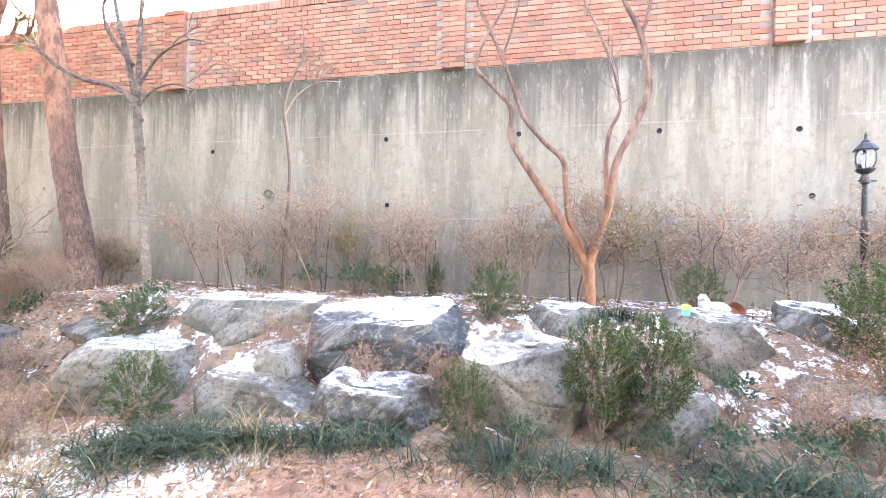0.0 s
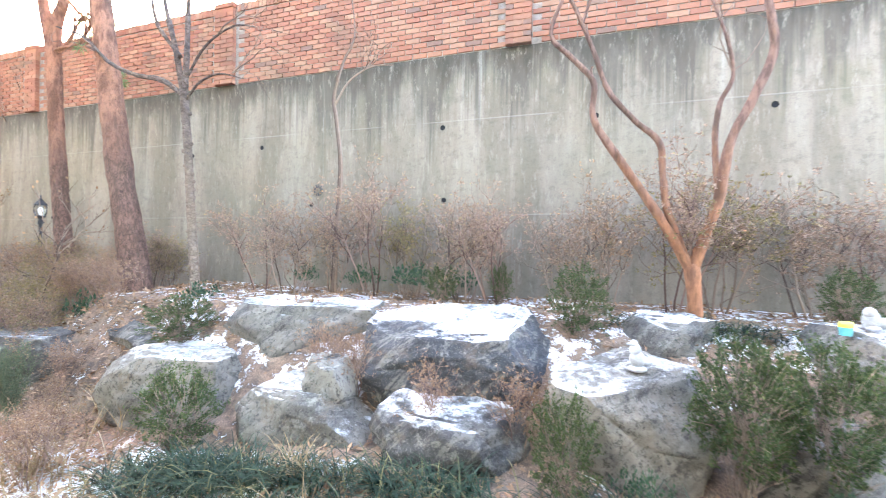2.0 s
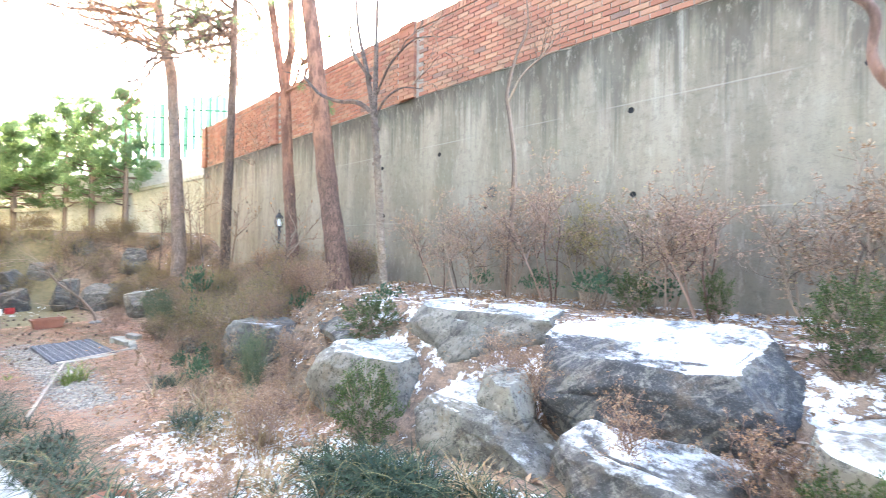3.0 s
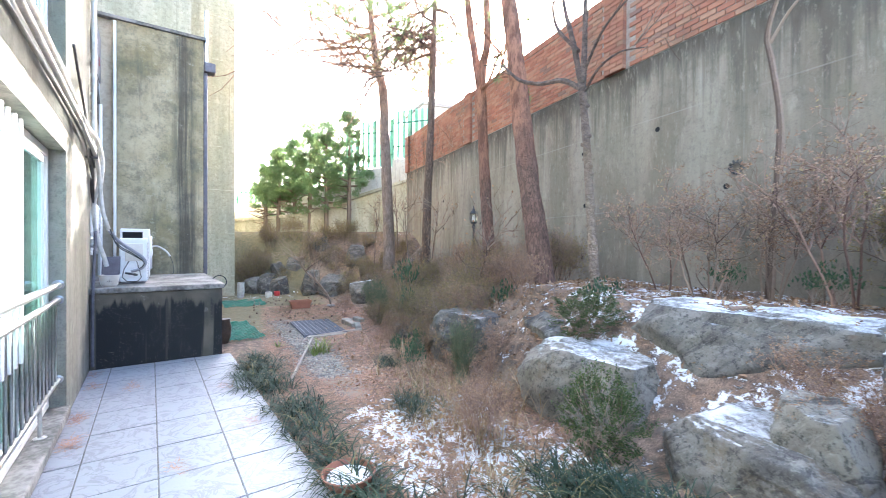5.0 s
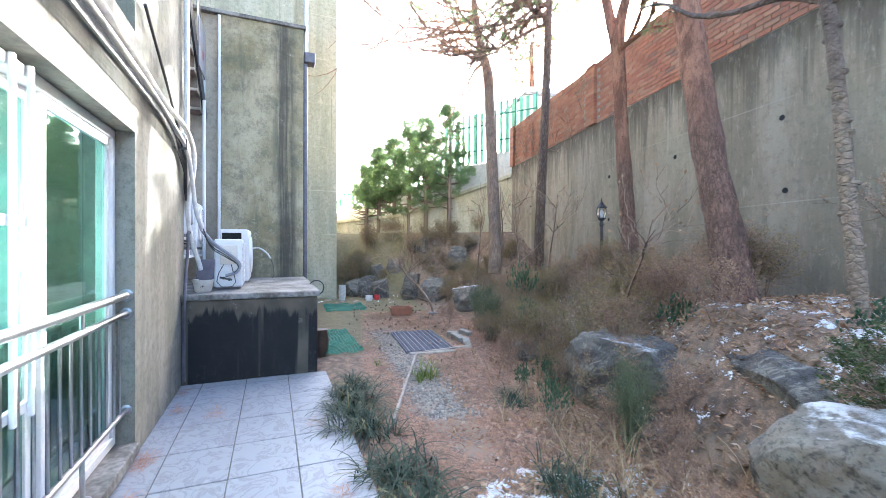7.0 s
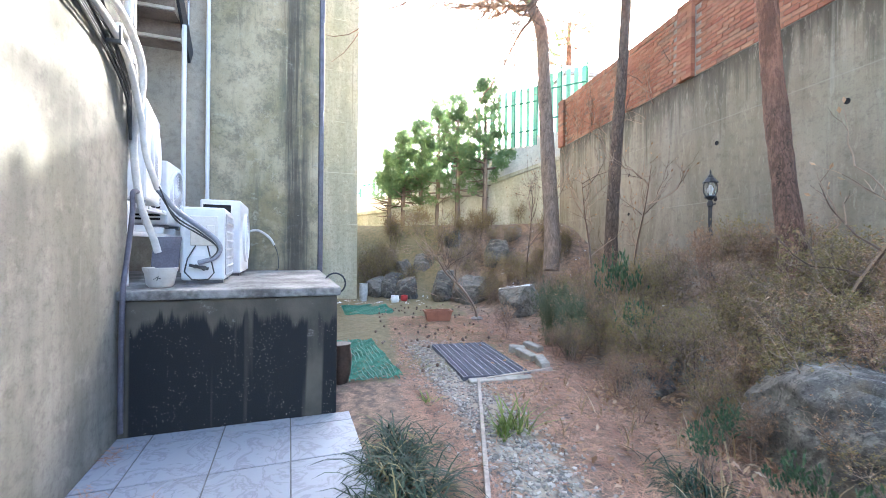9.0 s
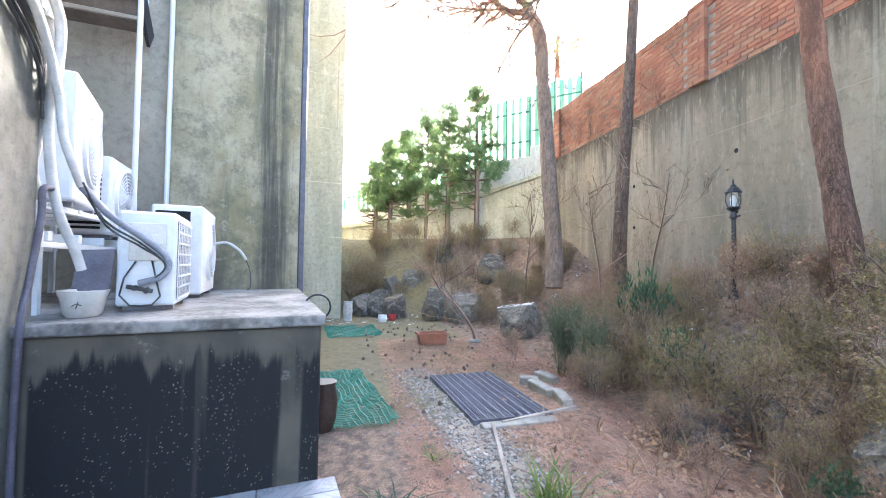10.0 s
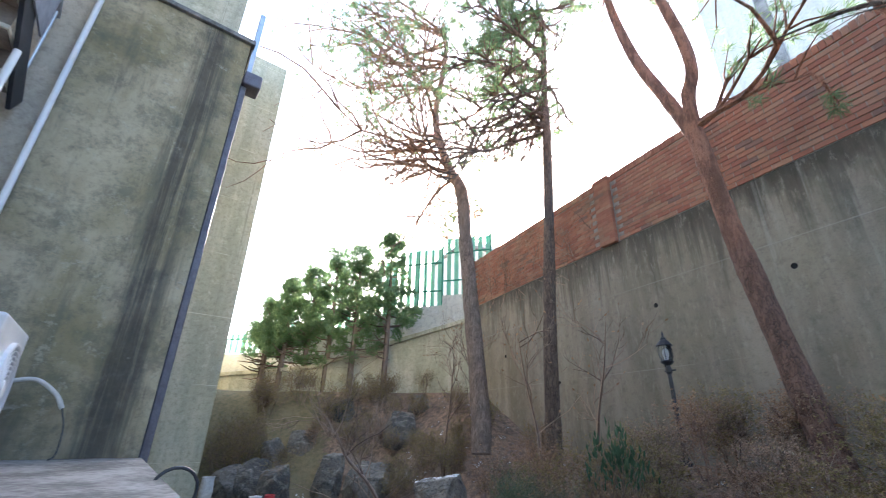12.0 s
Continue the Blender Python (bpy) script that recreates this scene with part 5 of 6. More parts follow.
# trees without leaves near the wall
myrtle = thing("crape_myrtle", "bare multi-stemmed tree with tan peeling bark", "tree")
tm = Mesh()
for num, (pts, rad) in enumerate((
        ([(0.66, 4.9, 0.85), (0.66, 4.9, 1.17), (0.63, 4.9, 1.47)], [0.085, 0.075, 0.07]),
        ([(0.63, 4.9, 1.42), (0.40, 4.9, 1.84), (0.12, 4.9, 2.28), (-0.11, 4.88, 2.66), (-0.12, 4.87, 2.97), (-0.30, 4.86, 3.2), (-0.47, 4.85, 3.41), (-0.38, 4.85, 3.7), (-0.2, 4.85, 4.0), (0.0, 4.85, 4.6)], [0.055, 0.05, 0.043, 0.036, 0.034, 0.03, 0.026, 0.022, 0.018, 0.01]),
        ([(0.60, 4.9, 1.48), (0.46, 4.92, 1.9), (0.42, 4.92, 2.2), (0.39, 4.92, 2.45), (0.2, 4.92, 2.65), (0.0, 4.92, 2.91), (-0.12, 4.92, 3.25), (-0.27, 4.92, 3.63), (-0.48, 4.92, 4.11), (-0.6, 4.92, 4.8)], [0.045, 0.04, 0.036, 0.034, 0.03, 0.028, 0.026, 0.022, 0.018, 0.01]),
        ([(0.64, 4.9, 1.44), (0.72, 4.88, 1.7), (0.80, 4.86, 1.98), (0.87, 4.86, 2.41), (1.0, 4.86, 2.7), (1.13, 4.86, 3.04), (1.12, 4.86, 3.3), (1.05, 4.86, 3.63), (0.90, 4.86, 3.96), (0.7, 4.86, 4.6)], [0.062, 0.056, 0.052, 0.046, 0.042, 0.042, 0.036, 0.03, 0.024, 0.012]),
        ([(0.80, 4.88, 2.0), (0.79, 4.95, 2.46), (0.83, 4.98, 2.75), (0.92, 5.0, 3.0), (0.80, 5.0, 3.5), (0.5, 5.0, 4.2)], [0.034, 0.03, 0.026, 0.02, 0.014, 0.008]),
        ([(1.06, 4.86, 3.55), (1.14, 4.86, 3.9), (1.16, 4.86, 4.5)], [0.022, 0.018, 0.008]),
        ([(-0.22, 4.92, 3.5), (-0.10, 4.92, 3.9), (0.02, 4.92, 4.5)], [0.016, 0.013, 0.006]),
        ([(-0.12, 4.87, 2.95), (-0.14, 4.86, 3.06), (-0.13, 4.85, 3.1)], [0.02, 0.016, 0.012]))):
    tm = Mesh()
    limb(tm, [(0.142 + 1.07 * (x - 0.142), 0.694 + 1.07 * (y - 0.694), 1.552 + 1.07 * (z - 1.552)) for x, y, z in pts], [0.82 * v for v in rad], 10, 0.18, int(rad[0] * 1000))
    part("trunk" if num == 0 else "limb", tm, M_MYRTLE, myrtle, smooth=True)
tw, tips = Mesh(), []
r = random.Random(5)
for b in ((0.97, 5.3, 3.1), (0.52, 5.3, 4.4), (0.74, 5.15, 4.6), (-0.5, 5.2, 4.4), (0.0, 5.14, 4.6), (0.63, 5.3, 4.05)):
    for _ in range(3):
        twigs(tw, b, (r.uniform(-1, 1), r.uniform(-0.4, 0.4), 0.8), 0.6, 0.008, 1, r, tips, 0.6, 3, 4, 0.2)
part("branchwork", tw, M_TWIG, myrtle, kind="stuff")

knotty = thing("knotted_tree", "bare grey tree with knobbly pruning scars on its stem", "tree")
tm = Mesh()
line = limb(tm, [(-4.30, 4.75, 0.75), (-4.32, 4.75, 1.1), (-4.40, 4.75, 1.9), (-4.46, 4.75, 2.6), (-4.54, 4.75, 3.3)], [0.07, 0.052, 0.046, 0.043, 0.043], 12, 0.15, 3)
for pts, rad in (([(-4.54, 4.75, 3.25), (-4.68, 4.75, 3.8), (-4.87, 4.75, 4.44), (-4.95, 4.75, 5.2)], [0.035, 0.03, 0.024, 0.012]),
                 ([(-4.54, 4.75, 3.25), (-4.85, 4.72, 3.45), (-5.25, 4.7, 3.55), (-5.68, 4.68, 3.75), (-6.1, 4.66, 4.1), (-6.6, 4.65, 4.3)], [0.034, 0.03, 0.026, 0.022, 0.016, 0.008]),
                 ([(-4.52, 4.75, 3.3), (-4.5, 4.75, 3.9), (-4.48, 4.75, 4.6), (-4.4, 4.75, 5.3)], [0.034, 0.028, 0.022, 0.01]),
                 ([(-4.6, 4.75, 3.7), (-4.95, 4.75, 4.1), (-5.1, 4.78, 4.45), (-5.05, 4.8, 4.6)], [0.024, 0.022, 0.02, 0.012]),
                 ([(-4.5, 4.75, 3.45), (-4.2, 4.72, 3.75), (-3.8, 4.7, 3.9), (-3.5, 4.7, 3.85)], [0.016, 0.013, 0.009, 0.005]),
                 ([(-4.5, 4.75, 3.2), (-4.25, 4.7, 3.35), (-3.95, 4.68, 3.4), (-3.6, 4.66, 3.3)], [0.016, 0.013, 0.009, 0.005])):
    limb(tm, pts, rad, 8, 0.15, 4)
part("trunk", tm, M_KNOT, knotty, smooth=True)
r = random.Random(21)
for k in range(26):
    i = int((0.05 + 0.9 * k / 26) * (len(line) - 1))
    a = r.uniform(0, 6.28)
    d = Vector((math.cos(a), math.sin(a), 0.2))
    part("knot", Mesh().tube([line[i] + d * 0.02, line[i] + d * 0.046, line[i] + d * 0.062], [0.028, 0.025, 0.015], 8), M_KNOT, knotty, smooth=True)
tw, tips = Mesh(), []
for b, d in (((-4.9, 4.75, 4.9), (-0.4, 0, 1)), ((-4.42, 4.75, 5.0), (0.3, 0, 1)), ((-4.0, 4.7, 3.85), (1, 0, 0.5)), ((-3.75, 4.66, 3.38), (1, 0, 0.1)), ((-5.9, 4.66, 3.9), (-1, 0, 0.6)), ((-4.95, 4.75, 4.1), (-0.6, 0, 0.8)), ((-4.48, 4.75, 4.3), (0.8, 0, 0.8)), ((-5.05, 4.8, 4.5), (-0.8, 0, 0.6))):
    for _ in range(3):
        twigs(tw, b, d, 0.5, 0.007, 1, r, tips, 0.6, 3, 4, 0.1)
part("branchwork", tw, M_TWIG, knotty, kind="stuff")

sapling = thing("young_tree", "thin bare sapling against the concrete wall", "tree")
tm = Mesh()
limb(tm, [(-3.09, 5.6, 0.8), (-3.06, 5.6, 1.6), (-3.01, 5.6, 2.5), (-3.08, 5.6, 3.1), (-3.12, 5.6, 3.4), (-3.0, 5.6, 3.8), (-2.85, 5.6, 4.1), (-2.9, 5.6, 4.6)], [0.038, 0.034, 0.03, 0.026, 0.024, 0.016, 0.012, 0.006], 8, 0.15, 8)
limb(tm, [(-3.1, 5.6, 3.3), (-2.9, 5.58, 3.55), (-2.6, 5.56, 3.68), (-2.3, 5.55, 3.66)], [0.016, 0.012, 0.009, 0.005], 6)
part("trunk", tm, M_TWIG, sapling, smooth=True)
tw, tips = Mesh(), []
for _ in range(6):
    twigs(tw, (-2.7, 5.57, 3.65), (r.uniform(-0.3, 1), -0.2, 0.3), 0.4, 0.006, 1, r, tips, 0.6, 3, 4, 0.1)
part("branchwork", tw, M_TWIG, sapling, kind="stuff")


# ---- shrubs ----
def bare_bush(seed, twig_mat, leaf_mat, leaves, stems=5, height=1.0, bare=0.5, spread=0.75):
    """Upright stems that stay bare low down and fork into a fine flat-topped spray."""
    r = random.Random(seed)
    b = thing("bare_shrub", "leafless brown twiggy shrub with a few dry leaves", "shrub", None, "bare shrubs along the wall")
    tm, lm, tips = Mesh(), Mesh(), []
    for k in range(stems):
        a = 2 * math.pi * (k + r.uniform(-0.3, 0.3)) / stems
        out = r.uniform(0.12, 0.42) * spread / 0.75
        p, d = Vector((0.06 * math.cos(a), 0.06 * math.sin(a), -0.08)), Vector((out * math.cos(a), out * math.sin(a), 1)).normalized()
        line = [p.copy()]
        for _ in range(5):
            d = (d + rand_dir(r) * 0.16 + Vector((0, 0, 0.06))).normalized()
            p = p + d * height * 0.15
            line.append(p.copy())
        tm.tube(line, [0.0095 - 0.0009 * i for i in range(6)], 5, False)
        for i in range(1, 6):
            if i / 5 < bare and r.random() < 0.75:
                continue
            for _ in range(3 if i > 2 else 1):
                nd = (d * 0.6 + rand_dir(r) * spread + Vector((0, 0, 0.35))).normalized()
                twigs(tm, line[i], nd, height * r.uniform(0.20, 0.36), 0.0048, 2 if r.random() < 0.55 else 1, r, tips, 0.62, 4, 4, 0.12, 0.4)
    for p, d in tips:
        if r.random() < leaves:
            for _ in range(r.randint(3, 7)):
                lm.leaf(p + rand_dir(r) * 0.012, d * 0.7 + rand_dir(r), rand_dir(r), r.uniform(0.016, 0.036), r.uniform(0.008, 0.014))
    part("branchwork", tm, twig_mat, b, kind="stuff")
    part("foliage", lm, leaf_mat, b, kind="stuff")
    return b


def green_bush(seed, leaf_mat, size, count, label, category="evergreen shrub", name="evergreen_shrub", stems=16):
    """Stems that carry many small sprays of leaves, with gaps between the sprays."""
    r = random.Random(seed)
    b = thing(name, label, category)
    tm, lm, tips = Mesh(), Mesh(), []
    for k in range(stems):
        a = r.uniform(0, 6.28)
        out = r.uniform(0.1, 0.7)
        twigs(tm, (0.05 * math.cos(a), 0.05 * math.sin(a), -0.08), (out * math.cos(a), out * math.sin(a), 1), 0.42, 0.008, 2, r, tips, 0.5, 4, 4, 0.25, 0.25)
    if leaf_mat == M_BROAD:
        for k in range(count):
            p, d = tips[k % len(tips)]
            p = p + rand_dir(r) * 0.06
            if p.z > 0.34 + 0.22 * r.random():
                lm.leaf(p, d + rand_dir(r) * 0.9 + Vector((0, 0, 0.4)), rand_dir(r), size * r.uniform(0.7, 1.3), size * 0.48)
    else:
        for k in range(count // 26):
            d = rand_dir(r)
            lump = 1 + 0.5 * noise.noise(d * 2.1 + Vector((seed, 0, 0))) + 0.2 * noise.noise(d * 5 + Vector((0, seed, 0)))
            c = Vector((0, 0, 0.50)) + Vector((d.x * 0.42, d.y * 0.42, d.z * 0.42)) * lump * (0.55 + 0.5 * r.random() ** 0.5)
            if c.z < 0.10 + 0.22 * r.random():
                continue
            axis = (d * 0.9 + Vector((0, 0, 0.5)) + rand_dir(r) * 0.4).normalized()
            long = r.uniform(0.07, 0.13)
            tm.tube([c - axis * long * 1.4, c + axis * long * 0.6], [0.004, 0.002], 3, False)
            for i in range(30):
                along = r.uniform(-0.55, 0.75)
                p = c + axis * long * along + rand_dir(r) * 0.02
                lm.leaf(p, axis * 0.5 + rand_dir(r), rand_dir(r), size * r.uniform(0.7, 1.3), size * 0.52)
    part("branchwork", tm, M_TWIG, b, kind="stuff")
    part("foliage", lm, leaf_mat, b, kind="stuff")
    return b


BARE = [bare_bush(60, M_TWIG, M_DRYLEAF, 0.35, 5), bare_bush(61, M_TWIG, M_OLIVE, 0.6, 8, 1.0, 0.3, 0.9), bare_bush(62, M_TWIGRED, M_DRYLEAF, 0.45, 6, 1.0, 0.3, 0.85), bare_bush(63, M_TWIG, M_OLIVE, 0.6, 6), bare_bush(64, M_TWIGRED, M_BUD, 0.7, 4, 1.05, 0.6), bare_bush(65, M_TWIG, M_BUD, 0.55, 5, 1.0, 0.5, 0.9)]
r = random.Random(77)
spots = []
for k in range(17):
    spots.append((-4.1 + k * 0.52 + r.uniform(-0.15, 0.15), r.uniform(5.25, 5.75), r.uniform(0.95, 1.2), (4, 5, 0, 4, 3, 5)[k % 6]))
for k in range(36):
    x = r.uniform(-11.3, -5.7)
    spots.append((x, r.uniform(4.15 if x > -10 else 4.3, 5.75), r.uniform(0.5, 0.76), r.choice((1, 2, 3, 5))))
for k in range(16):
    spots.append((r.uniform(-10.6, -6.0), r.uniform(3.75, 4.2), r.uniform(0.55, 0.85), r.choice((1, 3, 0))))
for x, y, h in ((-1.1, 3.72, 0.5), (-0.55, 3.75, 0.5), (-1.75, 3.85, 0.48), (-2.1, 4.0, 0.4), (-0.35, 3.75, 0.42), (-9.48, 3.02, 0.42), (-3.4, 2.82, 0.5), (-3.65, 2.95, 0.45), (-6.7, 3.15, 0.3), (-7.2, 3.3, 0.35), (-2.6, 2.2, 0.28), (-2.9, 2.35, 0.25), (-5.0, 3.4, 0.4), (-5.3, 3.75, 0.45), (-5.75, 4.0, 0.55), (-4.75, 3.75, 0.4), (-5.0, 4.3, 0.5), (-4.5, 3.5, 0.35), (-5.9, 4.5, 0.6), (-5.5, 4.5, 0.5), (1.9, 3.7, 0.5), (2.4, 3.9, 0.7), (2.8, 4.3, 0.8), (-4.2, 3.3, 0.3)):
    spots.append((x, y, h, 2))
for k in range(8):
    spots.append((r.uniform(-13.6, -12.2), r.uniform(3.6, 5.6), r.uniform(0.4, 0.6), r.choice((1, 3))))
for k in range(12):
    spots.append((r.uniform(-15.6, -13.9), r.uniform(2.0, 4.4), r.uniform(0.35, 0.55), r.choice((1, 3, 0))))
for k in range(18):
    spots.append((r.uniform(-8.6, -5.4), r.uniform(3.3, 3.9), r.uniform(0.3, 0.5), r.choice((0, 2, 3))))
for k in range(12):
    spots.append((r.uniform(-16.5, -15.0), r.uniform(1.0, 3.6), r.uniform(0.6, 0.9), r.choice((1, 3))))
for k in range(16):
    spots.append((r.uniform(-16.2, -12.6), r.uniform(3.4, 5.6), r.uniform(0.4, 0.58), r.choice((1, 3))))
used = set()


def respawn(ob, m):
    """A copy at the pose and size of m, whatever size the first one has."""
    c = copy_thing(ob, m)
    c.matrix_basis = m
    return c


for x, y, s, k in spots:
    m = pose(x, y, ground_z(x, y), 0, 0, r.uniform(0, 360)) @ Matrix.Diagonal((s, s, s * r.uniform(0.9, 1.1), 1))
    if k in used:
        respawn(BARE[k], m)
    else:
        BARE[k].matrix_basis = m
        used.add(k)


def place(ob, rows, first=True):
    for x, y, z, s, sz in rows:
        m = pose(x, y, ground_z(x, y) if z is None else z, 0, 0, (x * 977) % 360) @ Matrix.Diagonal((s, s, sz, 1))
        if first:
            ob.matrix_basis, first = m, False
        else:
            respawn(ob, m)


place(green_bush(81, M_LEAF, 0.030, 7000, "small-leaved evergreen shrub clipped to a rounded top"),
      ((-3.68, 4.06, 0.62, 0.62, 0.48), (-2.71, 3.26, 0.16, 0.54, 0.60), (-0.22, 4.5, 0.88, 0.48, 0.58), (-0.28, 3.32, 0.3, 0.36, 0.56), (1.65, 5.0, 1.0, 0.42, 0.46), (-1.55, 5.2, 1.0, 0.36, 0.40), (-0.98, 5.35, 1.0, 0.25, 0.42)))
place(green_bush(82, M_LEAF, 0.030, 9500, "dense small-leaved evergreen shrub between the boulders"),
      ((0.57, 3.60, 0.36, 0.50, 0.80), (0.93, 3.66, 0.36, 0.50, 0.80), (2.5, 4.1, 0.7, 0.66, 0.85)))
place(green_bush(83, M_BROAD, 0.075, 700, "broad-leaved glossy evergreen shrub", stems=8),
      ((-1.95, 5.3, 0.95, 0.75, 0.55), (-1.5, 5.4, 0.95, 0.6, 0.5), (-2.6, 5.4, 0.95, 0.5, 0.5), (-3.35, 5.4, 0.95, 0.35, 0.5), (-4.05, 4.55, 0.75, 0.55, 0.5), (-5.45, 4.35, 0.4, 0.6, 0.75), (-7.6, 3.75, None, 0.5, 0.9), (-8.3, 4.0, 0.35, 0.6, 1.1), (-5.13, 2.95, None, 0.34, 0.5), (-5.55, 3.1, None, 0.3, 0.45), (-6.0, 3.05, None, 0.32, 0.4), (0.1, 3.35, 0.25, 0.35, 0.35), (1.3, 3.5, None, 0.55, 0.34), (1.7, 3.55, None, 0.6, 0.36), (2.1, 3.65, None, 0.6, 0.4), (1.5, 3.9, 0.45, 0.5, 0.4), (0.9, 3.42, None, 0.4, 0.3), (-6.2, 3.4, None, 0.4, 0.4)))
place(bare_bush(84, M_BROOM, M_BROOM, 0.25, 13, 0.9, 0.1, 0.45), ((-4.75, 3.34, None, 0.42, 0.72), (-9.2, 3.55, None, 0.62, 0.85), (-8.5, 3.5, None, 0.5, 0.75)))
for o in bpy.data.objects:
    if o.name.startswith("bare_shrub") and o.children and o.children[0].data.materials[0] == M_BROOM:
        tagged(o, "fine green broom-like shrub", "shrub")

# ---- patio tiles ----
patio = solid("floor_patio", "pale grey paved patio beside the house", "floor", Mesh().box(0.0, 12, 0.0, 1.47, -0.15, -0.006).box(5.6, 12, -2.5, 0.0, -0.15, -0.006), M_GROUT, HOUSE, kind="structure")
q_lines = [0.0, 0.205, 0.63, 1.055, 1.48]
p_lines = [0.0, 0.16] + [0.16 + 0.5 * k for k in range(1, 20)]
tile_meshes = {}


def tile(p0, p1, q0, q1):
    w, d = round(p1 - p0 - 0.009, 3), round(q1 - q0 - 0.009, 3)
    if (w, d) not in tile_meshes:
        tile_meshes[w, d] = Mesh().slab(0, w, 0, d, -0.02, 0, 0.003).mesh("tile", M_TILE)
    part("tile", tile_meshes[w, d], M_TILE, patio, m=pose(p0 + 0.003, q0 + 0.003, rng.uniform(-0.0015, 0.0015)))


for a, b in zip(p_lines, p_lines[1:]):
    for c, d in zip(q_lines, q_lines[1:]):
        tile(a, b, c, d)
    if a > 5.6:
        for k in range(5):
            tile(a, b, -2.0 + 0.4 * k, -1.6 + 0.4 * k)

# ---- things on the ground ----
grate = thing("drain_grate", "dark grey steel drain grating set in the gravel", "grating", pose(-8.55, 2.38, 0.012, 0, 0, 5))
part("frame", Mesh().box(-0.68, 0.68, -0.35, -0.34, -0.03, 0.02).box(-0.68, 0.68, 0.34, 0.35, -0.03, 0.02).box(-0.68, -0.67, -0.34, 0.34, -0.03, 0.02).box(0.67, 0.68, -0.34, 0.34, -0.03, 0.02), M_GRATE, grate)
# Shallow near-black plate; the pit's shade is put into its colour.
part("pit", Mesh().box(-0.67, 0.67, -0.34, 0.34, -0.03, -0.012), M_DARK, grate, "black plate standing for the shaded pit below the bars")
gb = Mesh().box(-0.0035, 0.0035, -0.338, 0.338, -0.012, 0.018).mesh("bearing_bar", M_GRATE)
gc = Mesh().box(-0.668, 0.668, -0.0035, 0.0035, 0.008, 0.021).mesh("cross_rod", M_IRON)
for k in range(51):
    part("bearing_bar", gb, M_GRATE, grate, m=pose(-0.65 + k * 0.026, 0, 0))
for k in range(9):
    part("cross_rod", gc, M_IRON, grate, m=pose(0, -0.30 + k * 0.075, 0))


def net(label, x, y, turn, w, d):
    n = Mesh()
    r = random.Random(int(x * 10))
    for k in range(int(w / 0.035)):
        u = -w / 2 + k * 0.035
        n.tube([(u + 0.01 * math.sin(j * 2 + k), -d / 2 + d * j / 8, 0.03 + 0.012 * math.sin(j * 1.7 + k * 0.3)) for j in range(9)], 0.005, 4)
    for k in range(int(d / 0.05)):
        u = -d / 2 + k * 0.05
        n.tube([(-w / 2 + w * j / 10, u + 0.008 * math.sin(j * 2.3 + k), 0.03 + 0.012 * math.sin(j * 1.3 + k * 0.4)) for j in range(11)], 0.006, 4)
    solid("plastic_net", label, "net", n, M_GREEN, pose(x, y, ground_z(x, y), 0, 0, turn))


net("green plastic netting laid on the soil", -8.7, 1.13, 11, 1.7, 0.5)
net("faded green plastic netting laid on the soil", -12.5, 1.1, 8, 1.3, 0.95)

planter = thing("planter_box", "rectangular terracotta plastic planter on the soil", "planter", pose(-11.05, 2.32, ground_z(-11.05, 2.32), 0, 0, 95))
bm = bmesh.new()
for z, s in ((0.0, 0.84), (0.15, 0.97), (0.15, 1.06), (0.18, 1.06), (0.18, 0.93), (0.08, 0.86)):
    vs = [bm.verts.new((x * 0.23 * s, y * 0.11 * (s if s > 0.9 else s * 0.95), z)) for x, y in ((-1, -1), (1, -1), (1, 1), (-1, 1))]
    if len(bm.verts) > 4:
        for i in range(4):
            bm.faces.new((last[i], last[(i + 1) % 4], vs[(i + 1) % 4], vs[i]))
    else:
        bm.faces.new(vs[::-1])
    last = vs
part("tub", Mesh().take(bm), M_TERRA, planter)
part("soil", Mesh().box(-0.195, 0.195, -0.085, 0.085, 0.08, 0.12), M_GROUND, planter, "dry dark soil")

tree2 = thing("leaning_stem", "thin dark leaning stem with a whitened foot", "sapling")
tm = Mesh()
limb(tm, [(-11.1, 3.02, -0.05), (-11.1, 2.98, 0.2), (-11.12, 2.75, 0.55), (-11.15, 2.45, 0.85), (-11.2, 2.3, 1.15)], [0.03, 0.027, 0.022, 0.018, 0.01], 8, 0.1, 2)
part("stem", tm, M_TWIG, tree2, smooth=True)
part("foot_stone", Mesh().lathe([(0.10, -0.03), (0.11, 0.03), (0.06, 0.06)], 10, (-11.1, 3.02, 0)), M_SLAB, tree2, "pale stone at its foot")
tw, tips = Mesh(), []
r = random.Random(9)
for b in ((-11.13, 2.7, 0.6), (-11.15, 2.45, 0.85), (-11.2, 2.3, 1.1), (-11.12, 2.9, 0.3)):
    for _ in range(4):
        twigs(tw, b, (r.uniform(-0.5, 0.5), r.uniform(-1, 1), 0.7), 0.7, 0.008, 2, r, tips, 0.6, 3, 4, 0.1)
part("branchwork", tw, M_TWIG, tree2, kind="stuff")

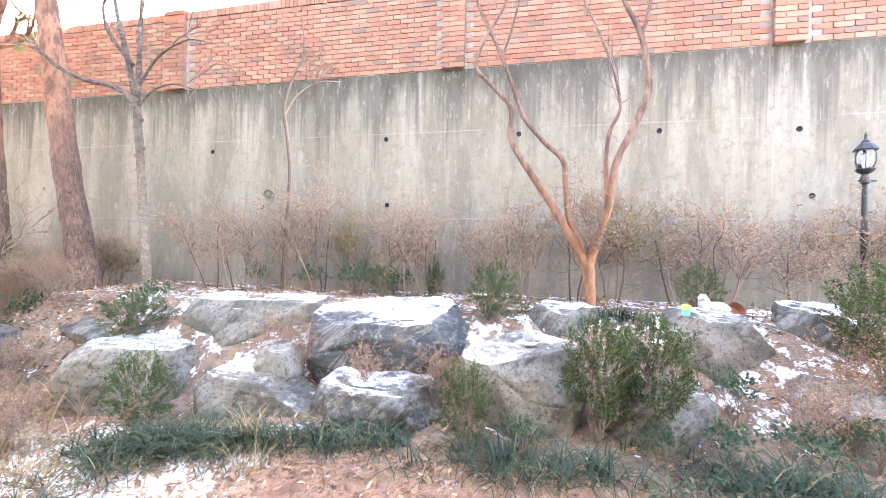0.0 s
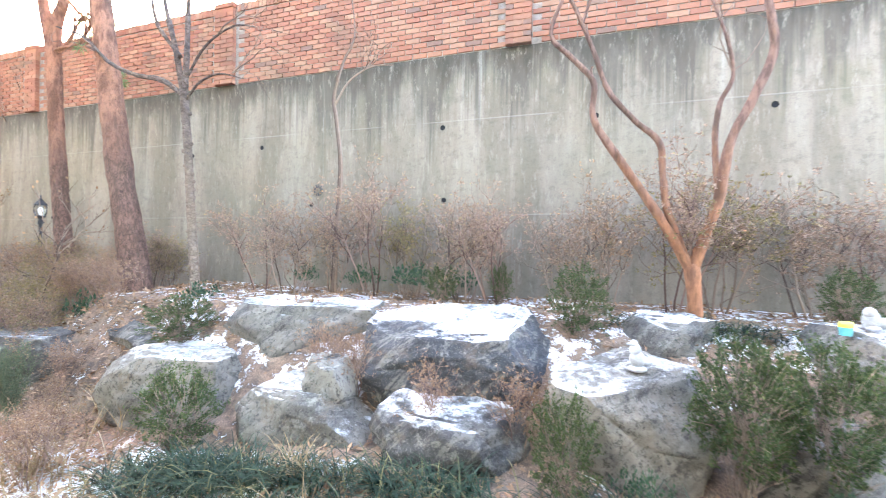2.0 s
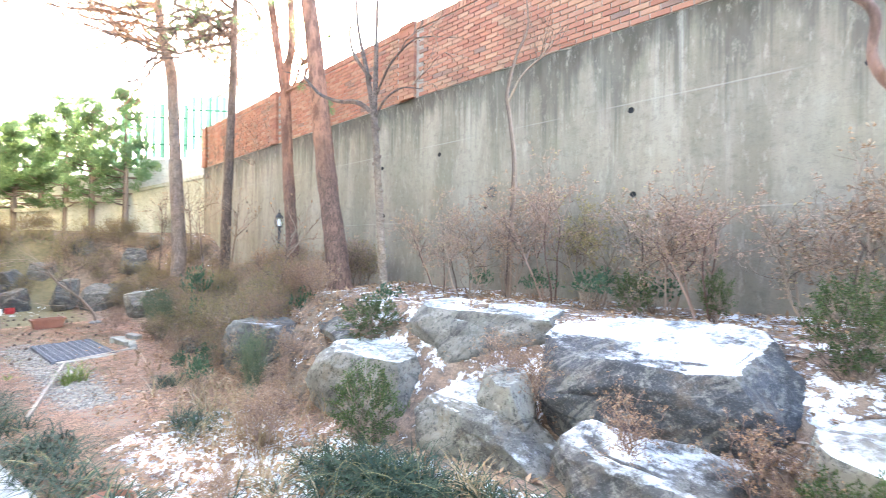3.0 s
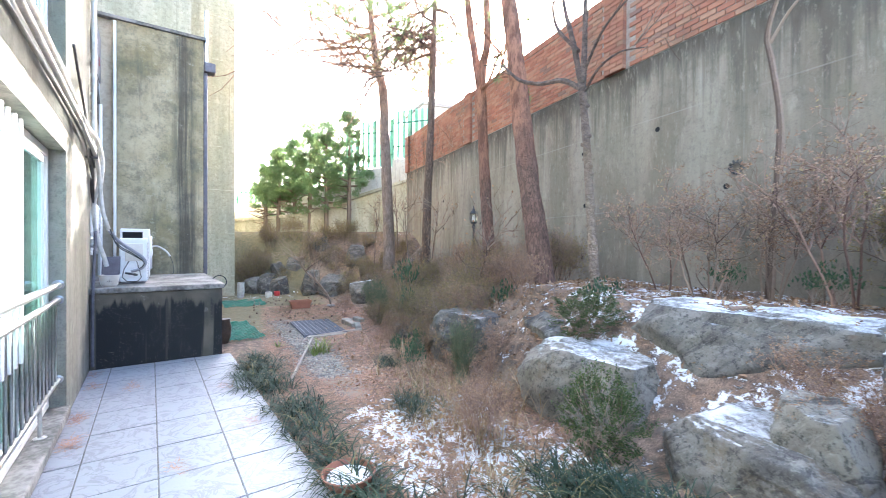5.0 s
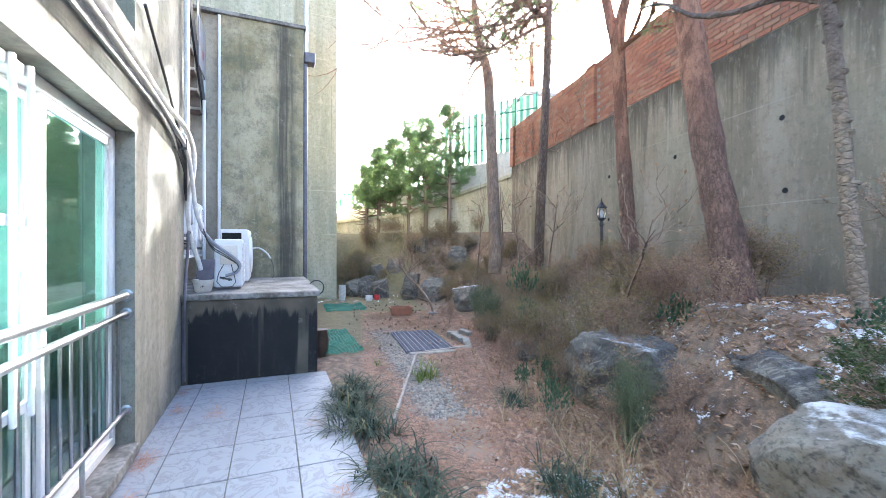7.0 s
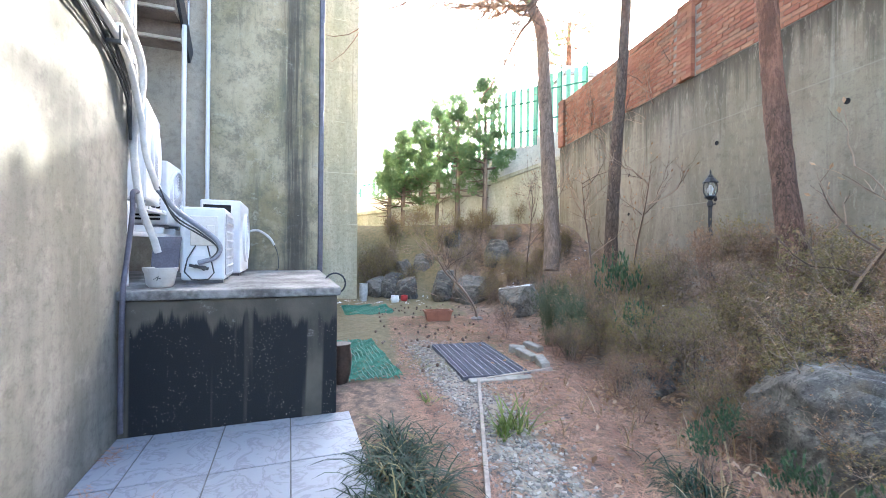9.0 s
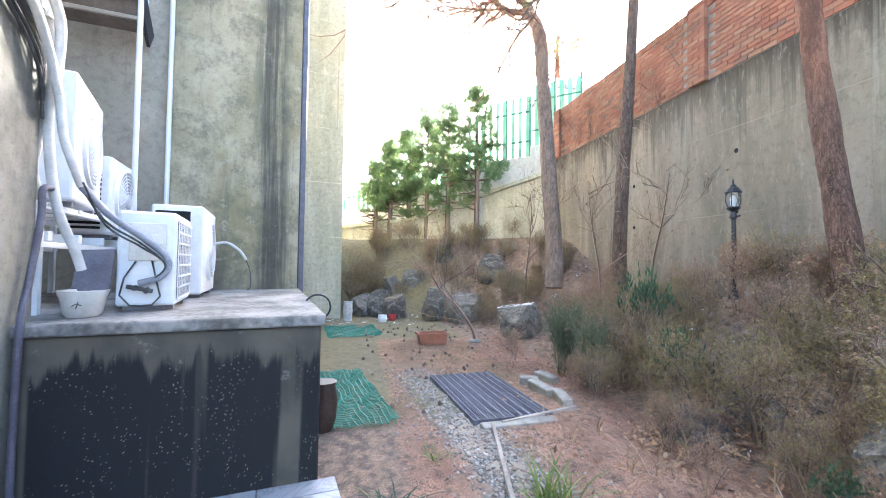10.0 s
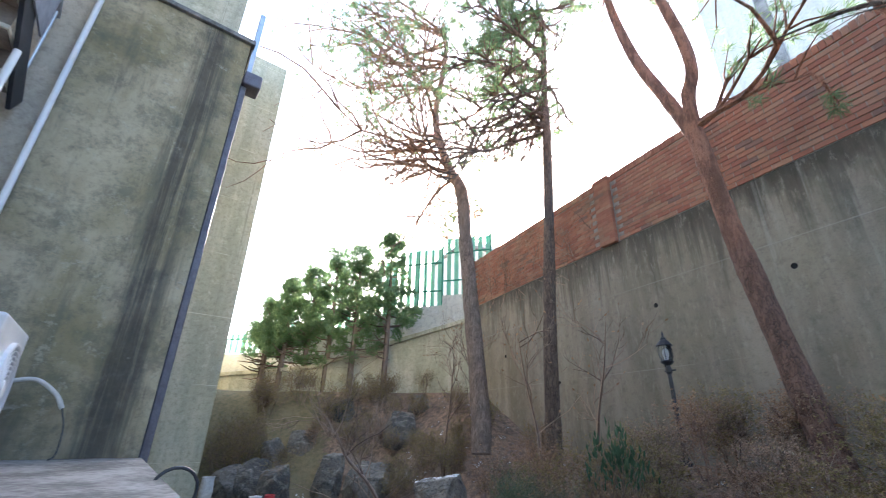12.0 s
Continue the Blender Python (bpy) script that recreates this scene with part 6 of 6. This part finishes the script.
for (x0, y0), (x1, y1) in (((-5.6, 1.74), (-7.76, 2.22)), ((-7.78, 2.30), (-8.02, 3.06))):
    L = math.hypot(x1 - x0, y1 - y0)
    solid("edging_board", "weathered wooden edging board along the gravel", "board", Mesh().slab(0, L, -0.014, 0.014, -0.03, 0.04, 0.005), M_WOOD, pose(x0, y0, 0.0, 0, 0, math.degrees(math.atan2(y1 - y0, x1 - x0))), "edging boards")
for x, y, a, w in ((-8.82, 2.96, 75, 0.10), (-8.55, 2.98, 12, 0.17), (-8.22, 3.04, -8, 0.15), (-8.9, 3.2, 20, 0.14)):
    solid("broken_kerb", "broken pale piece of concrete edging", "kerb stone", Mesh().slab(-w, w, -0.05, 0.05, -0.03, 0.085, 0.014), M_KERB, pose(x, y, ground_z(x, y), 5, 3, a), "broken edging")
solid("kerb_strip", "low pale concrete strip at the edge of the grating", "kerb stone", Mesh().slab(-0.06, 0.06, -0.32, 0.32, -0.04, 0.03, 0.012), M_KERB, pose(-7.78, 2.45, 0.0, 0, 0, 5), "broken edging")
bowl = thing("plant_saucer", "brown clay saucer half filled with snow", "saucer", pose(-3.42, 1.92, ground_z(-3.42, 1.92)))
part("dish", Mesh().lathe([(0.11, 0), (0.15, 0.05), (0.165, 0.09), (0.155, 0.092), (0.135, 0.055)], 28), M_TERRA, bowl, smooth=True)
part("snow", Mesh().lathe([(0.13, 0.05), (0.132, 0.062), (0.02, 0.07)], 24), plain("old_snow", (0.80, 0.81, 0.84), (0.88, 0.89, 0.91), 8, 0.7), bowl, "white snow", True)
urn = thing("clay_urn", "dark brown clay jar beside the plinth", "jar", HOUSE @ pose(-0.75, 1.50, -0.02))
part("body", Mesh().lathe([(0.06, 0), (0.09, 0.1), (0.10, 0.24), (0.08, 0.34), (0.09, 0.37), (0.07, 0.37)], 24), M_URN, urn, smooth=True)
hg = Mesh()
hg.tube([(0.0, 0.10 * math.cos(a * 0.35), 0.10 * math.sin(a * 0.35)) for a in range(19)], 0.008, 6).tube([(0, 0, -0.1), (0, 0.01, -0.5)], 0.008, 6)
solid("wire_hoop", "black wire plant hoop leaning on the plinth", "hoop", hg, M_BLACK, HOUSE @ pose(-0.9, 1.45, 0.90))
for nm, lab, mt, x, y, rad, h in (("bucket", "small red plastic bucket on the snow", M_RED, -13.7, 1.92, 0.085, 0.13), ("bucket", "white plastic tub on the snow", M_WHITE, -13.6, 1.7, 0.10, 0.15), ("stone_jar", "pale stone garden ornament beside the rear wing", M_STATUE, -13.95, 0.98, 0.10, 0.42)):
    solid(nm, lab, "bucket" if nm == "bucket" else "ornament", Mesh().lathe([(rad * 0.8, 0), (rad, h * 0.5), (rad * 0.9, h * 0.95), (rad, h), (rad * 0.85, h), (rad * 0.75, h * 0.6)], 20), mt, pose(x, y, ground_z(x, y) - 0.005))


def garden_lamp(x, y, z, h):
    l = thing("garden_lamp", "black iron garden lamp post with a glass lantern", "lamp post", pose(x, y, z) @ Matrix.Diagonal((0.78, 0.78, 1, 1)), "garden lamps")
    s = h - 0.42
    part("post", Mesh().lathe([(0.09, -0.1), (0.09, 0.03), (0.06, 0.08), (0.042, 0.14), (0.036, 0.2), (0.036, s * 0.55), (0.046, s * 0.56), (0.046, s * 0.6), (0.034, s * 0.62), (0.03, s - 0.1), (0.05, s - 0.08), (0.05, s - 0.04), (0.03, s)], 14), M_BLACK, l, smooth=True)
    part("cross_bar", Mesh().tube([(-0.07, 0, s - 0.06), (0.12, 0, s - 0.06)], 0.010, 8), M_BLACK, l)
    part("gallery", Mesh().lathe([(0.03, s), (0.085, s + 0.03), (0.10, s + 0.05), (0.092, s + 0.06)], 8), M_BLACK, l)
    g = part("glass", Mesh().lathe([(0.075, s + 0.062), (0.10, s + 0.12), (0.10, s + 0.2), (0.085, s + 0.235)], 12), M_CLEAR, l, smooth=True)
    g.visible_shadow = False
    for k in range(6):
        a = k * math.pi / 3
        part("cage_bar", Mesh().tube([(0.08 * math.cos(a), 0.08 * math.sin(a), s + 0.06), (0.107 * math.cos(a), 0.107 * math.sin(a), s + 0.12), (0.107 * math.cos(a), 0.107 * math.sin(a), s + 0.2), (0.09 * math.cos(a), 0.09 * math.sin(a), s + 0.24)], 0.006, 5), M_BLACK, l)
    part("bulb", Mesh().lathe([(0.015, s + 0.06), (0.03, s + 0.12), (0.034, s + 0.16), (0.015, s + 0.2)], 12), M_WHITE, l, smooth=True)
    part("roof", Mesh().lathe([(0.12, s + 0.235), (0.125, s + 0.245), (0.07, s + 0.30), (0.045, s + 0.315), (0.045, s + 0.33), (0.02, s + 0.35), (0.012, s + 0.37), (0.018, s + 0.385), (0.004, s + 0.42)], 8), M_BLACK, l)


garden_lamp(-9.05, 5.79, ground_z(-9.05, 5.79), 2.37 - ground_z(-9.05, 5.79))
garden_lamp(3.3, 5.6, ground_z(3.3, 5.6), 2.80 - ground_z(3.3, 5.6))


def lumps(balls):
    """One carved body out of overlapping rounded lumps (centre, radii)."""
    m = Mesh()
    for (x, y, z), (a, b, c) in balls:
        bm = bmesh.new()
        bmesh.ops.create_icosphere(bm, subdivisions=3, radius=1)
        for v in bm.verts:
            v.co = Vector((x + v.co.x * a, y + v.co.y * b, z + v.co.z * c)) * (1 + 0.03 * noise.noise(v.co * 5))
        m.take(bm)
    return m


solid("bird_statue", "small white stone bird on a round base", "statue", lumps((((0, 0, 0.02), (0.055, 0.05, 0.022)), ((0, 0, 0.075), (0.045, 0.04, 0.05)), ((-0.012, 0, 0.13), (0.032, 0.03, 0.04)), ((-0.02, 0, 0.165), (0.022, 0.02, 0.024)), ((-0.045, 0, 0.163), (0.016, 0.008, 0.007)), ((0.045, 0, 0.06), (0.04, 0.02, 0.018)))), M_STATUE, pose(0.11, 3.88, top_of(perch, 0.11, 3.88) - 0.01, 0, 0, 10), smooth=True)
solid("lion_statue", "carved pale stone lion lying on the flat boulder", "statue", lumps((((0.05, 0, 0.08), (0.17, 0.07, 0.07)), ((-0.12, 0, 0.12), (0.09, 0.08, 0.11)), ((-0.15, -0.02, 0.2), (0.065, 0.06, 0.06)), ((-0.20, -0.03, 0.185), (0.03, 0.03, 0.028)), ((-0.14, -0.07, 0.03), (0.08, 0.03, 0.03)), ((-0.14, 0.06, 0.03), (0.08, 0.03, 0.03)), ((0.17, -0.06, 0.05), (0.08, 0.04, 0.05)), ((0.22, 0.02, 0.06), (0.03, 0.03, 0.05)))), M_STATUE, pose(1.56, 4.5, top_of(slab_rock, 1.56, 4.5, 0.12) - 0.015, 0, 0, 8) @ Matrix.Diagonal((0.52, 0.52, 0.56, 1)), smooth=True)
cup = thing("toy_cup", "small yellow and turquoise plastic cup on the boulder", "toy", pose(1.34, 4.42, top_of(slab_rock, 1.34, 4.42) - 0.004))
part("cup", Mesh().lathe([(0.03, 0), (0.036, 0.05)], 16), M_CYAN, cup)
part("lid", Mesh().lathe([(0.038, 0.051), (0.038, 0.075), (0.03, 0.085)], 16), M_YELP, cup, "yellow lid")
solid("clay_shard", "broken brown clay pot among the leaves", "pot shard", Mesh().lathe([(0.12, 0), (0.15, 0.14), (0.14, 0.14), (0.11, 0.02)], 16), M_TERRA, pose(1.95, 5.1, 1.02, 55, 0, 20) @ Matrix.Diagonal((0.55, 0.55, 0.55, 1)), smooth=True)


# ---- what nobody could count ----
def blades(mesh, x, y, z, r, count, length, lean, width, low=0.9, high=1.45):
    for _ in range(count):
        a, l = r.uniform(0, 6.28), length * r.uniform(0.6, 1.2)
        d = Vector((math.cos(a), math.sin(a), 0))
        side = Vector((-d.y, d.x, 0)) * width * 0.5
        p, k = Vector((x + r.uniform(-0.04, 0.04), y + r.uniform(-0.04, 0.04), z - 0.02)), len(mesh.v)
        el = r.uniform(low, high)
        for i in range(5):
            w = (1, 1, 0.85, 0.6, 0.08)[i]
            mesh.v += [tuple(p - side * w), tuple(p + side * w)]
            p = p + (d * math.cos(el) + Vector((0, 0, math.sin(el)))) * l / 4
            el -= lean * r.uniform(0.6, 1.1)
        mesh.f += [(k + 2 * i, k + 2 * i + 1, k + 2 * i + 3, k + 2 * i + 2) for i in range(4)]


r = random.Random(31)
gm = Mesh()
for k in range(215):
    p = r.choice((0.85, 1.15, 1.5, 1.8, 2.3, 2.7, 3.0, 3.5, 3.9, 4.3, 4.8, 5.3, 5.8)) + r.gauss(0, 0.17)
    w = HOUSE @ Vector((p, 1.62 + r.gauss(0, 0.09) + 0.05 * math.sin(p * 3), 0))
    blades(gm, w.x, w.y, ground_z(w.x, w.y), r, 13, 0.34, 0.5, 0.010, 0.25, 1.15)
solid("border_grass", "dark green lilyturf tufts spilling over the patio edge", "grass", gm, M_GRASS, kind="stuff")
gm = Mesh()
for cx, cy, cs, n in ((-2.5, 2.9, 0.22, 60), (-2.1, 3.0, 0.2, 55), (-1.7, 3.08, 0.16, 40), (-1.15, 3.2, 0.12, 22), (-0.85, 3.25, 0.09, 14), (-0.35, 3.2, 0.2, 12), (0.1, 3.2, 0.22, 20), (0.6, 3.18, 0.28, 26), (1.2, 3.2, 0.3, 30), (1.8, 3.25, 0.3, 30), (2.4, 3.3, 0.25, 20)):
    for _ in range(n):
        x, y = cx + r.gauss(0, cs), cy + r.gauss(0, cs * 0.45)
        blades(gm, x, y, ground_z(x, y), r, 14, 0.29, 0.45, 0.0075, 0.35, 1.25)
for x, y, s in ((0.6, 4.75, 0.12), (0.3, 4.8, 0.2), (0.95, 4.75, 0.2), (-4.35, 2.7, 0.22), (-5.9, 2.9, 0.15), (-6.0, 1.25, 0.06)):
    for _ in range(int(s * 130)):
        xx, yy = x + r.gauss(0, s * 0.7), y + r.gauss(0, s * 0.45)
        blades(gm, xx, yy, ground_z(xx, yy), r, 13, 0.25, 0.5, 0.0075, 0.3, 1.2)
solid("garden_grass", "dark green lilyturf clumps before the boulders", "grass", gm, M_GRASS, kind="stuff")
gm = Mesh()
for x, y, s, n, l in ((-3.9, 2.75, 0.3, 16, 0.3), (-3.2, 2.6, 0.3, 12, 0.25), (-4.6, 3.0, 0.35, 18, 0.42), (-5.2, 3.1, 0.3, 12, 0.42), (-6.6, 3.0, 0.5, 10, 0.3), (-4.3, 3.5, 0.3, 12, 0.4), (-1.45, 2.85, 0.08, 6, 0.25), (-3.7, 3.0, 0.3, 7, 0.42), (-5.8, 3.2, 0.4, 5, 0.4), (-7.0, 3.2, 0.4, 6, 0.42), (-2.4, 2.35, 0.3, 7, 0.2), (-3.5, 2.95, 0.22, 14, 0.5), (-1.62, 3.12, 0.05, 9, 0.3), (-2.75, 2.5, 0.3, 10, 0.25)):
    for _ in range(n):
        xx, yy = x + r.gauss(0, s), y + r.gauss(0, s * 0.5)
        blades(gm, xx, yy, ground_z(xx, yy), r, 6, l, 0.35, 0.006)
solid("dry_grass", "bleached dry grass stalks among the snow", "grass", gm, M_STRAW, kind="stuff")

gm = Mesh()
for x, y, n, l in ((-6.75, 2.2, 5, 0.30), (-6.6, 2.12, 3, 0.22), (-7.3, 1.75, 2, 0.12)):
    for _ in range(n):
        xx, yy = x + r.gauss(0, 0.05), y + r.gauss(0, 0.03)
        blades(gm, xx, yy, ground_z(xx, yy), r, 9, l, 0.3, 0.014, 0.8, 1.5)
solid("young_sprouts", "yellow-green young blades beside the edging board", "grass", gm, M_SPROUT, kind="stuff")

lm = Mesh()
for k in range(20000):
    t = r.random()
    if t < 0.16:
        x, y = r.uniform(-7.5, -3.4), r.uniform(3.1, 4.4)
    elif t < 0.24:
        x, y = r.uniform(-4.6, -1.2), r.uniform(2.1, 3.3)
    elif t < 0.58:
        x, y = r.uniform(-6.6, 3.6), r.uniform(4.0, 6.0)
    elif t < 0.84:
        x, y = r.uniform(-5.5, 2.8), r.gauss(2.9, 0.45)
    else:
        x, y = r.uniform(-10.5, -4.3), r.uniform(2.2, 5.9)
    z = ground_z(x, y)
    d = Vector((r.uniform(-1, 1), r.uniform(-1, 1), r.uniform(-0.1, 0.45)))
    lm.leaf(Vector((x, y, z + 0.006)), d, Vector((r.uniform(-0.5, 0.5), r.uniform(-0.5, 0.5), 1)), r.uniform(0.025, 0.075), r.uniform(0.014, 0.036))
solid("leaf_litter", "dry brown fallen leaves scattered over soil and snow", "leaves", lm, M_DRYLEAF, kind="stuff")
nm = Mesh()
for k in range(84000):
    if k % 3:
        x, y = r.uniform(-11.5, -3.0), r.uniform(1.5, 3.6)
    else:
        x, y = r.uniform(-2.4, 3.0), r.gauss(2.6, 0.32)
    q = -math.sin(radians(11)) * (x + 6.95) + math.cos(radians(11)) * (y + 0.38)
    if q < 1.6 or (-4.7 < x < -1.4 and 2.1 < y < 3.3 and r.random() < 0.75) or (-9.3 < x < -5.6 and abs(y - (2.0 + 0.10 * (x + 8))) < 0.26 and r.random() < 0.85) or (-9.25 < x < -7.85 and 2.0 < y < 2.75):
        continue
    a = r.uniform(0, 6.28)
    nm.leaf(Vector((x, y, ground_z(x, y) + r.uniform(0.003, 0.014))), Vector((math.cos(a), math.sin(a), r.uniform(-0.05, 0.15))), Vector((0, 0, 1)), r.uniform(0.06, 0.12), 0.004)
for p0, q0, n0 in ((1.74, 0.06, 110), (2.27, 0.08, 120), (0.8, 0.08, 70), (1.0, 0.40, 60), (3.1, 0.7, 40), (2.6, 1.25, 50), (3.6, 0.3, 50), (0.3, 0.05, 50), (1.5, 1.2, 40)):
    for k in range(n0):
        w = HOUSE @ Vector((p0 + r.gauss(0, 0.06), q0 + abs(r.gauss(0, 0.04)), 0.006 + r.uniform(0, 0.012)))
        a = r.uniform(0, 6.28)
        nm.leaf(w, Vector((math.cos(a), math.sin(a), r.uniform(0, 0.2))), Vector((0, 0, 1)), r.uniform(0.06, 0.11), 0.004)
solid("needle_litter", "fallen reddish pine needles over the soil", "pine needles", nm, plain("fallen_needles", (0.26, 0.125, 0.08), (0.50, 0.29, 0.19), 3, 0.8), kind="stuff")
gm = Mesh()
for k in range(2600):
    x = r.uniform(-9.6, -5.6)
    y = 2.0 + 0.10 * (x + 8) + r.gauss(0, 0.19)
    s = r.uniform(0.005, 0.014)
    gm.box(-s, s, -s * r.uniform(0.5, 1), s * r.uniform(0.5, 1), -s * 0.5, s * 0.6, pose(x, y, ground_z(x, y) + 0.003, r.uniform(-25, 25), r.uniform(-25, 25), r.uniform(0, 360)))
solid("gravel", "loose grey gravel along the path", "gravel", gm, leafy("grey_gravel", (0.20, 0.182, 0.16), (0.40, 0.365, 0.315), (0.50, 0.46, 0.40), 0.85), kind="stuff")
cm = Mesh()
for k in range(120):
    x, y = r.uniform(-13, -8), r.uniform(1.2, 3.4)
    cm.lathe([(0.006, -0.012), (0.018, 0.0), (0.02, 0.012), (0.008, 0.03)], 7, (x, y, ground_z(x, y) + 0.01))
solid("pine_cones", "small dark pine cones on the path", "pine cones", cm, M_TWIG, kind="stuff")

vm, tips = Mesh(), []
for k in range(34):
    x, z = r.uniform(-14.3, -9.8), r.uniform(3.4, 4.4)
    for _ in range(2):
        twigs(vm, (x, 6.06, z), (r.uniform(-1, 0.4), 0, r.uniform(0.3, 1)), 0.8, 0.007, 1, r, tips, 0.5, 4, 4, 0.1)
vm.v = [(a, min(6.082, max(6.03, b)), c) for a, b, c in vm.v]
solid("dead_vine", "leafless brown creeper spread over the brick wall", "creeper", vm, M_TWIG, kind="stuff")


def thin_tree(x, y, h, seed, lean):
    t = thing("young_tree", "thin bare young tree with curving branches", "tree")
    r2, tm, tw, tips = random.Random(seed), Mesh(), Mesh(), []
    z = ground_z(x, y)
    line = limb(tm, [(x, y, z - 0.1), (x + lean * 0.2, y, z + h * 0.35), (x + lean * 0.7, y, z + h * 0.7), (x + lean, y, z + h)], [0.024, 0.02, 0.013, 0.005], 7, 0.1, seed)
    for k in range(9):
        b = line[int(len(line) * r2.uniform(0.3, 0.95))]
        twigs(tw, b, (r2.uniform(-1, 1), r2.uniform(-0.6, 0.6), 0.6), h * 0.33, 0.009, 2, r2, tips, 0.5, 3, 4, 0.15)
    lm = Mesh()
    for p, d in tips:
        if r2.random() < 0.25:
            lm.leaf(p, d, rand_dir(r2), 0.05, 0.025)
    part("stem", tm, M_TWIG, t, smooth=True)
    part("branchwork", tw, M_TWIG, t, kind="stuff")
    part("foliage", lm, M_DRYLEAF, t, kind="stuff")


thin_tree(-10.2, 4.7, 2.0, 91, -0.4)
thin_tree(-9.6, 5.0, 1.8, 92, 0.4)
thin_tree(-12.4, 4.4, 1.7, 93, 0.3)
thin_tree(-13.0, 5.3, 2.0, 94, -0.3)
thin_tree(-6.4, 4.4, 1.3, 95, 0.5)

# ---- bricks, last ----
COURSE, BRICK_L = 0.0665, 0.2
PILASTERS = ((-14.5, -14.2), (-10.05, -9.72), (-5.51, -5.15), (-1.11, -0.80), (2.71, 3.04), (7.1, 7.45))
brick_mesh = Mesh().slab(-0.094, 0.094, -0.012, 0.05, -0.028, 0.028, 0.004).mesh("brick", M_BRICK)
rest = Mesh()


def lay(x, z, y=WALL_Y, w=BRICK_L, single=False):
    dy, dz = rng.uniform(-0.003, 0.003), rng.uniform(-0.0015, 0.0015)
    if single:
        part("brick", brick_mesh, M_BRICK, brick_wall, m=pose(x, y + dy, z + dz, 0, 0, rng.uniform(-0.6, 0.6)))
    else:
        rest.box(x - w / 2 + 0.006, x + w / 2 - 0.006, y - 0.012 + dy, y + 0.05, z - 0.028 + dz, z + 0.028 + dz)


for row in range(16):
    z = COPING + 0.038 + row * COURSE
    x = -14.4 + (0.1 if row % 2 else 0.0)
    while x < 5.5:
        if not any(a - 0.09 < x < b + 0.09 for a, b in PILASTERS):
            lay(x, z, single=-3.0 < x < 0.45)
        x += BRICK_L
    for a, b in PILASTERS:
        w = b - a
        cut = (2 / 3, 1 / 3) if row % 2 else (1 / 3, 2 / 3)
        lay(a + w * cut[0] / 2, z, WALL_Y - 0.06, w * cut[0])
        lay(b - w * cut[1] / 2, z, WALL_Y - 0.06, w * cut[1])
x = -14.45
while x < 5.5:
    rest.box(x + 0.004, x + 0.063, WALL_Y - 0.018, WALL_Y + 0.2, BRICK_TOP - 0.115, BRICK_TOP + rng.uniform(-0.012, 0.004))
    x += 0.067
part("brickwork", rest, M_BRICK, brick_wall, kind="stuff")
for a, b in PILASTERS:
    part("pilaster", Mesh().box(a + 0.012, b - 0.012, WALL_Y - 0.062, WALL_Y + 0.02, COPING + 0.004, BRICK_TOP - 0.06), M_BRICK, brick_wall)
    part("pilaster_top", Mesh().slab(a - 0.003, b + 0.003, WALL_Y - 0.075, WALL_Y + 0.2, BRICK_TOP - 0.06, BRICK_TOP + 0.008, 0.006), M_BRICK, brick_wall)
